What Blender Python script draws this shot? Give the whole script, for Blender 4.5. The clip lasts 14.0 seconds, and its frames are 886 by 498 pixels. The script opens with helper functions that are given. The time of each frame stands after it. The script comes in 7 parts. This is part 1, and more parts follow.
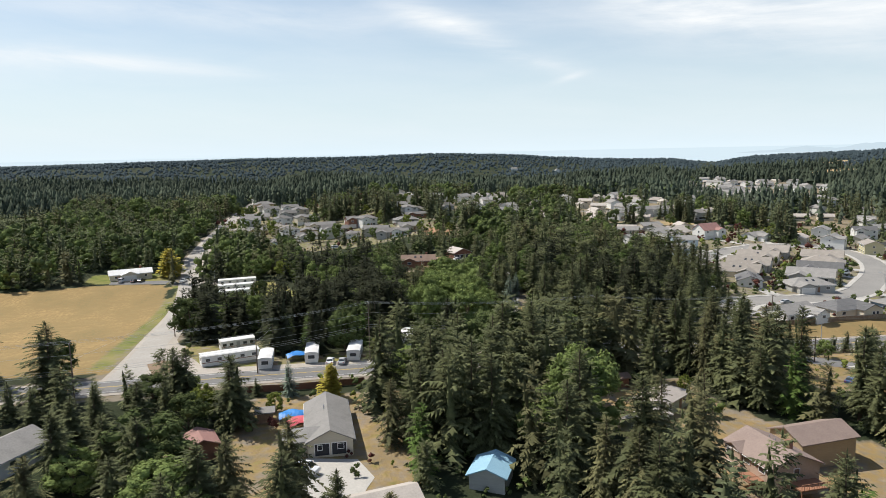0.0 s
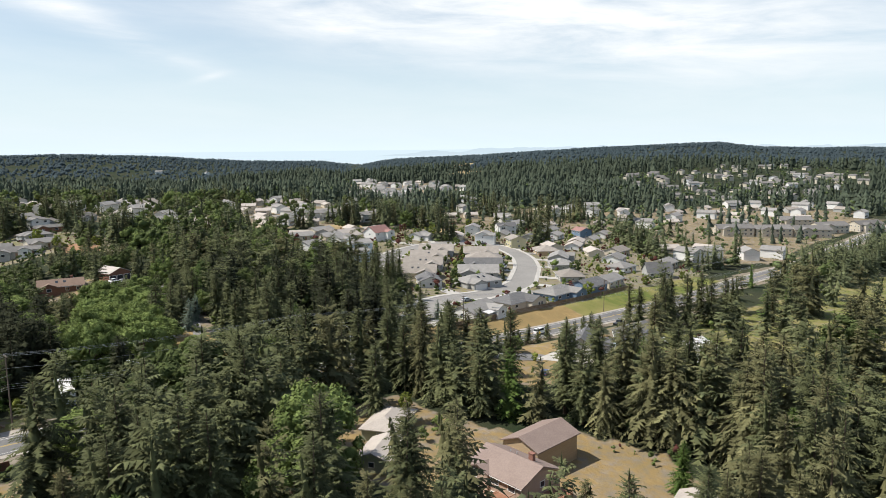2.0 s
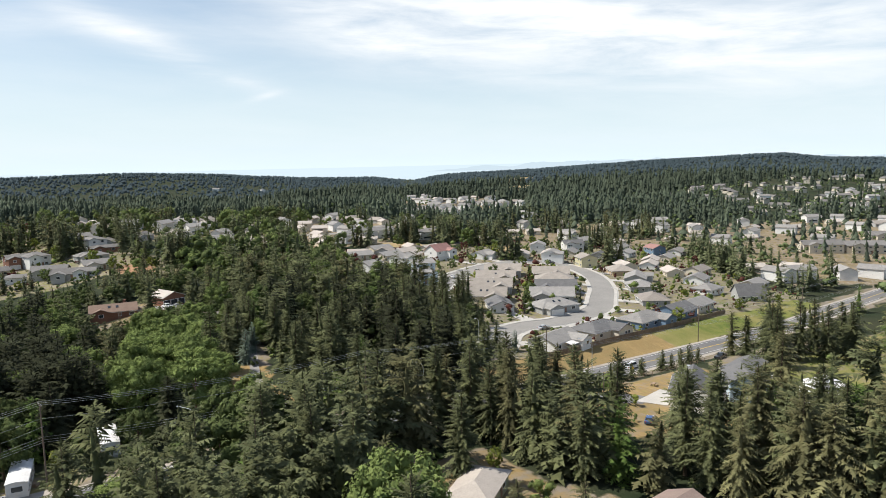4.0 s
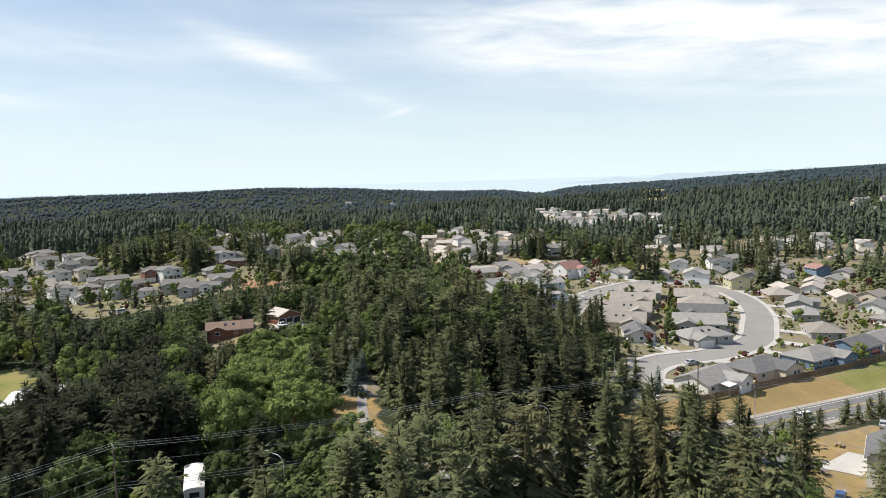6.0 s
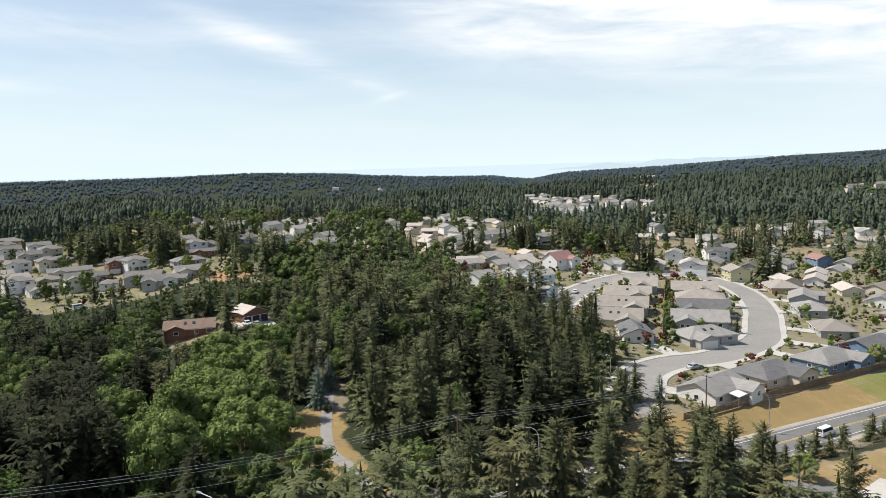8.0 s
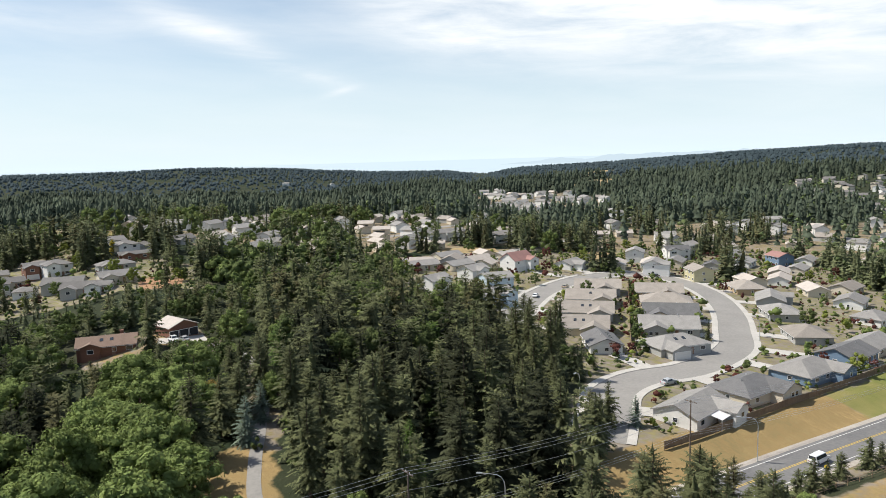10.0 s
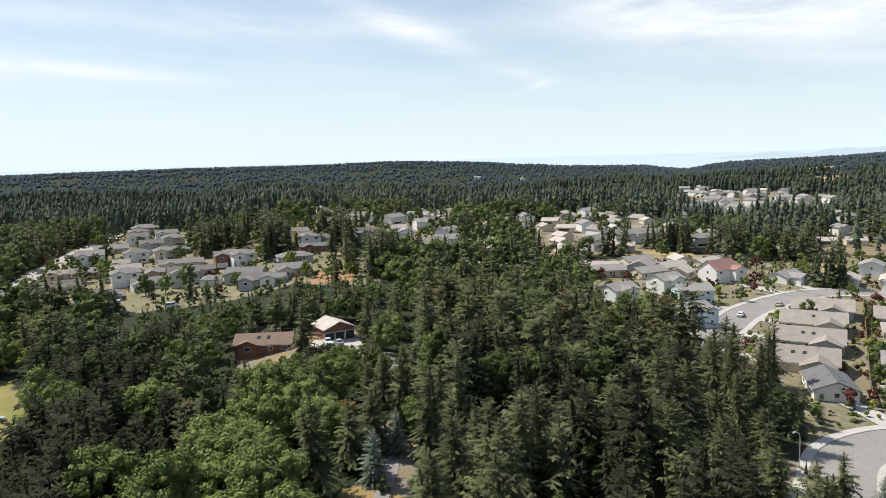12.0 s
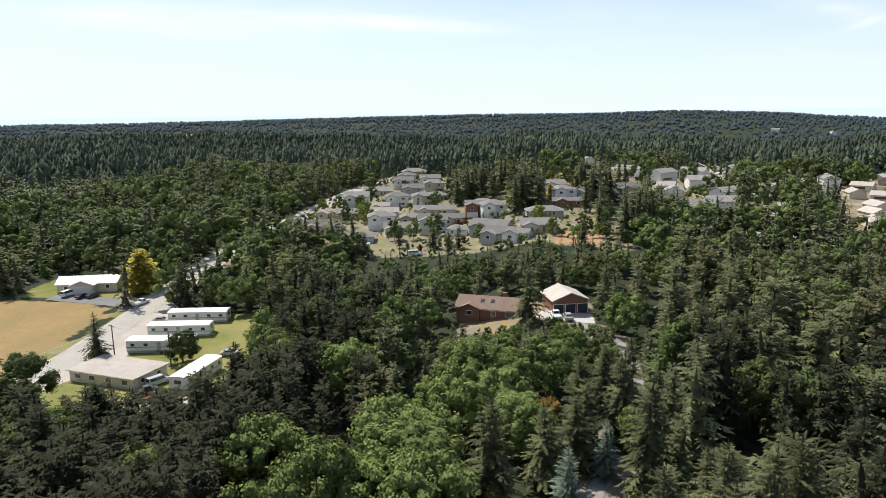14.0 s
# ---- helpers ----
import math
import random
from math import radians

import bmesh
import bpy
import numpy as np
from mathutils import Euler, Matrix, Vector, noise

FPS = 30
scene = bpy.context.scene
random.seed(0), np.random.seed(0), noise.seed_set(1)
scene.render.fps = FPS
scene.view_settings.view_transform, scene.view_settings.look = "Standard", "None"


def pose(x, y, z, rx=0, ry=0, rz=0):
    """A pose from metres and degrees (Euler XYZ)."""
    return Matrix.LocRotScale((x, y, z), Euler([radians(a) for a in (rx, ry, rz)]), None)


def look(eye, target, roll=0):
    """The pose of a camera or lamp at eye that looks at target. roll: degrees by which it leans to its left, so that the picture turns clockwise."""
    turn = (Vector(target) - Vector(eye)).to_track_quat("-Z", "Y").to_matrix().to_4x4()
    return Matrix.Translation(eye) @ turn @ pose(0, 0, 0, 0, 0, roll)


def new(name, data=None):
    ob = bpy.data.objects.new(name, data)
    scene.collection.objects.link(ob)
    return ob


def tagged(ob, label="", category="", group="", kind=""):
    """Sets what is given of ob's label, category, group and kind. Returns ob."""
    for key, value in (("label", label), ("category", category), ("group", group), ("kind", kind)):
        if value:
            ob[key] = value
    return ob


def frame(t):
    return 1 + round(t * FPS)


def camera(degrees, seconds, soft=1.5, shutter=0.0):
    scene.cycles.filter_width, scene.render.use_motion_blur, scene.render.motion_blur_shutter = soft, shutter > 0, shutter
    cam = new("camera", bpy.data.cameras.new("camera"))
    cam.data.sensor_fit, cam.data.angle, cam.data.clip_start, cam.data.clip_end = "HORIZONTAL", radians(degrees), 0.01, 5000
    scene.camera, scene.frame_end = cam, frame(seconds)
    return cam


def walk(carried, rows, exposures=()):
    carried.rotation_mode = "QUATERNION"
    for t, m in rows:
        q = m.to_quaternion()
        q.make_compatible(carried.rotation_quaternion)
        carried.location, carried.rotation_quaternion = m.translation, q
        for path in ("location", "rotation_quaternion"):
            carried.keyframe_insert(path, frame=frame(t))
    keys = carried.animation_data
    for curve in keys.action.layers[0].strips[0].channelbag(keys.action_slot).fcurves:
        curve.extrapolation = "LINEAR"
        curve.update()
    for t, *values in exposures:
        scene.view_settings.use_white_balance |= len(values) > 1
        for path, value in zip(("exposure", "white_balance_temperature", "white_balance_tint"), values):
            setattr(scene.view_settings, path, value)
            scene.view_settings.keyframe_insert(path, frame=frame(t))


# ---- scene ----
# ---------------------------------------------------------------- camera and its walk
cam = camera(64.4, 14.0, soft=0.6)
METRES, EYE, TILT, LEAN, TURN = 165.6, 52.0, 1.6, 2.9, -13.8
ROWS = [
    (0.0, 0.0, 0.0, 0.0, 0.28, -9.51, -1.67),
    (0.5, -0.0156, 0.0352, -0.002, -1.87, -9.35, -1.7),
    (1.0, -0.0221, 0.0657, -0.0019, -13.8, -9.11, -2.36),
    (1.5, -0.0376, 0.0996, -0.0015, -25.18, -8.61, -2.89),
    (2.0, -0.0413, 0.1351, -0.0035, -27.66, -8.23, -2.71),
    (4.5, -0.0099, 0.3113, -0.0091, -19.91, -6.72, -1.53),
    (5.0, 0.006, 0.3442, -0.0106, -14.85, -6.52, -1.33),
    (5.5, 0.0185, 0.3744, -0.0117, -13.78, -6.33, -1.29),
    (6.0, 0.0306, 0.4041, -0.0122, -13.18, -6.46, -1.3),
    (6.5, 0.0428, 0.4335, -0.0127, -12.64, -6.48, -1.32),
    (7.0, 0.0536, 0.4629, -0.0128, -12.42, -6.56, -1.35),
    (7.5, 0.0643, 0.4923, -0.0134, -12.28, -6.63, -1.38),
    (8.0, 0.0764, 0.5203, -0.014, -14.01, -7.61, -1.43),
    (8.5, 0.0853, 0.5496, -0.0123, -17.93, -7.96, -1.55),
    (11.0, 0.1433, 0.7092, -0.0136, -17.1, -7.89, -1.59),
    (11.5, 0.1626, 0.7489, -0.016, -4.27, -8.69, -1.42),
    (12.0, 0.1767, 0.7842, -0.0168, -2.12, -8.84, -1.41),
    (12.5, 0.1879, 0.8188, -0.0173, -1.71, -8.97, -1.4),
    (13.0, 0.1936, 0.8565, -0.0188, 1.46, -9.05, -1.4),
    (13.5, 0.2044, 0.9006, -0.0224, 17.56, -13.44, -1.64),
    (14.0, 0.2112, 0.9378, -0.0227, 20.23, -13.52, -1.36),
]
EXPOSURE = 0.22
walk(cam, [(t, pose(0, 0, EYE, TILT, LEAN, TURN) @ pose(METRES * x, METRES * y, METRES * z, 90 + pitch, roll, yaw)) for t, x, y, z, yaw, pitch, roll in ROWS],
     exposures=[(0.0, EXPOSURE - 0.1), (2.0, EXPOSURE - 0.02), (6.0, EXPOSURE), (12.0, EXPOSURE), (14.0, EXPOSURE + 0.1)])

# ---------------------------------------------------------------- sky and sun
SUN_AZ, SUN_EL = -50.0, 54.0          # azimuth from +y towards +x, elevation


def make_world():
    world = bpy.data.worlds.new("summer_sky")
    scene.world = world
    world.use_nodes = True
    nt = world.node_tree
    nt.nodes.clear()
    n, l = nt.nodes.new, nt.links.new
    out, bg = n("ShaderNodeOutputWorld"), n("ShaderNodeBackground")
    sky = n("ShaderNodeTexSky")
    sky.sky_type, sky.sun_disc = "NISHITA", False
    sky.sun_elevation, sky.sun_rotation = radians(SUN_EL), radians(SUN_AZ)
    sky.altitude, sky.air_density, sky.dust_density, sky.ozone_density = 60, 1.0, 0.7, 2.5
    bg.inputs["Strength"].default_value = 0.102
    # thin high cloud: stretched noise, thickest in a few drifts
    co = n("ShaderNodeTexCoord")
    sep = n("ShaderNodeSeparateXYZ")
    l(co.outputs["Generated"], sep.inputs[0])

    def math(op, a, b=None, clamp=False):
        m = n("ShaderNodeMath")
        m.operation, m.use_clamp = op, clamp
        for i, v in enumerate((a, b)):
            if v is None:
                continue
            if isinstance(v, (int, float)):
                m.inputs[i].default_value = v
            else:
                l(v, m.inputs[i])
        return m.outputs[0]

    azimuth = math("ARCTAN2", sep.outputs[0], sep.outputs[1])
    height = math("ARCSINE", sep.outputs[2])
    comb = n("ShaderNodeCombineXYZ")
    l(math("ADD", math("MULTIPLY", azimuth, 5.0), math("MULTIPLY", height, 7.0)), comb.inputs[0])
    l(math("MULTIPLY", height, 26.0), comb.inputs[1])
    tex = n("ShaderNodeTexNoise")
    tex.inputs["Scale"].default_value, tex.inputs["Detail"].default_value, tex.inputs["Roughness"].default_value = 1.0, 7.0, 0.6
    tex.inputs["Distortion"].default_value = 0.3
    l(comb.outputs[0], tex.inputs["Vector"])
    total = None
    # drifts: azimuth, elevation, half widths, strength (degrees)
    for az, el, wa, we, lean, strength in ((14.5, 9.6, 5.4, 0.95, -0.36, 0.95), (47.0, 10.2, 18.0, 3.2, -0.12, 1.35), (33.0, 9.6, 7.0, 1.6, -0.22, 0.8), (22.0, 6.6, 3.0, 0.5, -0.2, 0.35),
                                           (-11.0, 6.9, 9.0, 0.55, -0.06, 0.7), (-4.0, 10.5, 20.0, 1.0, -0.03, 0.45), (-28.0, 6.8, 16.0, 1.1, 0.0, 0.6), (66.0, 8.0, 14.0, 3.0, 0.0, 0.7), (23.6, 5.5, 1.2, 0.25, 0.25, 0.5)):
        da = math("SUBTRACT", azimuth, radians(az))
        de = math("SUBTRACT", math("SUBTRACT", height, radians(el)), math("MULTIPLY", da, lean))
        r = math("ADD", math("POWER", math("ABSOLUTE", math("DIVIDE", da, radians(wa))), 2.0), math("POWER", math("ABSOLUTE", math("DIVIDE", de, radians(we))), 2.0))
        g = math("MULTIPLY", math("POWER", 2.718, math("MULTIPLY", r, -1.0)), strength)
        total = g if total is None else math("ADD", total, g)
    wisps = math("MULTIPLY", math("SUBTRACT", tex.outputs[0], 0.2), 2.0, True)
    cover = math("MULTIPLY", math("ADD", total, 0.19), wisps, True)
    mix = n("ShaderNodeMix")
    mix.data_type = "RGBA"
    l(cover, mix.inputs["Factor"])
    # haze near the horizon: milky, pale
    haze = n("ShaderNodeMix")
    haze.data_type = "RGBA"
    l(math("POWER", 2.718, math("MULTIPLY", math("ABSOLUTE", height), -6.0)), haze.inputs["Factor"])
    l(sky.outputs[0], haze.inputs["A"])
    haze.inputs["B"].default_value = (7.0, 8.3, 9.1, 1)
    l(haze.outputs["Result"], mix.inputs["A"])
    mix.inputs["B"].default_value = (8.6, 8.9, 9.1, 1)
    l(mix.outputs["Result"], bg.inputs["Color"])
    l(bg.outputs[0], out.inputs[0])


make_world()
sun = new("sun", bpy.data.lights.new("sun", "SUN"))
sun.data.energy, sun.data.angle, sun.data.color = 5.0, radians(0.6), (1.0, 0.95, 0.87)
a, e = radians(SUN_AZ), radians(SUN_EL)
sun.matrix_world = look((math.sin(a) * math.cos(e) * 300, math.cos(a) * math.cos(e) * 300, math.sin(e) * 300), (0, 0, 0))


# ---------------------------------------------------------------- materials
def material(name, base, second=None, scale=1.0, fine=None, rough=0.8, metal=0.0, bump=0.0, bump_scale=None, spread=0.0, island=0.0, translucent=0.0, stretch=None, spec=0.3, detail=5.0, range_=0.3):
    """base and second are mixed by two scales of noise (metres); spread varies by object, island by loose piece."""
    m = bpy.data.materials.new(name)
    m.use_nodes = True
    nt = m.node_tree
    n, l = nt.nodes.new, nt.links.new
    bsdf = nt.nodes["Principled BSDF"]
    bsdf.inputs["Roughness"].default_value, bsdf.inputs["Metallic"].default_value = rough, metal
    bsdf.inputs["Specular IOR Level"].default_value = spec
    co = n("ShaderNodeTexCoord")
    vec = co.outputs["Object"]
    if stretch:
        mp = n("ShaderNodeMapping")
        mp.inputs["Scale"].default_value = stretch
        l(vec, mp.inputs[0])
        vec = mp.outputs[0]
    big = n("ShaderNodeTexNoise")
    big.inputs["Scale"].default_value, big.inputs["Detail"].default_value = 1.0 / scale, detail
    l(vec, big.inputs["Vector"])
    small = n("ShaderNodeTexNoise")
    small.inputs["Scale"].default_value, small.inputs["Detail"].default_value = 1.0 / (fine or scale / 9), 3
    l(vec, small.inputs["Vector"])
    add = n("ShaderNodeMath")
    add.operation = "ADD"
    l(big.outputs[0], add.inputs[0])
    l(small.outputs[0], add.inputs[1])
    ramp = n("ShaderNodeMapRange")
    ramp.inputs["From Min"].default_value, ramp.inputs["From Max"].default_value = 1 - range_, 1 + range_
    l(add.outputs[0], ramp.inputs["Value"])
    mix = n("ShaderNodeMix")
    mix.data_type = "RGBA"
    second = second or tuple(c * 0.75 for c in base)
    mix.inputs["A"].default_value, mix.inputs["B"].default_value = (*base, 1), (*second, 1)
    l(ramp.outputs[0], mix.inputs["Factor"])
    colour = mix.outputs["Result"]
    if spread or island:
        hsv = n("ShaderNodeHueSaturation")
        l(colour, hsv.inputs["Color"])
        value = None
        for amount, source in ((spread, "ShaderNodeObjectInfo"), (island, "ShaderNodeNewGeometry")):
            if not amount:
                continue
            info = n(source)
            rng = n("ShaderNodeMapRange")
            rng.inputs["To Min"].default_value, rng.inputs["To Max"].default_value = 1 - amount, 1 + amount
            l(info.outputs["Random" if source == "ShaderNodeObjectInfo" else "Random Per Island"], rng.inputs["Value"])
            if value is None:
                value = rng.outputs[0]
            else:
                mul = n("ShaderNodeMath")
                mul.operation = "MULTIPLY"
                l(value, mul.inputs[0])
                l(rng.outputs[0], mul.inputs[1])
                value = mul.outputs[0]
        l(value, hsv.inputs["Value"])
        colour = hsv.outputs[0]
    l(colour, bsdf.inputs["Base Color"])
    if bump:
        bp = n("ShaderNodeBump")
        bp.inputs["Strength"].default_value, bp.inputs["Distance"].default_value = 0.6, bump
        tb = n("ShaderNodeTexNoise")
        tb.inputs["Scale"].default_value, tb.inputs["Detail"].default_value = 1.0 / (bump_scale or bump * 4), 4
        l(vec, tb.inputs["Vector"])
        l(tb.outputs[0], bp.inputs["Height"])
        l(bp.outputs[0], bsdf.inputs["Normal"])
    if translucent:
        tr, mx = n("ShaderNodeBsdfTranslucent"), n("ShaderNodeMixShader")
        l(colour, tr.inputs["Color"])
        mx.inputs[0].default_value = translucent
        l(bsdf.outputs[0], mx.inputs[1])
        l(tr.outputs[0], mx.inputs[2])
        l(mx.outputs[0], nt.nodes["Material Output"].inputs[0])
    return m


def ground_material():
    """Bare soil, dry grass, mown lawn and forest floor by the ground's cover attribute (r dry grass, g lawn, b forest floor)."""
    m = bpy.data.materials.new("ground_cover")
    m.use_nodes = True
    nt = m.node_tree
    n, l = nt.nodes.new, nt.links.new
    bsdf = nt.nodes["Principled BSDF"]
    bsdf.inputs["Roughness"].default_value, bsdf.inputs["Specular IOR Level"].default_value = 0.95, 0.1
    co = n("ShaderNodeTexCoord")
    att = n("ShaderNodeAttribute")
    att.attribute_name = "cover"
    sep = n("ShaderNodeSeparateColor")
    l(att.outputs["Color"], sep.inputs[0])

    def noisy(a, b, scale, detail=6.0, stretch=None):
        t, x, r = n("ShaderNodeTexNoise"), n("ShaderNodeMix"), n("ShaderNodeMapRange")
        t.inputs["Scale"].default_value, t.inputs["Detail"].default_value = 1 / scale, detail
        vec = co.outputs["Object"]
        if stretch:
            mp = n("ShaderNodeMapping")
            mp.inputs["Scale"].default_value = stretch
            l(vec, mp.inputs[0])
            vec = mp.outputs[0]
        l(vec, t.inputs["Vector"])
        r.inputs["From Min"].default_value, r.inputs["From Max"].default_value = 0.35, 0.65
        l(t.outputs[0], r.inputs["Value"])
        x.data_type = "RGBA"
        l(r.outputs[0], x.inputs["Factor"])
        for k, v in (("A", a), ("B", b)):
            if isinstance(v, tuple):
                x.inputs[k].default_value = (*v, 1)
            else:
                l(v, x.inputs[k])
        return x.outputs["Result"]

    soil = noisy(noisy((0.29, 0.25, 0.205), (0.215, 0.18, 0.14), 3), (0.19, 0.165, 0.12), 9)
    dry = noisy(noisy(noisy((0.40, 0.28, 0.125), (0.30, 0.205, 0.092), 3), (0.225, 0.175, 0.082), 14, 8, (1.0, 0.5, 1)), (0.27, 0.19, 0.086), 0.8, 5, (1.0, 0.35, 1))
    lawn = noisy(noisy((0.17, 0.185, 0.05), (0.11, 0.145, 0.035), 3), (0.25, 0.22, 0.085), 17)
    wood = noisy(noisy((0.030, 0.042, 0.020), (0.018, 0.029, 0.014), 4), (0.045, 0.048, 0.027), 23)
    edge = n("ShaderNodeTexNoise")
    edge.inputs["Scale"].default_value, edge.inputs["Detail"].default_value = 0.45, 4
    l(co.outputs["Object"], edge.inputs["Vector"])
    colour = soil
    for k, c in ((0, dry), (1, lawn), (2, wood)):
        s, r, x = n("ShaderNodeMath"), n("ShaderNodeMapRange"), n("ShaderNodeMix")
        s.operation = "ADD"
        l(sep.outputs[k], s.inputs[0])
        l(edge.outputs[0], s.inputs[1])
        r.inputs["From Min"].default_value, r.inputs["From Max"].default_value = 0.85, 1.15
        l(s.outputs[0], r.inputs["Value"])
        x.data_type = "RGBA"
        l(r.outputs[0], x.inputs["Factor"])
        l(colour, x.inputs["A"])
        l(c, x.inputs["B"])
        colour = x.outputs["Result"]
    l(colour, bsdf.inputs["Base Color"])
    bp, tb = n("ShaderNodeBump"), n("ShaderNodeTexNoise")
    bp.inputs["Strength"].default_value, bp.inputs["Distance"].default_value = 0.7, 0.25
    tb.inputs["Scale"].default_value, tb.inputs["Detail"].default_value = 1.6, 6
    l(co.outputs["Object"], tb.inputs["Vector"])
    l(tb.outputs[0], bp.inputs["Height"])
    l(bp.outputs[0], bsdf.inputs["Normal"])
    return m


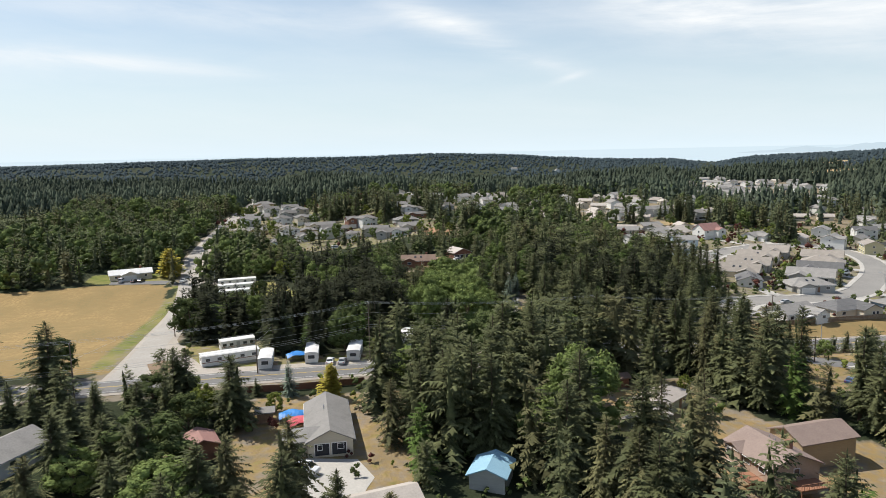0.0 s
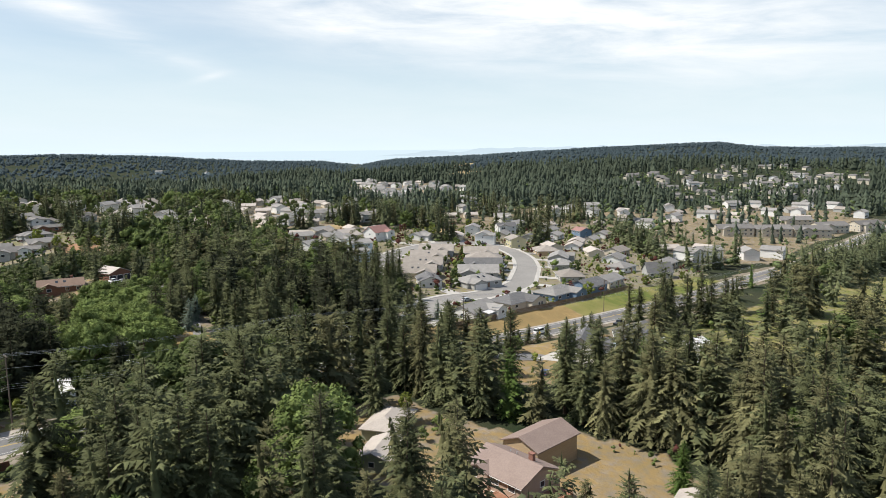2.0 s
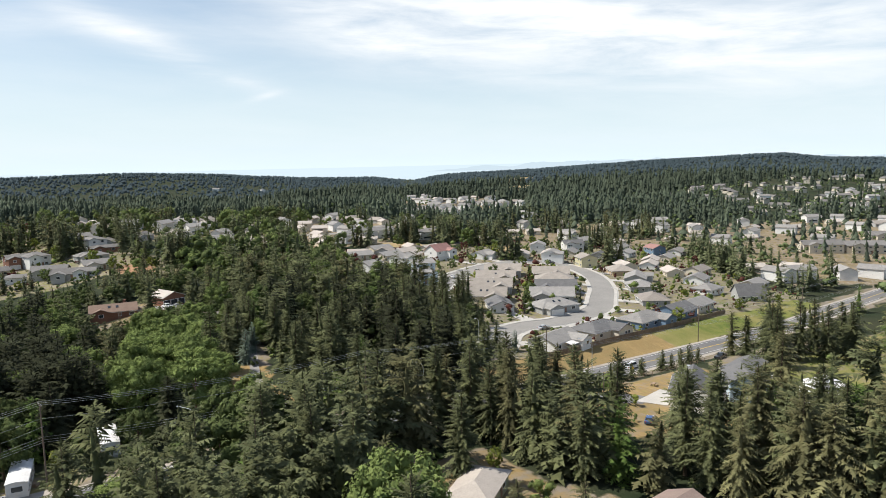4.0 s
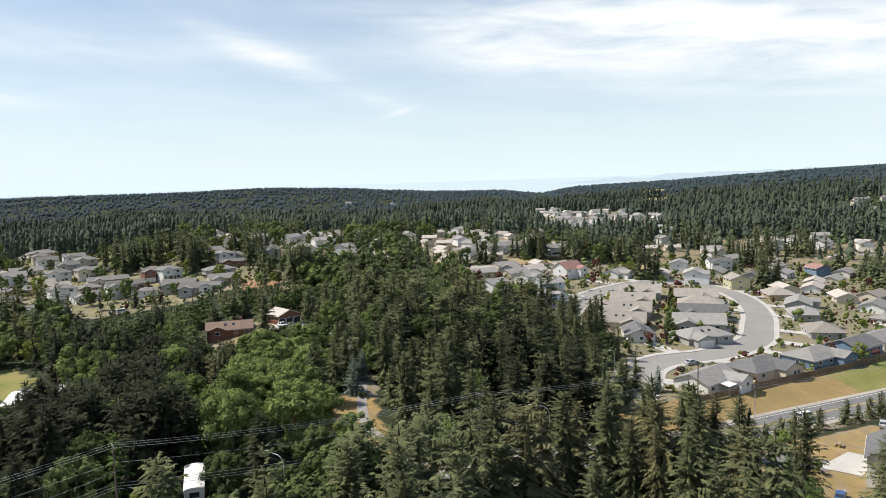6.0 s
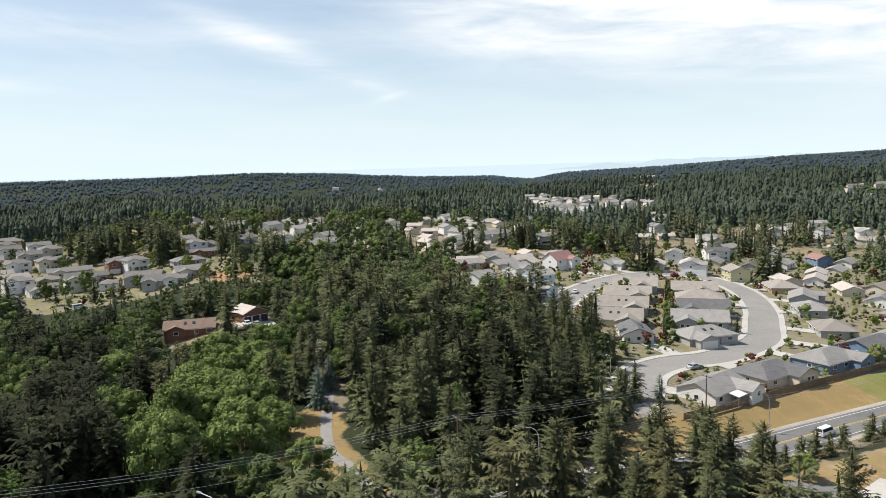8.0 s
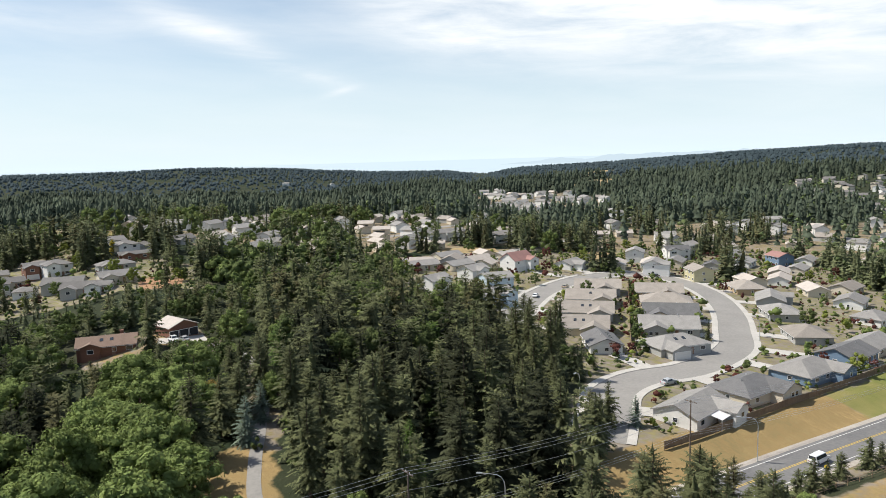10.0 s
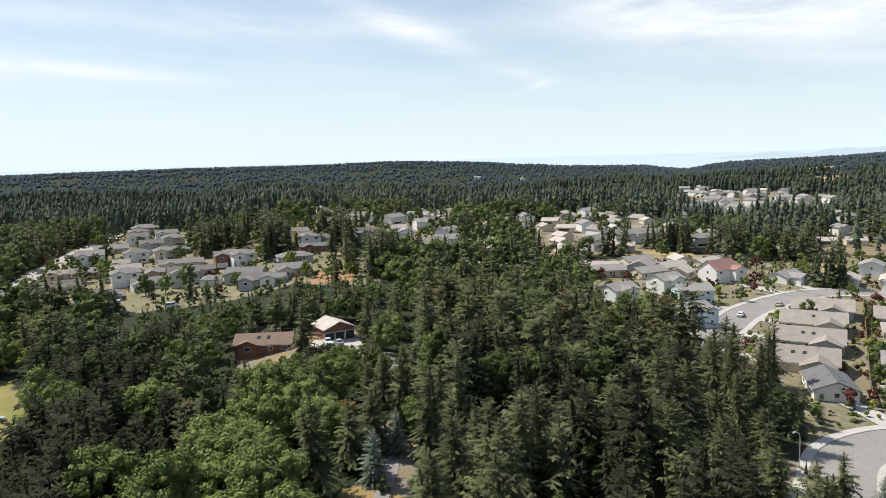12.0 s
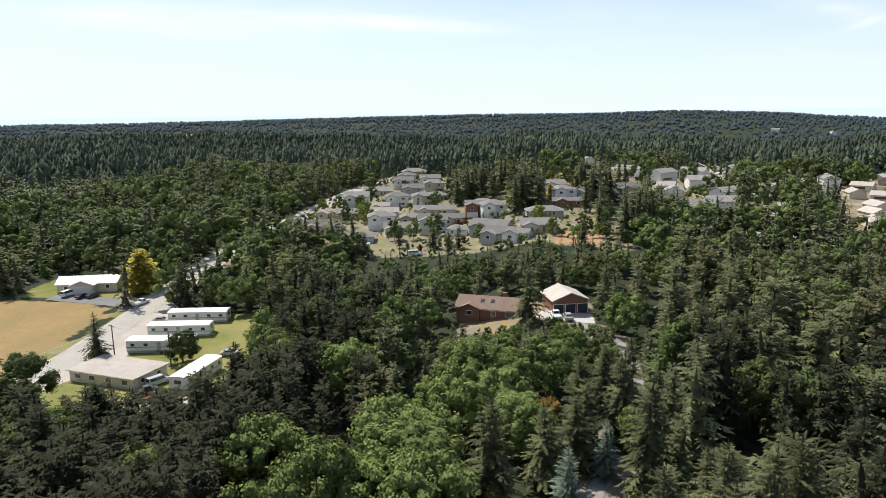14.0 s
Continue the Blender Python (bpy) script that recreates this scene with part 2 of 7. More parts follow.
M = {
    "ground": ground_material(),
    "asphalt": material("old_asphalt", (0.20, 0.195, 0.185), (0.145, 0.142, 0.14), 9, 0.7, 0.9, bump=0.01, bump_scale=0.1),
    "street": material("pale_street_asphalt", (0.29, 0.275, 0.25), (0.225, 0.215, 0.20), 12, 0.8, 0.9, bump=0.01, bump_scale=0.1),
    "lane": material("bleached_old_asphalt", (0.40, 0.375, 0.335), (0.32, 0.295, 0.26), 7, 0.6, 0.95, bump=0.02, bump_scale=0.12),
    "gravel": material("pale_gravel", (0.44, 0.40, 0.345), (0.33, 0.29, 0.245), 6, 0.5, 0.95, bump=0.03, bump_scale=0.12),
    "dirt": material("bare_red_soil", (0.40, 0.235, 0.13), (0.31, 0.18, 0.10), 5, 0.5, 0.95, bump=0.03, bump_scale=0.3),
    "straw": material("dry_cut_grass", (0.38, 0.29, 0.15), (0.30, 0.22, 0.11), 5, 0.4, 0.95, bump=0.03, bump_scale=0.3),
    "soil": material("bare_brown_soil", (0.27, 0.19, 0.12), (0.20, 0.14, 0.09), 3, 0.3, 0.95, bump=0.05, bump_scale=0.3),
    "concrete": material("concrete", (0.50, 0.475, 0.43), (0.40, 0.38, 0.345), 4, 0.4, 0.9, bump=0.005, bump_scale=0.06),
    "marking": material("worn_white_paint", (0.72, 0.71, 0.68), (0.5, 0.49, 0.47), 2, 0.2, 0.7),
    "yellow_marking": material("worn_yellow_paint", (0.6, 0.42, 0.08), (0.45, 0.33, 0.1), 2, 0.2, 0.7),
    "yellow_sign": material("yellow_sign_sheeting", (0.75, 0.55, 0.03), (0.68, 0.48, 0.03), 0.5, 0.05, 0.45),
    "white": material("white_siding", (0.76, 0.75, 0.72), (0.66, 0.65, 0.62), 3, 0.3, 0.6, stretch=(0.4, 0.4, 3)),
    "cream": material("cream_siding", (0.62, 0.56, 0.45), (0.54, 0.48, 0.38), 3, 0.3, 0.7, stretch=(0.4, 0.4, 3)),
    "tan": material("tan_siding", (0.47, 0.355, 0.225), (0.40, 0.295, 0.185), 3, 0.3, 0.75, stretch=(0.4, 0.4, 3)),
    "pink": material("pinkish_stucco", (0.50, 0.375, 0.29), (0.43, 0.32, 0.245), 3, 0.3, 0.8),
    "brown": material("red_brown_siding", (0.235, 0.115, 0.075), (0.185, 0.09, 0.06), 3, 0.3, 0.75, stretch=(0.4, 0.4, 3)),
    "grey": material("grey_siding", (0.40, 0.40, 0.38), (0.33, 0.33, 0.315), 3, 0.3, 0.7, stretch=(0.4, 0.4, 3)),
    "blue": material("blue_siding", (0.17, 0.25, 0.34), (0.135, 0.2, 0.285), 3, 0.3, 0.7, stretch=(0.4, 0.4, 3)),
    "paleblue": material("pale_blue_siding", (0.47, 0.56, 0.62), (0.4, 0.485, 0.545), 3, 0.3, 0.7, stretch=(0.4, 0.4, 3)),
    "sage": material("sage_siding", (0.40, 0.42, 0.30), (0.34, 0.355, 0.25), 3, 0.3, 0.7, stretch=(0.4, 0.4, 3)),
    "yellow": material("yellow_siding", (0.52, 0.475, 0.30), (0.45, 0.41, 0.25), 3, 0.3, 0.7, stretch=(0.4, 0.4, 3)),
    "roof_grey": material("grey_shingles", (0.29, 0.277, 0.257), (0.21, 0.20, 0.187), 2.4, 0.28, 0.85, bump=0.02, bump_scale=0.3, spread=0.12),
    "roof_warm": material("warm_grey_shingles", (0.315, 0.283, 0.245), (0.235, 0.208, 0.18), 2.4, 0.28, 0.85, bump=0.02, bump_scale=0.3, spread=0.12),
    "roof_dark": material("charcoal_shingles", (0.155, 0.152, 0.15), (0.105, 0.104, 0.103), 2.4, 0.28, 0.85, bump=0.02, bump_scale=0.3, spread=0.12),
    "roof_mid": material("weathered_grey_shingles", (0.205, 0.195, 0.182), (0.15, 0.142, 0.132), 2.4, 0.28, 0.88, bump=0.02, bump_scale=0.3, spread=0.2),
    "roof_brown": material("brown_shingles", (0.235, 0.165, 0.125), (0.175, 0.12, 0.09), 2.4, 0.28, 0.85, bump=0.02, bump_scale=0.3),
    "roof_rose": material("rose_brown_metal_roof", (0.29, 0.22, 0.185), (0.235, 0.175, 0.148), 2.4, 0.3, 0.65, bump=0.01, bump_scale=0.3),
    "roof_red": material("faded_red_roof", (0.33, 0.185, 0.16), (0.26, 0.145, 0.125), 2.4, 0.3, 0.75),
    "roof_white": material("white_coated_roof", (0.74, 0.73, 0.71), (0.58, 0.57, 0.55), 2.4, 0.3, 0.6),
    "roof_blue": material("pale_blue_metal_roof", (0.30, 0.50, 0.62), (0.25, 0.43, 0.55), 2.4, 0.3, 0.55),
    "roof_pale": material("pale_sandy_shingles", (0.47, 0.42, 0.37), (0.37, 0.33, 0.29), 2.4, 0.28, 0.85, spread=0.1),
    "trim": material("white_painted_trim", (0.78, 0.77, 0.75), (0.7, 0.69, 0.67), 1, 0.1, 0.5),
    "wood": material("weathered_wood", (0.30, 0.215, 0.14), (0.225, 0.16, 0.105), 1.5, 0.15, 0.85, stretch=(1, 1, 0.2), spread=0.12),
    "deck": material("stained_deck_wood", (0.33, 0.17, 0.105), (0.26, 0.13, 0.08), 1.5, 0.15, 0.8),
    "pole": material("tarred_pole_wood", (0.17, 0.13, 0.10), (0.12, 0.095, 0.075), 1.0, 0.1, 0.9, stretch=(1, 1, 0.15)),
    "steel": material("galvanised_steel", (0.58, 0.59, 0.60), (0.48, 0.49, 0.5), 1.0, 0.1, 0.4, metal=0.6),
    "wire": material("aluminium_wire", (0.42, 0.43, 0.44), (0.36, 0.37, 0.38), 1.0, 0.1, 0.45, metal=0.5),
    "insulator": material("grey_porcelain", (0.45, 0.46, 0.47), None, 0.2, 0.05, 0.3),
    "door": material("painted_door", (0.30, 0.18, 0.12), None, 1, 0.1, 0.6),
    "garage": material("pale_panel_door", (0.70, 0.68, 0.64), (0.62, 0.6, 0.565), 1, 0.1, 0.55, stretch=(0.2, 0.2, 4)),
    # near-black stand-in for the shade inside the garage bays
    "bay_shade": material("painted_bay_shade", (0.05, 0.05, 0.055), (0.035, 0.035, 0.04), 1, 0.1, 0.8),
    "brick": material("chimney_brick", (0.30, 0.15, 0.11), (0.24, 0.12, 0.09), 0.6, 0.08, 0.9),
    "tarp_blue": material("blue_tarpaulin", (0.05, 0.25, 0.62), (0.04, 0.2, 0.52), 1.2, 0.2, 0.45, bump=0.05, bump_scale=0.5),
    "tarp_red": material("red_cloth", (0.62, 0.12, 0.14), (0.52, 0.09, 0.11), 1.2, 0.2, 0.7, bump=0.05, bump_scale=0.5),
    "bark": material("conifer_bark", (0.15, 0.105, 0.075), (0.095, 0.068, 0.05), 1.0, 0.12, 0.95, stretch=(1, 1, 0.3)),
    "tyre": material("tyre_rubber", (0.025, 0.025, 0.026), None, 0.3, 0.05, 0.85),
    "rim": material("alloy_rim", (0.5, 0.5, 0.51), None, 0.3, 0.05, 0.35, metal=0.8),
}


def leaf(name, base, second, size=7.0, spread=0.18, island=0.22, translucent=0.03):
    return material(name, base, second, size, 1.3, 0.8, spread=spread, island=island, translucent=translucent, spec=0.06, range_=0.3)


M["fir"] = leaf("fir_needles", (0.124, 0.132, 0.060), (0.058, 0.067, 0.035), island=0.34, translucent=0.08)
# darker copy of the fir colour: the stands' backlit shade side put in
M["fir_dark"] = leaf("shade_darkened_fir_needles", (0.052, 0.057, 0.030), (0.028, 0.032, 0.018), island=0.32)
M["fir_olive"] = leaf("olive_fir_needles", (0.172, 0.164, 0.078), (0.084, 0.085, 0.043), island=0.34, translucent=0.08)
M["fir_blue"] = leaf("silvery_spruce_needles", (0.190, 0.235, 0.175), (0.125, 0.160, 0.120))
M["cedar"] = leaf("cedar_sprays", (0.105, 0.155, 0.038), (0.062, 0.098, 0.027))
M["gold"] = leaf("golden_cypress_sprays", (0.46, 0.38, 0.065), (0.29, 0.25, 0.045))
M["leaf"] = leaf("broad_leaves", (0.205, 0.255, 0.082), (0.115, 0.155, 0.051), translucent=0.22, island=0.3)
M["leaf_dark"] = leaf("dark_broad_leaves", (0.105, 0.130, 0.046), (0.062, 0.084, 0.031))
M["leaf_lime"] = leaf("yellow_green_leaves", (0.20, 0.225, 0.05), (0.12, 0.145, 0.034), translucent=0.12)
M["leaf_autumn"] = leaf("yellowing_leaves", (0.27, 0.175, 0.045), (0.15, 0.12, 0.035))
M["leaf_red"] = leaf("dark_red_leaves", (0.13, 0.05, 0.038), (0.08, 0.035, 0.03))
# lighter copy of the fir colour, with haze over the farther woods put in
M["fir_far"] = leaf("haze_lightened_fir_needles", (0.138, 0.152, 0.074), (0.080, 0.092, 0.050), size=25, island=0.3)
M["leaf_far"] = leaf("distant_broad_leaves", (0.145, 0.185, 0.075), (0.085, 0.115, 0.05), size=25, island=0.25)
# ridge firs: distance haze put into the base colour as a bluish tint
M["hazed_hill_fir"] = leaf("haze_tinted_hill_needles", (0.092, 0.124, 0.136), (0.075, 0.104, 0.116), size=110, island=0.12, spread=0.0, translucent=0.45)
# distant firs: aerial haze put into the colour, lighter and slightly bluish
M["hazed_far_fir"] = leaf("haze_tinted_far_needles", (0.098, 0.120, 0.079), (0.066, 0.084, 0.060), size=45, island=0.24, translucent=0.2)


def glass_material():
    m = bpy.data.materials.new("window_glass")
    m.use_nodes = True
    b = m.node_tree.nodes["Principled BSDF"]
    b.inputs["Base Color"].default_value = (0.035, 0.042, 0.05, 1)
    b.inputs["Roughness"].default_value, b.inputs["Specular IOR Level"].default_value = 0.06, 0.7
    return m


M["glass"] = glass_material()


def paint(name, colour):
    m = material(name, colour, tuple(c * 0.92 for c in colour), 2, 0.3, 0.3, spec=0.5)
    m.node_tree.nodes["Principled BSDF"].inputs["Coat Weight"].default_value = 0.5
    return m


PAINT = {k: paint(k + "_car_paint", c) for k, c in {"white": (0.78, 0.78, 0.77), "silver": (0.42, 0.43, 0.44), "black": (0.02, 0.02, 0.022), "red": (0.42, 0.03, 0.04),
                                                     "blue": (0.04, 0.09, 0.22), "green": (0.05, 0.10, 0.07), "tan": (0.42, 0.37, 0.28)}.items()}


# ---------------------------------------------------------------- mesh helpers
class Shape:
    """Collects vertices and faces for one mesh."""

    def __init__(self):
        self.v, self.f = [], []

    def add(self, points, faces):
        k = len(self.v)
        self.v += [tuple(p) for p in points]
        self.f += [tuple(i + k for i in f) for f in faces]
        return self

    def box(self, x0, y0, z0, x1, y1, z1):
        return self.add([(x0, y0, z0), (x1, y0, z0), (x1, y1, z0), (x0, y1, z0), (x0, y0, z1), (x1, y0, z1), (x1, y1, z1), (x0, y1, z1)],
                        [(3, 2, 1, 0), (4, 5, 6, 7), (0, 1, 5, 4), (1, 2, 6, 5), (2, 3, 7, 6), (3, 0, 4, 7)])

    def tube(self, points, radii, sides=6):
        """A round bar through the points."""
        k = len(self.v)
        for i, p in enumerate(points):
            p = Vector(p)
            a, b = Vector(points[max(0, i - 1)]), Vector(points[min(len(points) - 1, i + 1)])
            d = (b - a).normalized()
            u = d.orthogonal().normalized()
            w = d.cross(u)
            for s in range(sides):
                t = 2 * math.pi * s / sides
                self.v.append(tuple(p + (u * math.cos(t) + w * math.sin(t)) * radii[i]))
        for i in range(len(points) - 1):
            for s in range(sides):
                a, b = k + i * sides + s, k + i * sides + (s + 1) % sides
                self.f.append((a, b, b + sides, a + sides))
        self.f += [tuple(k + s for s in reversed(range(sides))), tuple(k + (len(points) - 1) * sides + s for s in range(sides))]
        return self

    def mesh(self, name, mat):
        me = bpy.data.meshes.new(name)
        me.from_pydata(self.v, [], self.f)
        me.materials.append(M[mat] if isinstance(mat, str) else mat)
        return me


def part(name, shape, mat, parent, label="", at=None):
    ob = new(name, shape.mesh(name, mat) if isinstance(shape, Shape) else shape)
    ob.parent = parent
    if at is not None:
        ob.matrix_basis = at
    if label:
        ob["label"] = label
    return ob


def thing(name, x, y, rot=0.0, label="", category="", group="", z=None, kind=""):
    ob = new(name)
    ob.empty_display_size = 0.5
    ob.matrix_basis = pose(x, y, ground_z(x, y) if z is None else z, 0, 0, rot)
    return tagged(ob, label, category, group, kind)


def solid(name, shape, mat, label="", category="", kind="", group="", at=None):
    ob = new(name, shape.mesh(name, mat))
    if at is not None:
        ob.matrix_basis = at
    return tagged(ob, label, category, group, kind)


def big_mesh(name, verts, tris, mat):
    """A mesh from numpy arrays of points and triangles."""
    me = bpy.data.meshes.new(name)
    me.vertices.add(len(verts))
    me.vertices.foreach_set("co", np.asarray(verts, dtype=np.float32).ravel())
    me.loops.add(len(tris) * 3)
    me.loops.foreach_set("vertex_index", np.asarray(tris, dtype=np.int32).ravel())
    me.polygons.add(len(tris))
    me.polygons.foreach_set("loop_start", np.arange(0, len(tris) * 3, 3, dtype=np.int32))
    me.polygons.foreach_set("loop_total", np.full(len(tris), 3, dtype=np.int32))
    me.materials.append(M[mat] if isinstance(mat, str) else mat)
    me.update(calc_edges=True)
    return me


# ---------------------------------------------------------------- the lie of the land
def ease(u):
    u = np.clip(u, 0, 1)
    return u * u * (3 - 2 * u)


# height of the skyline, degrees, by azimuth
SKY_AZ = [-60, -38, -27, -21, -11, -3, 5, 12, 19, 22.5, 25.5, 32, 34.5, 38, 42, 45, 49, 55, 61, 64, 67, 71, 90]
SKY_EL = [-0.5, -0.5, -0.5, -0.42, -0.3, -0.22, -0.25, -0.1, -0.35, -0.65, -0.8, -1.0, -1.3, -0.8, -0.66, -0.55, -0.3, 0.0, 0.22, 0.3, -0.1, -0.2, -0.2]


def terrain(x, y):
    """Height of the ground, before road cuts (numpy)."""
    x, y = np.asarray(x, float), np.asarray(y, float)
    xx, yy = np.clip(x, -400, 420), np.minimum(y, 560)
    z = -0.0426 * xx + 0.0392 * yy - 6 - 15 * (1 - np.exp(-np.maximum(0, 75 - xx) / 50)) * ease((y - 150) / 150)
    dx, dy = x - 50, y - 100
    r, az = np.hypot(dx, dy), np.degrees(np.arctan2(dx, dy))
    top = 52 + 2100 * np.tan(np.radians(np.interp(az, SKY_AZ, SKY_EL))) - 7
    ahead = ease((100 - np.abs(az - 15)) / 25)
    start = np.interp(az, [-60, 28, 42, 90], [1400, 1400, 780, 780])
    z = z - 11 * ease((r - 430) / 600) * ease((30 - az) / 12) * ahead
    up = ease((r - start) / (2050 - start)) * ahead
    z = z * (1 - up) + top * up
    return z - 90 * ease((r - 2250) / 900) * ahead


HWY = [(-420, 136), (-160, 150), (-60, 161.5), (-20, 165.5), (20, 168), (75, 171.5), (120, 172), (170, 173), (230, 174), (330, 179), (460, 192), (700, 214)]


def seg_distance(x, y, pts):
    x, y = np.asarray(x, float), np.asarray(y, float)
    best = np.full(np.broadcast(x, y).shape, 1e9)
    for (ax, ay), (bx, by) in zip(pts[:-1], pts[1:]):
        dx, dy = bx - ax, by - ay
        t = np.clip(((x - ax) * dx + (y - ay) * dy) / (dx * dx + dy * dy), 0, 1)
        best = np.minimum(best, np.hypot(x - ax - t * dx, y - ay - t * dy))
    return best


def land(x, y):
    """Ground with the highway's cutting along the new estate."""
    z = terrain(x, y)
    x, y = np.asarray(x, float), np.asarray(y, float)
    near = (x > 90) & (x < 340)
    if np.any(near):
        d = seg_distance(x, y, HWY)
        z = z - 1.9 * (1 - ease((d - 6.5) / 9)) * ease((x - 100) / 40) * ease((330 - x) / 60)
    return z


def ground_z(x, y):
    return float(land(x, y))


def inside(x, y, poly):
    x, y = np.asarray(x, float), np.asarray(y, float)
    ok = np.zeros(np.broadcast(x, y).shape, bool)
    for (ax, ay), (bx, by) in zip(poly, poly[1:] + poly[:1]):
        cross = (ay > y) != (by > y)
        ok ^= cross & (x < (bx - ax) * (y - ay) / ((by - ay) or 1e-9) + ax)
    return ok


# open ground, in metres on the plan
ESTATE = [(140, 196), (150, 184), (260, 190), (330, 196), (348, 240), (385, 290), (424, 322), (418, 380), (365, 405), (346, 396), (281, 410), (205, 412), (175, 345), (166, 300), (172, 272), (176, 250), (160, 222)]
FIELD = [(-260, 160), (-130, 172), (-42, 176), (-40, 230), (-43, 290), (-49, 332), (-76, 336), (-110, 326), (-260, 318)]
TRAILERS = [(-30, 174), (26, 172), (28, 184), (-2, 186), (0, 206), (-30, 206)]
TRAILERS_FAR = [(-34, 258), (12, 258), (14, 290), (8, 300), (-4, 330), (-32, 330)]
GREY_YARD = [(-12, 108), (22, 108), (25, 150), (16, 153), (-8, 150)]
TAN_YARD = [(66, 98), (70, 74), (94, 66), (110, 76), (118, 92), (112, 110), (100, 118), (94, 132), (96, 148), (76, 150), (64, 138), (64, 120)]
BROWN_YARD = [(56, 302), (68, 298), (72, 306), (77, 301), (88, 300), (90, 320), (55, 321)]
WEST_ESTATE = [(-38, 420), (0, 398), (46, 387), (74, 386), (108, 378), (112, 440), (96, 470), (112, 560), (70, 660), (-24, 660), (-40, 520)]
PARK = [(124, 154), (126, 134), (146, 122), (176, 136), (186, 158), (150, 163)]
EAST_LOTS = [(160, 120), (205, 108), (240, 130), (250, 160), (190, 160)]
HOUSE100_YARD = [(-84, 338), (-52, 334), (-48, 348), (-56, 360), (-84, 360)]
DRIVE_PATCH = [(60, 200), (68, 194), (72, 186), (78, 186), (77, 206), (80, 222), (74, 226), (66, 222)]
FAR_FIELDS = [[(-790, 1425), (-665, 1415), (-620, 1470), (-720, 1500)], [(-640, 1515), (-560, 1500), (-520, 1560), (-600, 1580)], [(830, 900), (960, 975), (950, 1040), (800, 955)], [(1010, 1120), (1160, 1190), (1150, 1240), (990, 1170)]]
MEADOW = [(72, 545), (128, 548), (140, 600), (76, 606)]
OPEN = [ESTATE, FIELD, TRAILERS, TRAILERS_FAR, GREY_YARD, TAN_YARD, BROWN_YARD, WEST_ESTATE, PARK, EAST_LOTS, HOUSE100_YARD, DRIVE_PATCH, MEADOW] + FAR_FIELDS


TOWNS = [[(330, 400), (430, 330), (390, 270), (356, 215), (420, 192), (480, 212), (700, 226), (800, 320), (560, 420), (470, 520), (400, 470)],
         [(370, 530), (470, 530), (640, 690), (700, 850), (600, 960), (500, 780)], [(100, 560), (130, 500), (190, 720), (120, 740)],
         [(690, 420), (760, 580), (960, 680), (1250, 600), (1280, 420), (980, 330), (800, 335)], [(130, 430), (330, 440), (340, 640), (200, 700), (140, 560)]]

WEST_ROAD = [(-36, 166), (-35, 190), (-36, 234), (-37, 300), (-40, 345), (-43, 400), (-38, 480), (-32, 560), (-26, 660), (-22, 800)]
DRIVE = [(72, 176), (73, 194), (72, 204), (76, 218), (82, 234), (92, 262), (92, 290), (84, 302)]
STREET_EAST = [(138, 196), (150, 206), (162, 216), (176, 220), (192, 219), (208, 222), (224, 228), (240, 240), (262, 258), (284, 282), (297, 306), (299, 326), (288, 336), (268, 337)]
STREET_NORTH = [(268, 337), (246, 329), (220, 315), (197, 297), (178, 281)]
SIDE_STREETS = [[(160, 420), (200, 415), (250, 412), (300, 424), (360, 450)], [(170, 470), (215, 500), (260, 506), (310, 540), (380, 560)]]
ROADS = [(SIDE_STREETS[0], 9), (SIDE_STREETS[1], 9), (HWY, 13), (WEST_ROAD, 8), (DRIVE, 3.0), (STREET_EAST, 11), (STREET_NORTH, 11)]


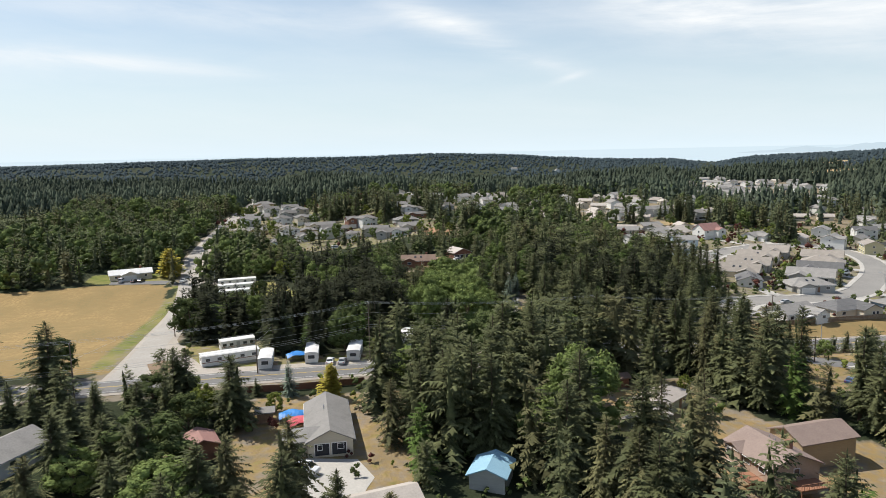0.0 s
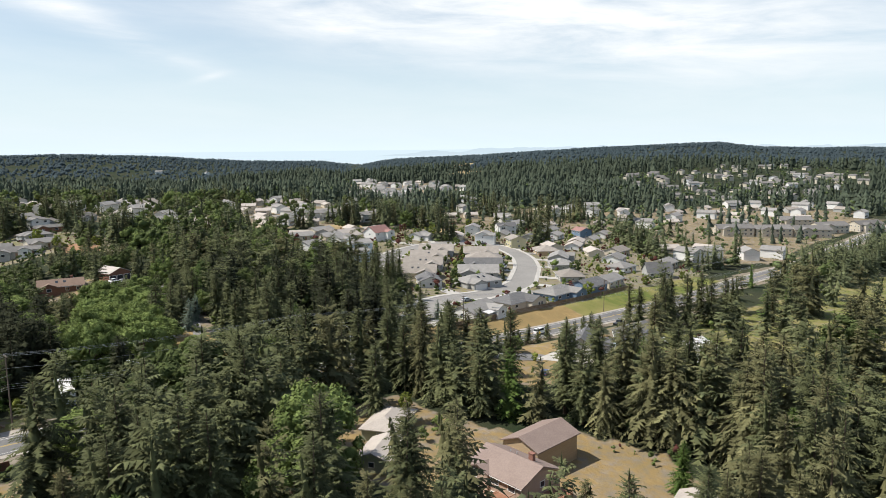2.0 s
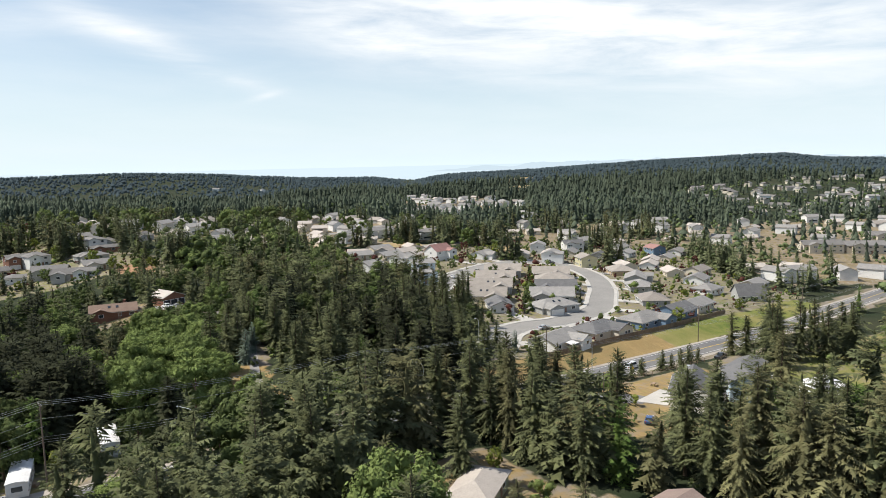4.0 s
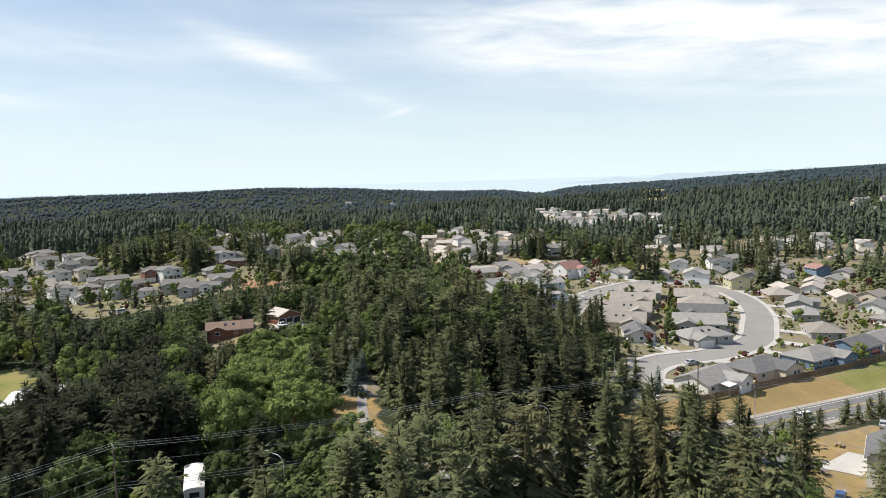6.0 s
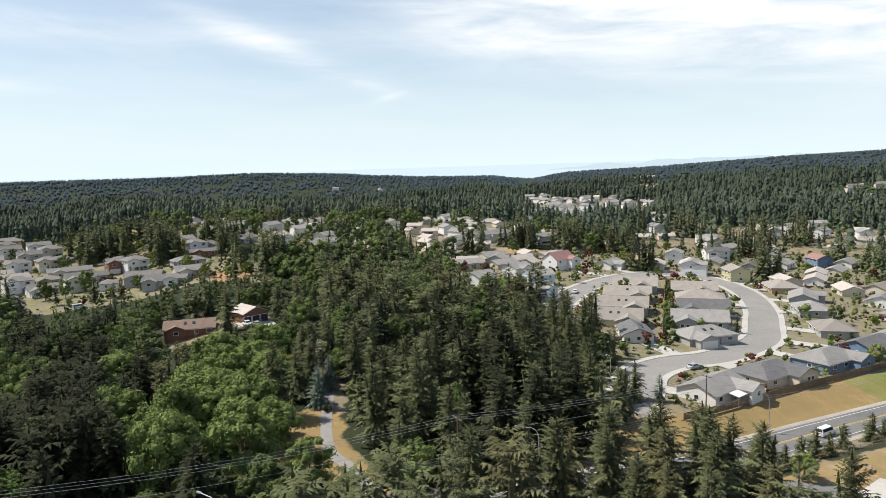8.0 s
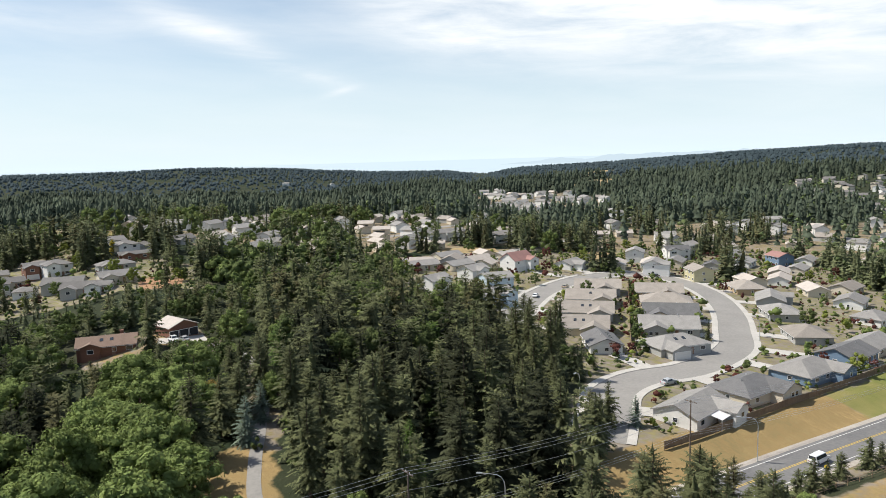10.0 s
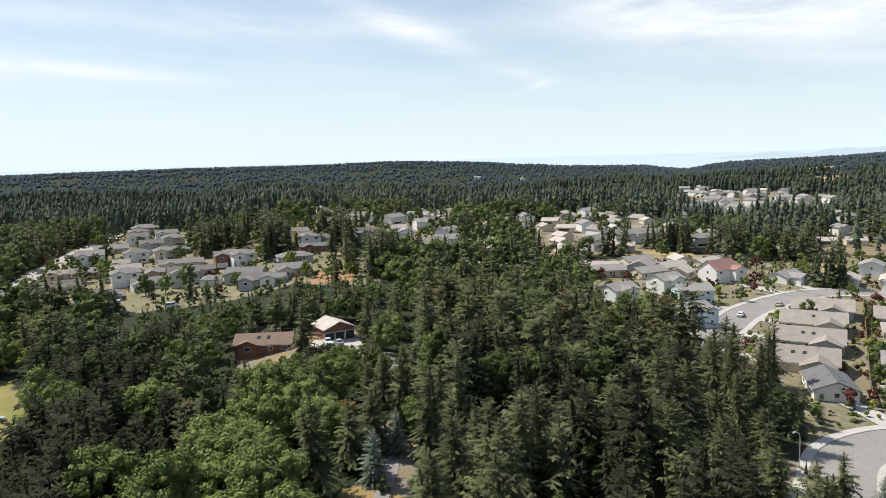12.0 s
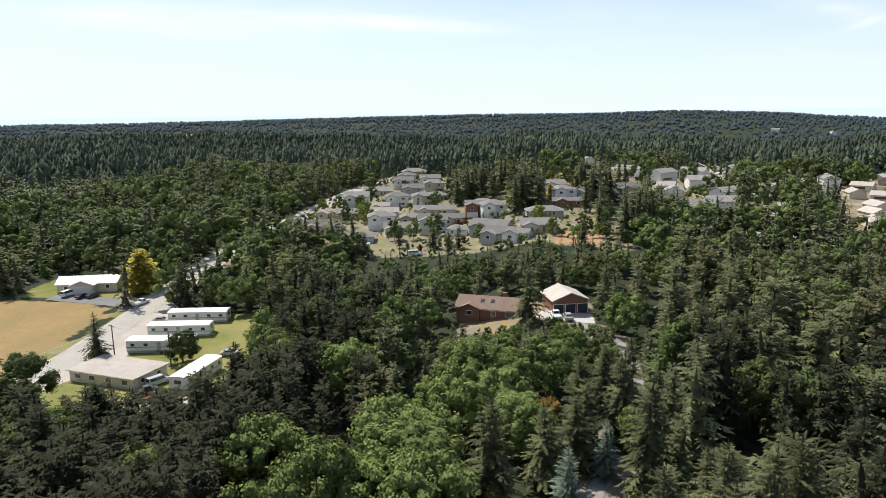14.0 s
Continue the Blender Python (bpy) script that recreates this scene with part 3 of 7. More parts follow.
def build_ground():
    def lines(lo, hi, step, far):
        out = list(np.arange(lo, hi + 0.1, step))
        s, a, b = step, lo, hi
        while a > -far or b < far:
            s *= 1.13
            a, b = a - s, b + s
            out = [a] + out + [b]
        return np.array(out)
    xs, ys = lines(-90, 330, 3.0, 4700), lines(60, 440, 3.0, 4700)
    X, Y = np.meshgrid(xs, ys)
    Z = land(X, Y)
    v = np.stack([X.ravel(), Y.ravel(), Z.ravel()], 1)
    nx, ny = len(xs), len(ys)
    i = np.arange(nx * ny).reshape(ny, nx)
    a, b, c, d = i[:-1, :-1].ravel(), i[:-1, 1:].ravel(), i[1:, 1:].ravel(), i[1:, :-1].ravel()
    me = big_mesh("ground", v, np.concatenate([np.stack([a, b, c], 1), np.stack([a, c, d], 1)]), "ground")
    cover = np.zeros((nx * ny, 4), np.float32)
    x, y = v[:, 0], v[:, 1]
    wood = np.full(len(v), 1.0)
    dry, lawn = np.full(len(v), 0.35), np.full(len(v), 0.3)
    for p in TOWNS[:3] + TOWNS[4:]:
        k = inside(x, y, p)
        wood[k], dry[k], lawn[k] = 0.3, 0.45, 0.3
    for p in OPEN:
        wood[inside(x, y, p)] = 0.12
    for p, d_, l_ in ((FIELD, 1.0, 0.0), (ESTATE, 0.30, 0.42), (GREY_YARD, 0.55, 0.3), (TAN_YARD, 0.55, 0.12), (TRAILERS, 0.5, 0.5), (TRAILERS_FAR, 0.3, 0.8), (PARK, 0.62, 0.3), (BROWN_YARD, 0.5, 0.2), (WEST_ESTATE, 0.3, 0.45), (HOUSE100_YARD, 0.2, 0.9), (DRIVE_PATCH, 0.9, 0.1), (MEADOW, 0.75, 0.45)):
        k = inside(x, y, p)
        dry[k], lawn[k] = d_, l_
    k = (y < 92) & (x < 46) & (x > -140) & (y > -120)            # rough meadow south of the gardens
    wood[k], dry[k], lawn[k] = 0.25, 0.5, 0.55
    k = (x > 158) & (x < 430) & (y < 150) & (y > -60)              # rough lots east of the firs
    wood[k], dry[k], lawn[k] = 0.25, 0.5, 0.6
    for pts, w in ROADS:
        k = seg_distance(x, y, pts) < w / 2 + 2.5
        wood[k] = 0.15
    k = (np.abs(x + 43.6) < 2.2) & (y > 178) & (y < 330)          # green verge beside the field
    lawn[k], dry[k] = 0.62, 0.5
    d = seg_distance(x, y, HWY)
    k = (x > 120) & (x < 205) & (y > 172) & (d > 5.5) & (d < 18)      # dry bank above the highway
    dry[k], lawn[k], wood[k] = 0.95, 0.1, 0.0
    k = (x >= 205) & (x < 320) & (y > 172) & (d > 5.5) & (d < 18)
    dry[k], lawn[k], wood[k] = 0.5, 0.8, 0.0
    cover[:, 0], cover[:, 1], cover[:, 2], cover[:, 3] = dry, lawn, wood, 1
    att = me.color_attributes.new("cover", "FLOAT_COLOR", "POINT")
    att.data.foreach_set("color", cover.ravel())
    me.shade_smooth()
    tagged(new("ground", me), "rolling ground of dry grass, soil and forest floor", "ground", kind="structure")


def resample(pts, step):
    """Points along a smooth line through pts."""
    p = [Vector((*q, 0)) for q in pts]
    p = [2 * p[0] - p[1]] + p + [2 * p[-1] - p[-2]]
    out = []
    for i in range(1, len(p) - 2):
        n = max(1, int((p[i + 1] - p[i]).length / step))
        for k in range(n):
            t = k / n
            out.append(0.5 * (2 * p[i] + (p[i + 1] - p[i - 1]) * t + (2 * p[i - 1] - 5 * p[i] + 4 * p[i + 1] - p[i + 2]) * t * t + (3 * p[i] - p[i - 1] - 3 * p[i + 1] + p[i + 2]) * t ** 3))
    return out + [p[-2]]


def ribbon(pts, left, right, lift, step=3.0, thick=0.0, start=0, end=None, dash=None):
    """A strip along a line, from offset left to offset right, lying on the ground; thick gives it side faces."""
    line = resample(pts, step)
    s = Shape()
    rows = []
    for i, p in enumerate(line):
        d = (line[min(i + 1, len(line) - 1)] - line[max(i - 1, 0)]).normalized()
        nrm = Vector((d.y, -d.x, 0))
        row = []
        cols = 5 if abs(right - left) > 2 else 2
        for k in range(cols):
            q = p + nrm * (left + (right - left) * k / (cols - 1))
            row.append((q.x, q.y, ground_z(q.x, q.y) + lift))
        rows.append(row)
    if dash:
        for i in range(0, len(rows) - 1):
            if i % dash == 0:
                s.add(rows[i] + rows[i + 1], [(0, 1, 3, 2)])
        return s
    cols = len(rows[0])
    for r in rows:
        s.v += r
    for i in range(len(rows) - 1):
        for k in range(cols - 1):
            a = i * cols + k
            s.f.append((a, a + 1, a + 1 + cols, a + cols))
    if thick:
        n0 = len(s.v)
        for r in rows:
            s.v += [(r[0][0], r[0][1], r[0][2] - thick), (r[-1][0], r[-1][1], r[-1][2] - thick)]
        for i in range(len(rows) - 1):
            a, b = i * cols, n0 + 2 * i
            s.f += [(a, a + cols, b + 2, b), (a + cols - 1, b + 1, b + 3, a + 2 * cols - 1)]
    return s


def patch(poly, lift, step=2.5):
    """A flat-ish paved patch with the given outline, draped on the ground."""
    c = Vector((sum(p[0] for p in poly) / len(poly), sum(p[1] for p in poly) / len(poly), 0))
    s = Shape()
    ring = []
    for a, b in zip(poly, poly[1:] + poly[:1]):
        n = max(1, int(math.hypot(b[0] - a[0], b[1] - a[1]) / step))
        ring += [Vector((a[0] + (b[0] - a[0]) * k / n, a[1] + (b[1] - a[1]) * k / n, 0)) for k in range(n)]
    steps = 6
    for j in range(steps):
        f = 1 - j / steps
        for q in ring:
            p = c + (q - c) * f
            s.v.append((p.x, p.y, ground_z(p.x, p.y) + lift))
    n = len(ring)
    s.v.append((c.x, c.y, ground_z(c.x, c.y) + lift))
    for j in range(steps - 1):
        for k in range(n):
            s.f.append((j * n + k, j * n + (k + 1) % n, (j + 1) * n + (k + 1) % n, (j + 1) * n + k))
    for k in range(n):
        s.f.append(((steps - 1) * n + k, (steps - 1) * n + (k + 1) % n, steps * n))
    return s


def build_roads():
    solid("highway", ribbon(HWY, -4.5, 4.5, 0.12), "asphalt", "two-lane grey asphalt highway with worn markings", "road", "structure")
    for off, mat, dash in ((-3.65, "marking", None), (3.65, "marking", None), (-0.16, "yellow_marking", None), (0.16, "yellow_marking", None)):
        solid("road_marking", ribbon(HWY, off - 0.08, off + 0.08, 0.135, dash=dash), mat, "painted line along the highway", "road marking", "structure")
    solid("gravel_shoulder", ribbon(HWY, -5.9, 5.9, 0.07), "gravel", "pale gravel shoulder of the highway", "shoulder", "structure")
    solid("side_road", ribbon(WEST_ROAD, -3.6, 3.6, 0.11), "lane", "pale worn asphalt side road beside the dry field", "road", "structure")
    solid("side_road_shoulder", ribbon(WEST_ROAD, -4.8, 5.4, 0.06), "gravel", "gravel verge of the side road", "shoulder", "structure")
    solid("estate_street", ribbon(STREET_EAST, -5.0, 5.0, 0.05), "street", "wide pale asphalt street curving through the estate", "road", "structure")
    solid("estate_street", ribbon(STREET_NORTH, -5.0, 5.0, 0.05), "street", "wide pale asphalt street curving through the estate", "road", "structure")
    for line in (STREET_EAST, STREET_NORTH):
        for side in (-1, 1):
            a, b = sorted((side * 5.0, side * 6.9))
            solid("pavement", ribbon(line, a, b, 0.17, thick=0.3), "concrete", "raised concrete pavement and kerb along the street", "pavement", "structure")
    for k, apron in enumerate(([(-33, 172), (-27, 186), (-26, 203), (-31, 210), (-32.2, 180)], [(-33, 168.5), (-10, 170.5), (20, 171.5), (24, 176), (-8, 175), (-24, 176)], [(-33, 262), (-24, 292), (-25, 328), (-34, 338), (-33.5, 300)], [(-6, 258), (12, 262), (10, 272), (-4, 272)])):
        solid("gravel_apron", patch(apron, 0.085 + 0.006 * k), "gravel", "pale gravel turning area beside the road", "gravel", "structure")
    solid("gravel_apron", patch([(-33, 236), (-30, 215), (-26, 195), (-19, 177), (-17, 170.5), (-31, 171.5), (-34, 190)], 0.075), "gravel", "worn gravel apron widening into the junction", "gravel", "structure")
    solid("soil_island", patch([(-33, 182), (-29.5, 186), (-25, 181), (-24.5, 173), (-30, 171.5)], 0.13), "soil", "bare brown soil island beside the junction", "soil", "structure")
    solid("driveway", patch([(3, 121), (12, 119), (14, 112), (10, 104), (0, 106), (3, 113)], 0.08), "concrete", "pale concrete driveway before the grey bungalow", "driveway", "structure")
    solid("driveway", patch([(-46, 338), (-42, 330), (-52, 333), (-74, 336), (-74, 341), (-52, 341)], 0.08), "asphalt", "asphalt forecourt of the long low house", "driveway", "structure")
    solid("driveway", patch([(74, 304), (88, 302), (88, 309), (76, 310)], 0.08), "concrete", "pale forecourt of the carport", "driveway", "structure")
    solid("bare_ground", patch([(82, 384), (97, 386), (102, 402), (92, 414), (84, 402)], 0.07), "dirt", "bare red-brown soil on a building plot", "soil", "structure")
    solid("bare_ground", patch([(308, 372), (322, 366), (340, 380), (334, 396), (316, 402)], 0.07), "straw", "mown dry slope below the wood", "grass", "structure")
    solid("bare_ground", patch([(84, 520), (108, 522), (114, 545), (90, 552)], 0.07), "straw", "dry meadow beyond the houses", "grass", "structure")
    solid("bare_ground", patch([(240, 424), (275, 417), (284, 436), (248, 445)], 0.07), "straw", "dry trodden lot behind the bungalows", "soil", "structure")
    solid("estate_street", ribbon(SIDE_STREETS[0], -3.5, 3.5, 0.05), "street", "pale side street among bungalows", "road", "structure")
    solid("estate_street", ribbon(SIDE_STREETS[1], -3.5, 3.5, 0.05), "street", "pale side street among bungalows", "road", "structure")
    solid("driveway", patch([(132, 163), (137, 162), (148, 152), (150, 149), (144, 147), (136, 153)], 0.08), "asphalt", "grey asphalt drive curving to the white house", "driveway", "structure")
    solid("driveway", patch([(144, 149), (157, 151.5), (160, 146), (148, 143)], 0.10), "concrete", "pale concrete pad before the white house", "driveway", "structure")
    for p in FAR_FIELDS:
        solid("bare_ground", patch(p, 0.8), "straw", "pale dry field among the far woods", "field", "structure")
    solid("driveway", ribbon(DRIVE, -1.2, 1.2, 0.06), "street", "narrow grey lane winding through the woods", "driveway", "structure")


def build_backdrop():
    """Glowing sea and far-island bands, haze put into their colour, 4.5 km off."""
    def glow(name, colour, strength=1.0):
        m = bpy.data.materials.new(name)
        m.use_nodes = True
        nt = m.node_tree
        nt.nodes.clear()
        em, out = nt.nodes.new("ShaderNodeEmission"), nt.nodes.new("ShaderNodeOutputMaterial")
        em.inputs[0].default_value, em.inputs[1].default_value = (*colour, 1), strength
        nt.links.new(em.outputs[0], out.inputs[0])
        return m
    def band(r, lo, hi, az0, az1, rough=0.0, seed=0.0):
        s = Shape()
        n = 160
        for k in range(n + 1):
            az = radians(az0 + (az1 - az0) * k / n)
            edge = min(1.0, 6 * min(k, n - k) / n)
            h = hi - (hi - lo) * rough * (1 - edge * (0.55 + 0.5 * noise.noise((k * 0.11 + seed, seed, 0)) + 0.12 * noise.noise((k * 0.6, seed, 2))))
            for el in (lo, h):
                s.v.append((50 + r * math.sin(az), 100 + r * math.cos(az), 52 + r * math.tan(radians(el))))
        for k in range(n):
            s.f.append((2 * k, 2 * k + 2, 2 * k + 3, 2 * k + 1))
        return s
    # upright bands that glow by themselves; pale haze is mixed into the colours
    solid("backdrop_sea", band(4450, -3.0, -0.12, -60, 90), glow("sea_glow_with_haze", (0.66, 0.79, 0.87)), "pale glowing sea band along the horizon, haze in its colour", "sea", "structure")
    solid("backdrop_island", band(4400, -0.6, 0.42, 36, 86, 1.0, 3.0), glow("island_glow_with_haze", (0.58, 0.70, 0.78)), "low blue-grey island band with haze put into its glow", "island", "structure")


build_ground()
build_roads()
build_backdrop()


# ---------------------------------------------------------------- trees
def tier_arrays(seed, tiers, sides, wide=0.2, bare=0.1, taper=0.7, ragged=0.35, sag=0.5, top=1.0):
    """Dense conifer crown one unit high: overlapping uneven skirts of branches on one stem."""
    rng = random.Random(seed)
    v, f = [], []
    lean = (rng.uniform(-0.012, 0.012), rng.uniform(-0.012, 0.012))
    lopsided, last = rng.uniform(0, 6.28), None
    for j in range(tiers):
        u = (j + rng.uniform(-0.25, 0.25) * (j > 0)) / tiers
        z0 = bare + (1 - bare) * max(0, u)
        z1 = 1.0 if j == tiers - 1 else min(0.97, z0 + (1 - bare) * rng.uniform(1.5, 2.1) / tiers)
        r = wide * (max(0.0, 1 - u) ** taper) * rng.uniform(1 - ragged, 1 + ragged * 0.35) * (0.8 if j == 0 else 1)
        k = len(v)
        v.append((lean[0] * j, lean[1] * j, z1))
        turn = rng.uniform(0, 6.28)
        for b in range(sides):
            t = turn + 2 * math.pi * (b + rng.uniform(-0.3, 0.3)) / sides
            q = r * (1 + 0.2 * math.cos(t - lopsided)) * (rng.uniform(0.85, 1.2) if b % 2 else rng.uniform(0.45, 0.75) if sides > 6 else rng.uniform(0.6, 1.0))
            v.append((lean[0] * j + math.cos(t) * q, lean[1] * j + math.sin(t) * q, z0 - sag * (q - 0.6 * r) * rng.uniform(0.4, 1.4)))
            f.append((k, k + 1 + b, k + 1 + (b + 1) % sides))
        if last is not None:
            f.append((last, k, k + 1))
        last = k
    return np.array(v, np.float32) * np.array((1, 1, top), np.float32), np.array(f, np.int32)


def joined(a, b):
    return np.concatenate([a[0], b[0]]), np.concatenate([a[1], b[1] + len(a[0])])


def fir_arrays(seed, levels, per, detail, wide=0.2, bare=0.12, ragged=0.35, droop=0.25, taper=0.75, curtain=0.5, core=0.52):
    """Crown of a conifer one unit high: whorls of arching branches, each a ridge with ragged hanging sprays on both sides."""
    rng = random.Random(seed)
    v, f = [], []
    up = Vector((0, 0, 1))
    lopsided = rng.uniform(0, 6.28)
    n = (2, 3, 5, 9)[detail]
    gaps = [(rng.uniform(0, 6.28), rng.uniform(0.15, 0.75)) for _ in range(4)]
    for i in range(levels):
        u = max(0.0, (i + rng.uniform(-0.3, 0.3)) / levels)
        z = bare + (0.975 - bare) * u
        reach = wide * max(0.0, 1 - u) ** taper * (0.72 + 0.28 * math.sin(min(1, u * 4 + 0.2) * 1.57)) + 0.014
        reach *= 1 + ragged * 0.4 * math.sin(i * 1.9 + seed) * (1 - u)
        for b in range(per):
            t = 2 * math.pi * (b + rng.uniform(-0.42, 0.42)) / per + i * 2.4
            if any(math.cos(t - g) > 0.6 and abs(u - h) < 0.05 for g, h in gaps) and rng.random() < ragged * 1.6:
                continue
            d = Vector((math.cos(t), math.sin(t), 0))
            side = d.cross(up)
            r = reach * rng.uniform(1 - ragged, 1 + ragged * 0.45) * (1 + 0.16 * math.cos(t - lopsided))
            lift = 0.42 * u + 0.12 - droop * (1 - u) * 0.5 + rng.uniform(-0.14, 0.14)
            fall = (0.25 + 0.55 * droop) * (1.15 - u) * rng.uniform(0.6, 1.4)
            p = Vector((0, 0, z + rng.uniform(-0.45, 0.45) / levels))
            k0 = len(v)
            for k in range(n + 1):
                q = k / n
                v.append(p + d * r * (0.08 + 0.92 * q) + up * r * (lift * q - fall * q * q) + side * r * 0.05 * rng.uniform(-1, 1))
            for k in range(n):
                q = (k + 0.5) / n
                w = r * ((0.46, 0.46, 0.42, 0.32)[detail] - 0.25 * q + 0.03) * (1.0 if k else 0.7)
                for sgn in (-1, 1):
                    m = v[k0 + k].lerp(v[k0 + k + 1], 0.55)
                    g = w * rng.uniform(0.6, 1.35)
                    k1 = len(v)
                    v.append(m + side * sgn * g + d * g * rng.uniform(0.1, 0.7) - up * g * (0.12 + 0.75 * curtain * rng.random()))
                    f.append((k0 + k, k1, k0 + k + 1) if sgn > 0 else (k0 + k, k0 + k + 1, k1))
            k1 = len(v)
            tip, g = v[k0 + n], r * (0.12 + 0.1 * rng.random())
            v.extend([tip + side * g * 0.5 - up * g * 0.3, tip + d * g - up * g * rng.uniform(0.2, 0.9), tip - side * g * 0.5 - up * g * 0.3])
            f.extend([(k0 + n, k1, k1 + 1), (k0 + n, k1 + 1, k1 + 2)])
    k = len(v)
    for t in (0.3, 1.87):
        e = Vector((math.cos(t), math.sin(t), 0)) * 0.009
        v.extend([Vector((0, 0, 0.92)) + e, Vector((0, 0, 1.0)), Vector((0, 0, 0.92)) - e])
        f.append((k, k + 1, k + 2))
        k += 3
    leafy = np.array([tuple(p) for p in v], np.float32), np.array(f, np.int32)
    return joined(leafy, tier_arrays(seed + 500, 9, 8, wide * core, bare + 0.02, max(0.95, taper), 0.35, top=0.86)) if core else leafy


def broad_arrays(seed, clumps, per, leaf_size, wide=0.42, low=0.22, flat=1.0, core=0.0, lump=1.0, ring=7, loose=0.42):
    """Crown of a broad-leaved tree one unit high: leaf sprays over many uneven clumps."""
    rng = random.Random(seed)
    v, f = [], []
    centres = []
    for i in range(clumps):
        t, u = rng.uniform(0, 2 * math.pi), rng.random()
        z = low + 0.12 + (1 - low - 0.22) * u
        body = math.sin(math.pi * min(1, max(0.05, (z - low + 0.10) / (1.12 - low)))) ** 0.7
        r = wide * body * rng.uniform(0.35, 0.95)
        centres.append((Vector((math.cos(t) * r, math.sin(t) * r, z * flat)), lump * rng.uniform(0.08, 0.2)))
    middle = Vector((0, 0, (low + (1 - low) * 0.42) * flat))
    for c, size in centres:
        if core:
            # the dense inside of the clump
            k = len(v)
            v.extend([c + Vector((0, 0, size * core)), c - Vector((0, 0, size * core * 0.8))])
            for zz, rr in ((0.62 * core, 0.72 * core), (0.05 * core, core), (-0.5 * core, 0.75 * core)):
                for q in range(ring):
                    t = 6.283 * (q + 0.5 * (zz < 0)) / ring
                    g = rr * size * rng.uniform(0.8, 1.12)
                    v.append(c + Vector((math.cos(t) * g, math.sin(t) * g, size * (zz + core * rng.uniform(-0.12, 0.12)))))
            for q in range(ring):
                a_, b_ = k + 2 + q, k + 2 + (q + 1) % ring
                c_, d_ = a_ + ring, b_ + ring
                e_, g_ = c_ + ring, d_ + ring
                f.extend([(k, a_, b_), (a_, c_, b_), (b_, c_, d_), (c_, e_, d_), (d_, e_, g_), (e_, k + 1, g_)])
        outward = (c - middle).normalized() * 0.9
        for j in range(per):
            n = (Vector((rng.gauss(0, 1), rng.gauss(0, 1), rng.gauss(0.25, 1))).normalized() + outward).normalized()
            p = c + n * size * (core * rng.uniform(0.9, 0.95 + loose + 0.3 * loose * rng.random()) if core else rng.uniform(0.6, 1.15))
            if p.z < low * 0.6:
                continue
            a = (n.orthogonal() + Vector((rng.uniform(-0.6, 0.6), rng.uniform(-0.6, 0.6), rng.uniform(-0.6, 0.3)))).normalized()
            b = n.cross(a).normalized()
            a = (a + n * rng.uniform(-0.45, 0.8)).normalized()
            s = leaf_size * rng.uniform(0.55, 1.5)
            k = len(v)
            v.extend([p - a * s, p + b * s * 0.9, p + a * s - b * s * 0.5 - n * s * 0.3])
            f.append((k, k + 1, k + 2))
    return np.array([tuple(p) for p in v], np.float32), np.array(f, np.int32), centres


def trunk_shape(height, radius, lean=0.0, limbs=(), seed=0):
    rng = random.Random(seed)
    s = Shape()
    pts = [(lean * t * height + 0.01 * height * math.sin(3 * t + seed), 0.008 * height * math.cos(4 * t + seed), -0.5 + t * (height + 0.5)) for t in (0, 0.06, 0.3, 0.6, 1.0)]
    s.tube(pts, [radius * 1.5, radius, radius * 0.8, radius * 0.5, radius * 0.12], 7)
    for q in limbs:
        z0 = max(0.12 * height, q.z * height * 0.55)
        s.tube([(0, 0, z0), (q.x * height * 0.5, q.y * height * 0.5, z0 + (q.z * height - z0) * 0.6), (q.x * height, q.y * height, q.z * height)], [radius * 0.4, radius * 0.25, radius * 0.06], 4)
    return s


TREE = {}


def kind_of_tree(key, label, category, arrays, leafmat, barkmat, height, radius, limbs=()):
    crown = big_mesh("crown", arrays[0] * height, arrays[1], leafmat)
    TREE[key] = (crown, trunk_shape(height * 0.96 if not limbs else height * 0.7, radius, limbs=limbs, seed=len(TREE)).mesh("trunk", barkmat), label, category, height)


FIR = [(0.20, 0.1, 0.6), (0.165, 0.16, 0.42), (0.225, 0.05, 0.64), (0.155, 0.13, 0.44), (0.215, 0.12, 0.74), (0.18, 0.1, 0.48)]
for fine in (0, 1):
    for i, (wide, bare, taper) in enumerate(FIR):
        kind_of_tree("fir%d%s" % (i, "f" * fine), "tall dark green fir with drooping branches", "conifer", fir_arrays(i, (24, 37)[fine], 7 + fine, 2 + fine, wide=wide, bare=bare, ragged=0.52, taper=taper, curtain=0.85), "fir", "bark", 18.0, 0.28)
    for i in range(3):
        kind_of_tree("shade%d%s" % (i, "f" * fine), "tall fir in shade-darkened green with dense drooping branches", "conifer", fir_arrays(30 + i, (24, 37)[fine], 7 + fine, 2 + fine, wide=0.23 + 0.02 * i, bare=0.1, ragged=0.5, taper=0.55, curtain=0.9), "fir_dark", "bark", 18.0, 0.28)
    for i in range(4):
        kind_of_tree("olive%d%s" % (i, "f" * fine), "tall olive green fir with ragged branches", "conifer", fir_arrays(20 + i, (22, 34)[fine], 7 + fine, 2 + fine, wide=0.2 + 0.018 * i, bare=0.12, ragged=0.55, droop=0.6, taper=0.6, curtain=1.0), "fir_olive", "bark", 18.0, 0.28)
for i in range(2):
    kind_of_tree("cedar%d" % i, "dense bright green cedar tapering to a point", "conifer", fir_arrays(40 + i, 34, 9, 3, wide=0.22, bare=0.02, ragged=0.25, droop=0.3), "cedar", "bark", 12.0, 0.22)
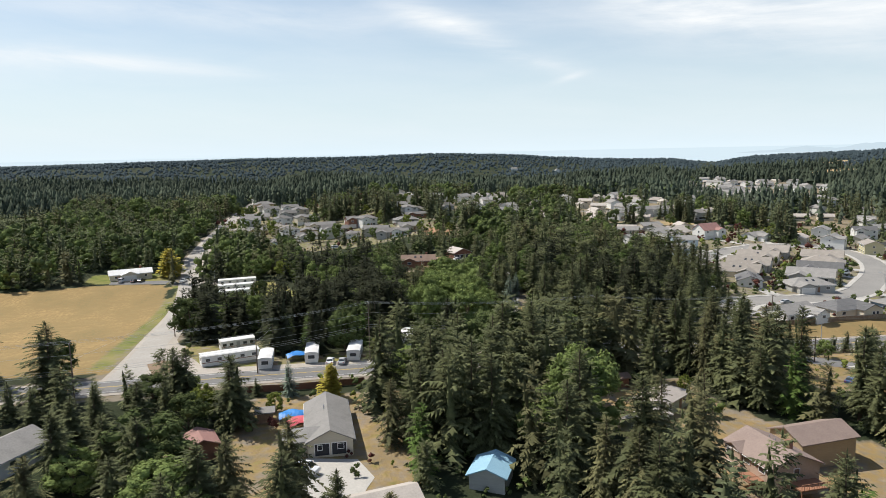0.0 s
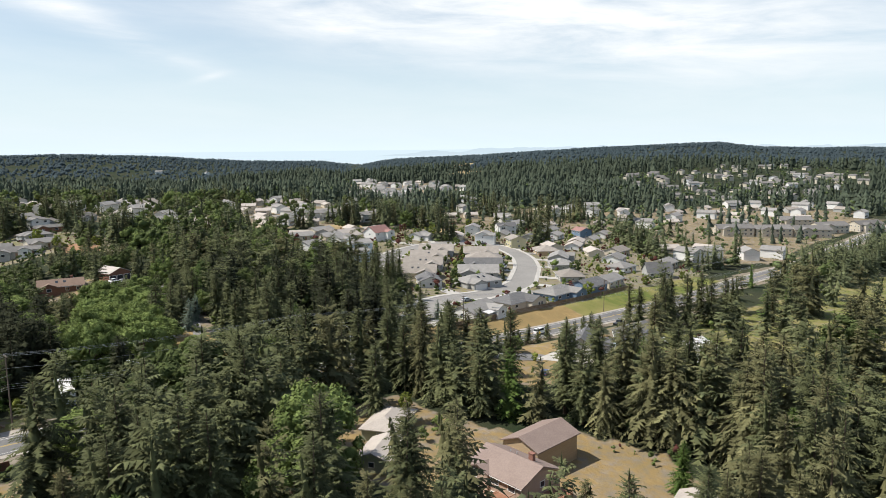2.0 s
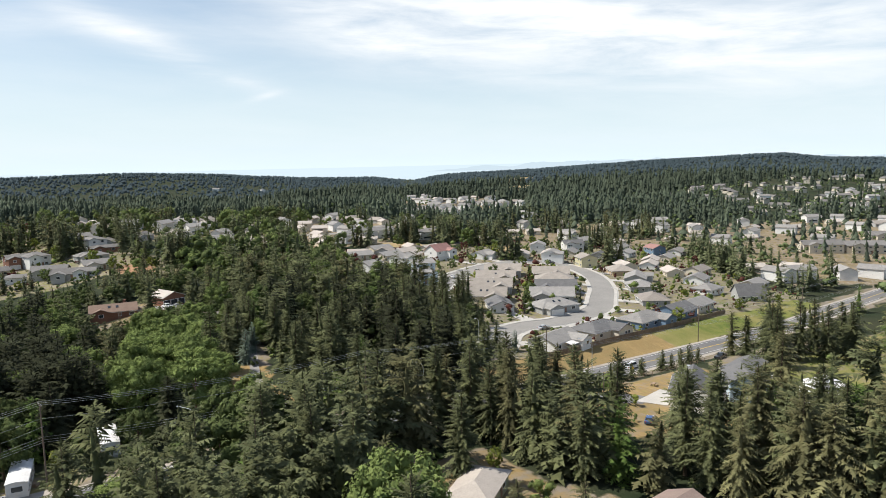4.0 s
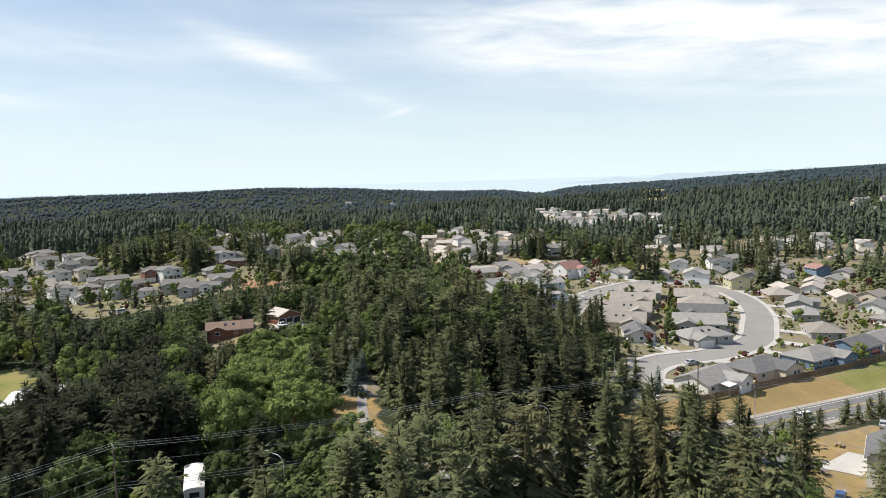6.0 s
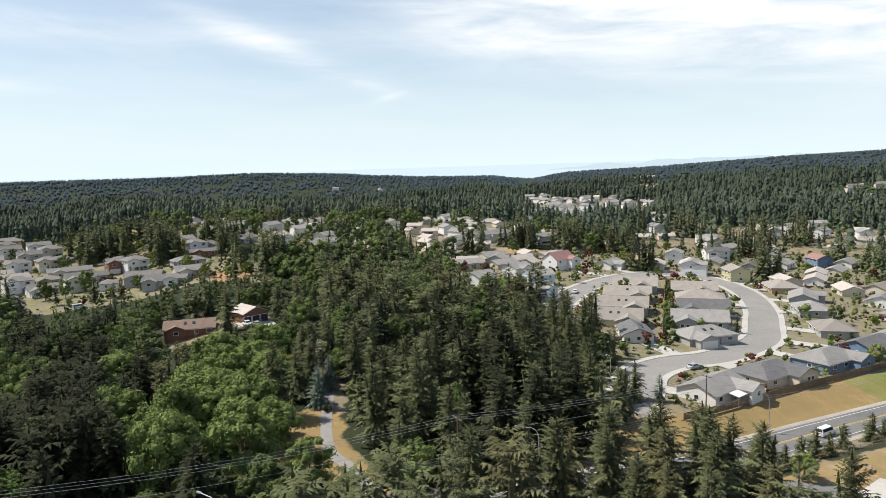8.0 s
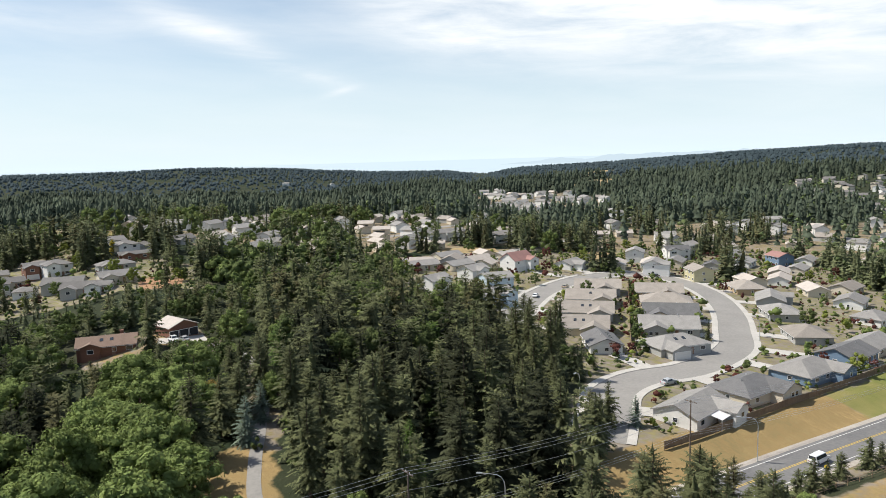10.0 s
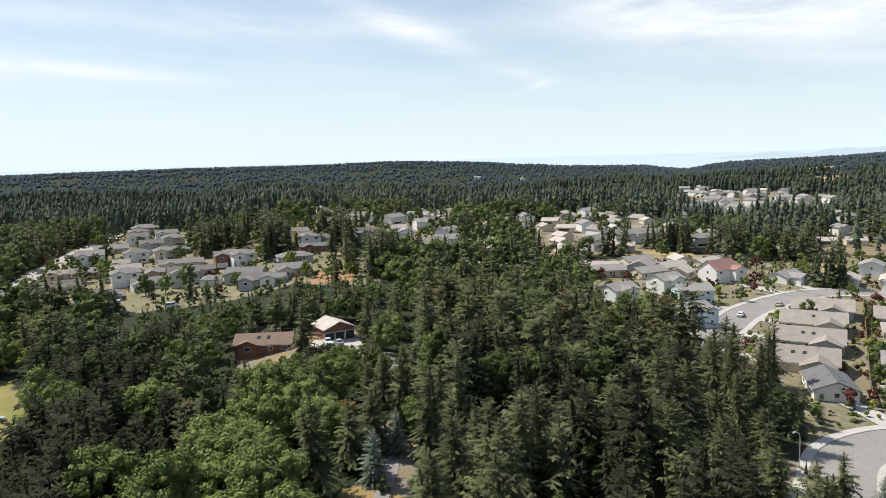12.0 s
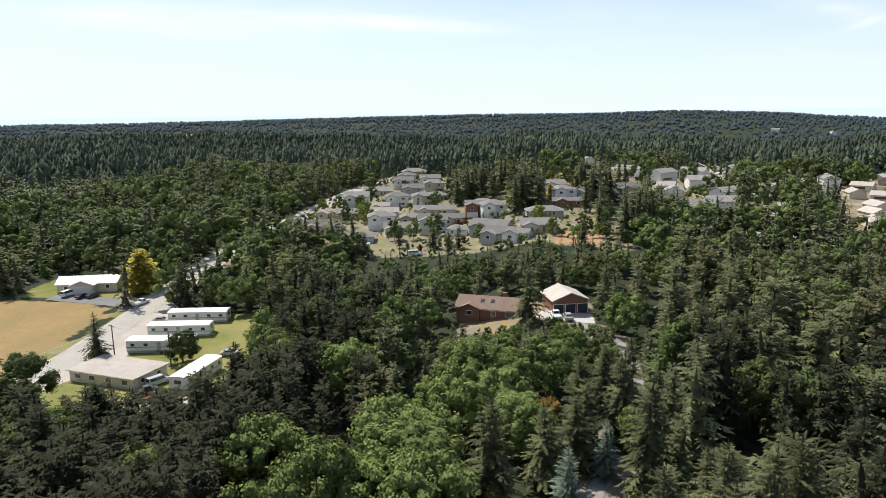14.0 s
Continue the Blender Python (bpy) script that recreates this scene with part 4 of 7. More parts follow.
kind_of_tree("silver", "silvery blue-green spruce with dense branches", "conifer", fir_arrays(50, 26, 7, 3, wide=0.24, bare=0.02, ragged=0.25, droop=0.1), "fir_blue", "bark", 10.0, 0.18)
for i in range(2):
    kind_of_tree("gold%d" % i, "dense golden yellow cypress, broad below and pointed", "cypress", fir_arrays(60 + i, 26, 10, 2, wide=0.31, bare=0.02, ragged=0.2, droop=-0.25, taper=0.62, curtain=0.3, core=0.75), "gold", "bark", 8.0, 0.16)
for key, mat, label in (("leaf", "leaf", "leafy mid-green maple with a rounded crown"), ("dark", "leaf_dark", "dark green broad-leaved tree with a dense crown"),
                        ("lime", "leaf_lime", "yellow-green broad-leaved tree with a round crown"), ("autumn", "leaf_autumn", "broad-leaved tree with yellowing leaves"), ("red", "leaf_red", "small tree with dark red leaves")):
    for i in range(4 if key == "leaf" else 3 if key == "dark" else 1):
        a = broad_arrays(70 + i + len(key) * 5, 50 + 8 * i, 100, 0.0185, wide=0.36 + 0.03 * i, low=0.1, core=0.52, lump=0.82, loose=0.85)
        kind_of_tree(key + str(i), label, "tree", a[:2], mat, "bark", 11.0, 0.24, [c for c, s in a[2][:9]])
for key, mat, label in (("leaf", "leaf", "small leafy green garden tree"), ("dark", "leaf_dark", "small dark green garden tree"), ("lime", "leaf_lime", "small yellow-green garden tree"), ("red", "leaf_red", "small garden tree with dark red leaves")):
    a = broad_arrays(170 + len(key), 26, 30, 0.035, wide=0.4, low=0.12, core=0.58, ring=5, loose=0.6)
    kind_of_tree("garden_" + key, label, "tree", a[:2], mat, "bark", 7.0, 0.14, [c for c, s in a[2][:5]])
for key, mat, label in (("bush", "leaf_dark", "round dark green garden shrub"), ("limebush", "leaf_lime", "round yellow-green garden shrub"), ("redbush", "leaf_red", "low red-leaved garden shrub"), ("greenbush", "leaf", "leafy bright green garden shrub")):
    a = broad_arrays(90 + len(key), 11, 34, 0.05, wide=0.4, low=0.0, core=0.7, lump=1.4)
    kind_of_tree(key, label, "shrub", a[:2], mat, "bark", 2.0, 0.06)


def tree(key, x, y, height=None, turn=None, group="", spread=1.0, label=""):
    crown, trunk, text, category, h0 = TREE[key]
    name = {"conifer": "conifer_tree", "cypress": "cypress_tree", "tree": "broadleaf_tree", "shrub": "shrub"}[category]
    ob = thing(name, x, y, 0, label or text, category, group)
    s = (height or h0) / h0
    r = turn if turn is not None else (x * 37.1 + y * 17.3) % 360
    ob.matrix_basis = pose(x, y, ground_z(x, y), 0, 0, r) @ Matrix.Diagonal((s * spread, s * spread, s, 1))
    part("trunk", trunk, None, ob)
    part("crown", crown, None, ob)
    return ob


def woods(name, label, arrays, mat, places):
    """Many trees of a kind as one object; places: x, y, z, height, turn, spread."""
    vs, fs, k = [], [], 0
    for j, (x, y, z, h, t, w) in enumerate(places):
        v, f = arrays[j % len(arrays)]
        c, s = math.cos(t), math.sin(t)
        q = np.empty_like(v)
        q[:, 0] = (v[:, 0] * c - v[:, 1] * s) * h * w + x
        q[:, 1] = (v[:, 0] * s + v[:, 1] * c) * h * w + y
        q[:, 2] = v[:, 2] * h + z
        vs.append(q)
        fs.append(f + k)
        k += len(v)
    if vs:
        tagged(new(name, big_mesh(name, np.concatenate(vs), np.concatenate(fs), mat)), label, "woods", kind="stuff")


HOUSES = []          # x, y, radius: kept free of wild trees


def free(x, y):
    """Where wild trees may stand (numpy)."""
    ok = np.ones(len(x), bool)
    for p in OPEN:
        ok &= ~inside(x, y, p)
    for pts, w in ROADS:
        gap = 0.1 if pts is DRIVE else 2.2
        ok &= seg_distance(x, y, pts) > w / 2 + gap
    ok &= ~((x > 126) & (y > 172) & (seg_distance(x, y, HWY) < 21))
    for a, b, r in HOUSES:
        ok &= (x - a) ** 2 + (y - b) ** 2 > r * r
    return ok


STREET_END = [(116, 184), (150, 192), (168, 230), (178, 262), (160, 264), (136, 236)]
LEAFY = [(38, 197), (41, 232), (52, 256), (64, 268), (84, 262), (76, 238), (66, 226), (60, 196), (56, 186), (40, 182)]


def plant():
    """Wild trees: the nearest stand singly, those behind them are woods."""
    rng = np.random.RandomState(7)
    step = 6.6
    gx, gy = np.meshgrid(np.arange(-150, 345, step), np.arange(22, 640, step))
    x, y = gx.ravel() + rng.uniform(-2.9, 2.9, gx.size), gy.ravel() + rng.uniform(-2.9, 2.9, gx.size)
    keep = free(x, y) & ~((y < 92) & (x < 48)) & (rng.random_sample(len(x)) > 0.1)
    keep &= ~((x < 22) & (x > -14) & (y < 165) & (rng.random_sample(len(x)) < 0.62))
    clump = np.array([noise.noise((a / 55, b / 55, 17.0)) for a, b in zip(x, y)])
    keep &= ~((y > 430) & (x > 125) & (rng.random_sample(len(x)) < 0.3))
    keep &= ~((y > 360) & (x > 95) & (clump < -0.08) & (rng.random_sample(len(x)) < 0.6))
    keep &= ~((np.hypot(x - 79, y - 88) < 13) | (np.hypot(x - 68, y - 84) < 9) | (np.hypot(x - 92, y - 88) < 9) | (np.hypot(x - 30, y - 98) < 8) | (seg_distance(x, y, [(52, 97), (78, 130)]) < 6.5))
    keep &= ~((x > 22) & (x < 68) & (y > 166) & (y < 190)) & ~((x > 113) & (x < 205) & (y > 124) & (y < 168))
    keep &= ~((x > 158) & (y < 168) & (rng.random_sample(len(x)) < 0.75))
    keep &= ~((x > 150) & (x < 330) & (y > 365) & (y < 570) & (rng.random_sample(len(x)) < 0.22))
    x, y = x[keep], y[keep]
    keep2 = ~(inside(x, y, LEAFY) & (rng.random_sample(len(x)) < 0.5))
    x, y = x[keep2], y[keep2]
    hero = np.array([(q[1], q[2]) for q in HEROES])
    near_hero = np.min(np.hypot(x[:, None] - hero[None, :, 0], y[:, None] - hero[None, :, 1]), axis=1) < 3.6
    x, y = x[~near_hero], y[~near_hero]
    k = np.array([noise.noise((a / 38, b / 38, 3.0)) for a, b in zip(x, y)])
    leafy = inside(x, y, LEAFY)
    tall = (y < 166) & (x > 18)
    h = np.where(tall, rng.uniform(15, 24, len(x)), rng.uniform(9.5, 18.5, len(x))) + 2.0 * k
    h = np.where((x < 22) & (y < 165), rng.uniform(8, 14, len(x)), h)
    h = np.where(y > 330, rng.uniform(12, 20, len(x)) + 7 * np.array([noise.noise((a / 55, b / 55, 17.0)) for a, b in zip(x, y)]), h)
    h = np.where(leafy, rng.uniform(8.5, 15.5, len(x)), h)
    low_belt = (x > 48) & (x < 90) & (y > 250) & (y < 312)
    h = np.where(low_belt, np.minimum(h, np.maximum(3.5, 0.26 * (300 - y) + 3)), h)
    roll = rng.random_sample(len(x))
    olive_side = np.where(tall & (x > 90), 0.75, 0.35)
    mixed = (y > 235) & (y < 300) & (x > 60) & (x < 90)
    west_dark = (x < 44) & (y > 172) & (y < 332)
    h = np.where((x > 95) & (x < 175) & (y > 178) & (y < 300), rng.uniform(11.5, 21.5, len(x)), h)
    h = np.where(west_dark & ~leafy, rng.uniform(12, 19.5, len(x)), h)
    sp = np.where(leafy, 2, np.where(mixed & (roll < 0.5), 2, np.where(roll > 0.93, 3, np.where((roll > 0.88) | ((y > 330) & (roll > 0.76)), 2, np.where((k > 0.0) & (roll < olive_side) & ~west_dark, 1, 0)))))
    # kind 4 is the fir with shade put into its colour
    sp = np.where(west_dark & (sp < 2), 4, sp)
    other = rng.random_sample(len(x))
    mingle = np.where(y > 330, 0.3, np.where(y < 165, 0.03, np.where(x > 76, 0.07, 0.18))) + 0.12 * (clump[keep][keep2][~near_hero] > 0.1)
    sp = np.where(~leafy & (sp != 2) & (other < mingle), np.where(other < mingle * 0.3, 2, 5), sp)
    h = np.where((x > 10) & (x < 112) & (y > 318) & (y < 402), np.minimum(h, np.maximum(5.5, 9.0 + (350 - y) * 0.14) * rng.uniform(0.75, 1.15, len(x))), h)
    sp = np.where((sp == 2) & (y < 178) & (x > 70), np.where(roll > 0.9, 3, 1), sp)
    sp = np.where((sp < 2) & (x > 95) & (x < 150) & (y > 185) & (y < 275) & (roll < 0.58), 4, sp)
    h = np.where((x > -20) & (x < 22) & (y > 234) & (y < 262), np.minimum(h, np.maximum(3, 8 + (257 - y) * 0.35)), h)
    h = np.where(inside(x, y, STREET_END), np.minimum(h, 10.0), h)
    h = np.where((sp >= 2) & (sp != 4) & ~leafy, h * 0.74, h)
    h = np.where((x > 56) & (x < 76) & (y > 168) & (y < 199), np.minimum(h, 5.5), h)
    z = land(x, y)
    away = [np.hypot(x - a, y - b) for a, b in ((-1, 15), (10, 42), (25, 68), (38, 90), (51, 108), (71, 142))]
    d = np.min([np.where(q > 78, q, 900.0) for q in away], axis=0)
    names, variants, kept = ("fir", "olive", "leaf", "cedar", "shade", "dark"), (6, 4, 4, 2, 3, 3), [62, 40, 62, 12, 24, 26]
    mid, back = [[] for _ in names], [[] for _ in names]
    for i in np.argsort(d):
        s, w = sp[i], rng.uniform(0.88, 1.2)
        if kept[s] > 0 and d[i] > 60:
            kept[s] -= 1
            key = names[s]
            tree(key + str(rng.randint(variants[s])) + ("f" if s in (0, 1, 4) else ""), x[i], y[i], h[i], None, "wild trees", w * (1.12 if leafy[i] else 1.3 if x[i] < 20 and y[i] < 165 else 1.0))
        else:
            (mid if d[i] < 215 else back)[s].append((x[i], y[i], z[i] - 0.3, h[i], rng.uniform(0, 6.28), w * 1.05))
    for gx_, gy_ in ((a, b) for a in np.arange(8, 36, 5.0) for b in np.arange(205, 262, 5.0)):
        px, py = gx_ + rng.uniform(-2.2, 2.2), gy_ + rng.uniform(-2.2, 2.2)
        if free(np.array([px]), np.array([py]))[0] and not inside(px, py, LEAFY):
            mid[4].append((px, py, float(land(px, py)) - 0.3, min(rng.uniform(15, 19), max(3, 8 + (257 - py) * 0.35) if px < 22 else 99), rng.uniform(0, 6.28), rng.uniform(0.95, 1.25)))
    for a, b, r_, n_ in CLUMPS:
        for k_ in range(n_):
            t_, q_ = rng.uniform(0, 6.28), r_ * rng.random_sample() ** 0.5
            px, py = a + q_ * math.cos(t_), b + q_ * math.sin(t_)
            if all((px - u) ** 2 + (py - v_) ** 2 > (0.62 * w_) ** 2 for u, v_, w_ in HOUSES):
                back[0 if k_ % 5 else 1].append((px, py, float(land(px, py)) - 0.3, rng.uniform(15, 22), rng.uniform(0, 6.28), rng.uniform(0.9, 1.25)))
    low = [fir_arrays(100 + i, 18, 7, 2, wide=0.16 + 0.018 * i, bare=0.06, taper=0.40 + 0.09 * (i % 4), ragged=0.55, curtain=0.85) for i in range(6)]
    lower = [fir_arrays(110 + i, 11, 6, 0, wide=0.16 + 0.02 * (i % 5), bare=0.05, taper=0.4 + 0.1 * (i % 4), ragged=0.5, core=0.62) for i in range(8)]
    leaves = [broad_arrays(120 + i, 42, 64, 0.023, wide=0.4, core=0.55, lump=0.88, loose=0.75)[:2] for i in range(4)]
    leaves_back = [broad_arrays(130 + i, 14, 12, 0.05, wide=0.4, core=0.75, low=0.1, ring=5)[:2] for i in range(3)]
    for text, group, sets in (("", mid, (low, low, leaves, low, low, leaves)), ("farther_", back, (lower, lower, leaves_back, lower, lower, leaves_back))):
        woods(text + "dark_fir_wood", "dense fir wood with shade put into its green", sets[4], "fir_dark", group[4])
        # the farther wood takes the fir copy lightened for haze
        woods(text + "fir_wood", "dense dark green fir wood", sets[0], "fir_far" if text else "fir", group[0])
        woods(text + "olive_fir_wood", "olive green fir wood", sets[1], "fir_olive", group[1])
        woods(text + "leafy_wood", "leafy green trees among the firs", sets[2], "leaf", group[2])
        woods(text + "broadleaf_wood", "dark green broad-leaved trees among the firs", sets[5], "leaf_dark", group[5])
        woods(text + "cedar_wood", "bright green cedars among the firs", sets[3], "cedar", group[3])


def undergrowth():
    """Low bushes and ferns under the near trees and along the lane."""
    rng = np.random.RandomState(77)
    n = 1700
    x, y = rng.uniform(-20, 165, n), rng.uniform(95, 320, n)
    ok = np.ones(n, bool)
    for p in (FIELD, TRAILERS, TRAILERS_FAR, GREY_YARD, TAN_YARD, BROWN_YARD, PARK, ESTATE, DRIVE_PATCH):
        ok &= ~inside(x, y, p)
    for pts, w in ROADS:
        ok &= seg_distance(x, y, pts) > w / 2 + 1.3
    ok &= ~((x > 126) & (y > 172) & (seg_distance(x, y, HWY) < 21))
    for a, b, r in HOUSES:
        ok &= (x - a) ** 2 + (y - b) ** 2 > (0.7 * r) ** 2
    x, y = x[ok], y[ok]
    z, k = land(x, y), rng.random_sample(len(x))
    arrays = [broad_arrays(400 + i, 4, 14, 0.09, wide=0.4, low=0.0, core=0.6, lump=1.6, ring=5, loose=0.7)[:2] for i in range(4)]
    for mat, text, lo, hi in (("leaf_dark", "dark green undergrowth below the trees", 0.0, 0.75), ("leaf", "bright green undergrowth below the trees", 0.75, 1.0)):
        m = (k >= lo) & (k < hi)
        woods("undergrowth", text, arrays, mat, list(zip(x[m], y[m], z[m] - 0.1, rng.uniform(0.8, 2.6, m.sum()), rng.uniform(0, 6.28, m.sum()), rng.uniform(0.8, 1.5, m.sum()))))


def far_woods():
    rng = np.random.RandomState(11)
    xs, ys, rs = [], [], []
    r = 320.0
    while r < 2350:
        dr = 0.0135 * r if r < 800 else 0.019 * r if r < 1350 else 0.017 * r
        lat = 5.4 if r < 800 else 6.6 if r < 1350 else 8.0
        n = int(radians(135) * r / lat)
        az = np.radians(-52 + 135 * (np.arange(n) + rng.uniform(-0.5, 0.5, n)) / n)
        rr = r + rng.uniform(-1.6, 1.6, n) * dr
        xs.append(50 + rr * np.sin(az)), ys.append(100 + rr * np.cos(az)), rs.append(rr)
        r += dr
    x, y, rr = np.concatenate(xs), np.concatenate(ys), np.concatenate(rs)
    keep = free(x, y) & ~((x > -150) & (x < 345) & (y < 640))
    in_town = np.zeros(len(x), bool)
    for p in TOWNS:
        in_town |= inside(x, y, p)
    dense = inside(x, y, TOWNS[1]) | inside(x, y, TOWNS[0])
    keep &= ~(in_town & (rng.random_sample(len(x)) < np.where(dense, 0.86, 0.62)))
    gap = np.array([noise.noise((a / 90, b / 90, 9.0)) for a, b in zip(x, y)])
    keep &= ~((gap < -0.22) & (rr > 520) & (rng.random_sample(len(x)) < 0.6))
    x, y, rr, in_town, gap = x[keep], y[keep], rr[keep], in_town[keep], gap[keep]
    h = (rng.uniform(12, 21, len(x)) + 7 * gap) * np.where(in_town, 0.85, 1.0)
    leafy = rng.random_sample(len(x)) < np.where(in_town, 0.45, np.where(rr < 900, 0.10 + 0.3 * (gap > 0.25), 0.0))
    h = np.where(rr > 1350, h * 0.36 + 1, h)
    z = land(x, y) - 0.5
    turn, w = rng.uniform(0, 6.28, len(x)), rng.uniform(1.0, 1.5, len(x))
    def pick(mask, scale=1.0):
        return list(zip(x[mask], y[mask], z[mask], h[mask] * scale, turn[mask], w[mask]))
    near = [fir_arrays(200 + i, 10, 6, 0, wide=0.17 + 0.02 * (i % 4), bare=0.05, taper=0.45 + 0.08 * (i % 4), ragged=0.45, core=0.65) for i in range(6)]
    woods("outer_wood", "fir wood beyond the houses in a haze-lightened green", near, "fir_far", pick(~leafy & (rr < 450)))
    woods("distant_wood", "fir wood reaching to the hills, haze put into its colour", [tier_arrays(200 + i, 6, 7, wide=0.17 + 0.02 * (i % 4), bare=0.05, taper=0.55 + 0.06 * (i % 4), ragged=0.45) for i in range(8)], "hazed_far_fir", pick(~leafy & (rr >= 450) & (rr < 800)))
    woods("far_wood", "fir wood on the far hills, pale haze put into its colour", [tier_arrays(210 + i, 4, 6, wide=0.19 + 0.02 * (i % 4), bare=0.05, taper=0.55 + 0.06 * (i % 4), ragged=0.45) for i in range(8)], "hazed_far_fir", pick(~leafy & (rr >= 800) & (rr < 1350)))
    woods("hill_wood", "fir wood on the far hills with bluish haze put into its colour", [tier_arrays(225 + i, 2, 6, wide=0.62 + 0.05 * (i % 4), bare=0.02, taper=0.5, ragged=0.35) for i in range(8)], "hazed_hill_fir", pick(~leafy & (rr >= 1350)))
    woods("town_trees", "garden trees between distant houses", [broad_arrays(220 + i, 5, 8, 0.08, wide=0.38, low=0.05, core=0.8, ring=5)[:2] for i in range(3)], "leaf_far", pick(leafy, 0.65))


def far_houses():
    rng = np.random.RandomState(31)
    # distant houses
    me = {}
    for i in range(4):
        w_, d_, hh = (13, 11, 15, 12)[i], (9, 8, 9, 10)[i], (5.2, 3.0, 5.4, 3.2)[i]
        s = Shape().box(-w_ / 2, -d_ / 2, -2, w_ / 2, d_ / 2, hh)
        gable_wall(s, -w_ / 2, -d_ / 2, d_ / 2, hh, d_ * 0.22)
        gable_wall(s, w_ / 2, -d_ / 2, d_ / 2, hh, d_ * 0.22, sgn=-1)
        g = Shape().box(-w_ * 0.36, -d_ / 2 - 0.05, 1.0, w_ * 0.2, -d_ / 2, 2.2)
        me[i] = [s.mesh("wall", ("white", "cream", "white", "grey")[i]), gable(Shape(), -w_ / 2, w_ / 2, -d_ / 2, d_ / 2, hh + 0.01, d_ * 0.22).mesh("roof", ("roof_grey", "roof_pale", "roof_grey", "roof_warm")[i]), g.mesh("window", "glass")]
    for a, b, i in ((209, 390, 1), (226, 389, 3), (254, 402, 1), (236, 374, 1), (264, 471, 0), (249, 444, 1), (444, 690, 0), (417, 632, 2), (477, 700, 0), (396, 568, 2), (428, 590, 0), (465, 630, 2), (405, 549, 0), (503, 690, 2), (500, 712, 0), (369, 571, 0),
                    (389, 519, 2), (630, 940, 0), (661, 948, 2), (607, 840, 2), (600, 802, 0), (600, 775, 3), (588, 713, 2), (571, 675, 0), (609, 674, 2), (559, 592, 0), (242, 527, 1), (253, 520, 1), (284, 559, 3), (457, 1016, 1), (487, 1007, 3), (184, 495, 1), (175, 447, 1), (478, 527, 2),
                    (661, 1580, 2), (555, 1394, 0), (580, 1655, 2), (214, 442, 1), (183, 464, 3), (440, 655, 2), (488, 660, 0), (455, 600, 2), (520, 735, 2), (540, 760, 0), (565, 790, 2), (430, 560, 0)):
        root = thing("house", a, b, (10, 40, -35, 80)[(i + int(a)) % 4] + (a * 7 + b * 3) % 11 - 5, "distant %s house among trees" % ("white", "cream", "white", "grey")[i], "house", "distant houses")
        for nm, m_ in zip(("wall", "roof", "window"), me[i]):
            part(nm, m_, None, root)
        r_ = math.hypot(a - 50, b - 100)
        HOUSES.extend([(a, b, 9), (a - (a - 50) / r_ * 13, b - (b - 100) / r_ * 13, 9)])
    n = 0
    while n < 155:
        p = TOWNS[rng.choice(len(TOWNS), p=TOWN_SHARE)]
        q = np.array(p)
        a, b = rng.uniform(q[:, 0].min(), q[:, 0].max()), rng.uniform(q[:, 1].min(), q[:, 1].max())
        if not inside(a, b, p) or inside(a, b, ESTATE) or any((a - u) ** 2 + (b - v) ** 2 < (r_ + 6) ** 2 for u, v, r_ in HOUSES) or seg_distance(a, b, HWY) < 14:
            continue
        n += 1
        i = rng.randint(4)
        root = thing("house", a, b, rng.choice((10, 40, -35, 80, 100)) + rng.uniform(-8, 8), "distant %s house among trees" % ("white", "cream", "white", "grey")[i], "house", "distant houses")
        for nm, m_ in zip(("wall", "roof", "window"), me[i]):
            part(nm, m_, None, root)
        HOUSES.append((a, b, 10))
        HOUSES.append((a - 0.45 * (a - 50) / math.hypot(a - 50, b - 100) * 24, b - 0.45 * (b - 100) / math.hypot(a - 50, b - 100) * 30, 11))


def far_suburb():
    """Houses of the suburb on the far slope, too many to count."""
    rng = np.random.RandomState(41)
    q, wall, roof = np.array(TOWNS[3]), Shape(), Shape()
    n = 0
    while n < 85:
        a, b = rng.uniform(q[:, 0].min(), q[:, 0].max()), rng.uniform(q[:, 1].min(), q[:, 1].max())
        if not inside(a, b, TOWNS[3]):
            continue
        n += 1
        m = pose(a, b, ground_z(a, b), 0, 0, rng.uniform(0, 180))
        w, d, h = rng.uniform(5, 8), rng.uniform(4, 5), rng.uniform(3, 6)
        box, top = Shape().box(-w, -d, -3, w, d, h), gable(Shape(), -w, w, -d, d, h + 0.01, d * 0.45)
        for src, dst in ((box, wall), (top, roof)):
            dst.add([tuple(m @ Vector(p)) for p in src.v], src.f)
        HOUSES.append((a, b, 8))
    root = new("suburb_houses")
    tagged(root, "white and grey houses of a suburb on the far slope", "houses", kind="stuff")
    part("walls", wall, "cream", root)
    part("roofs", roof, "roof_mid", root)


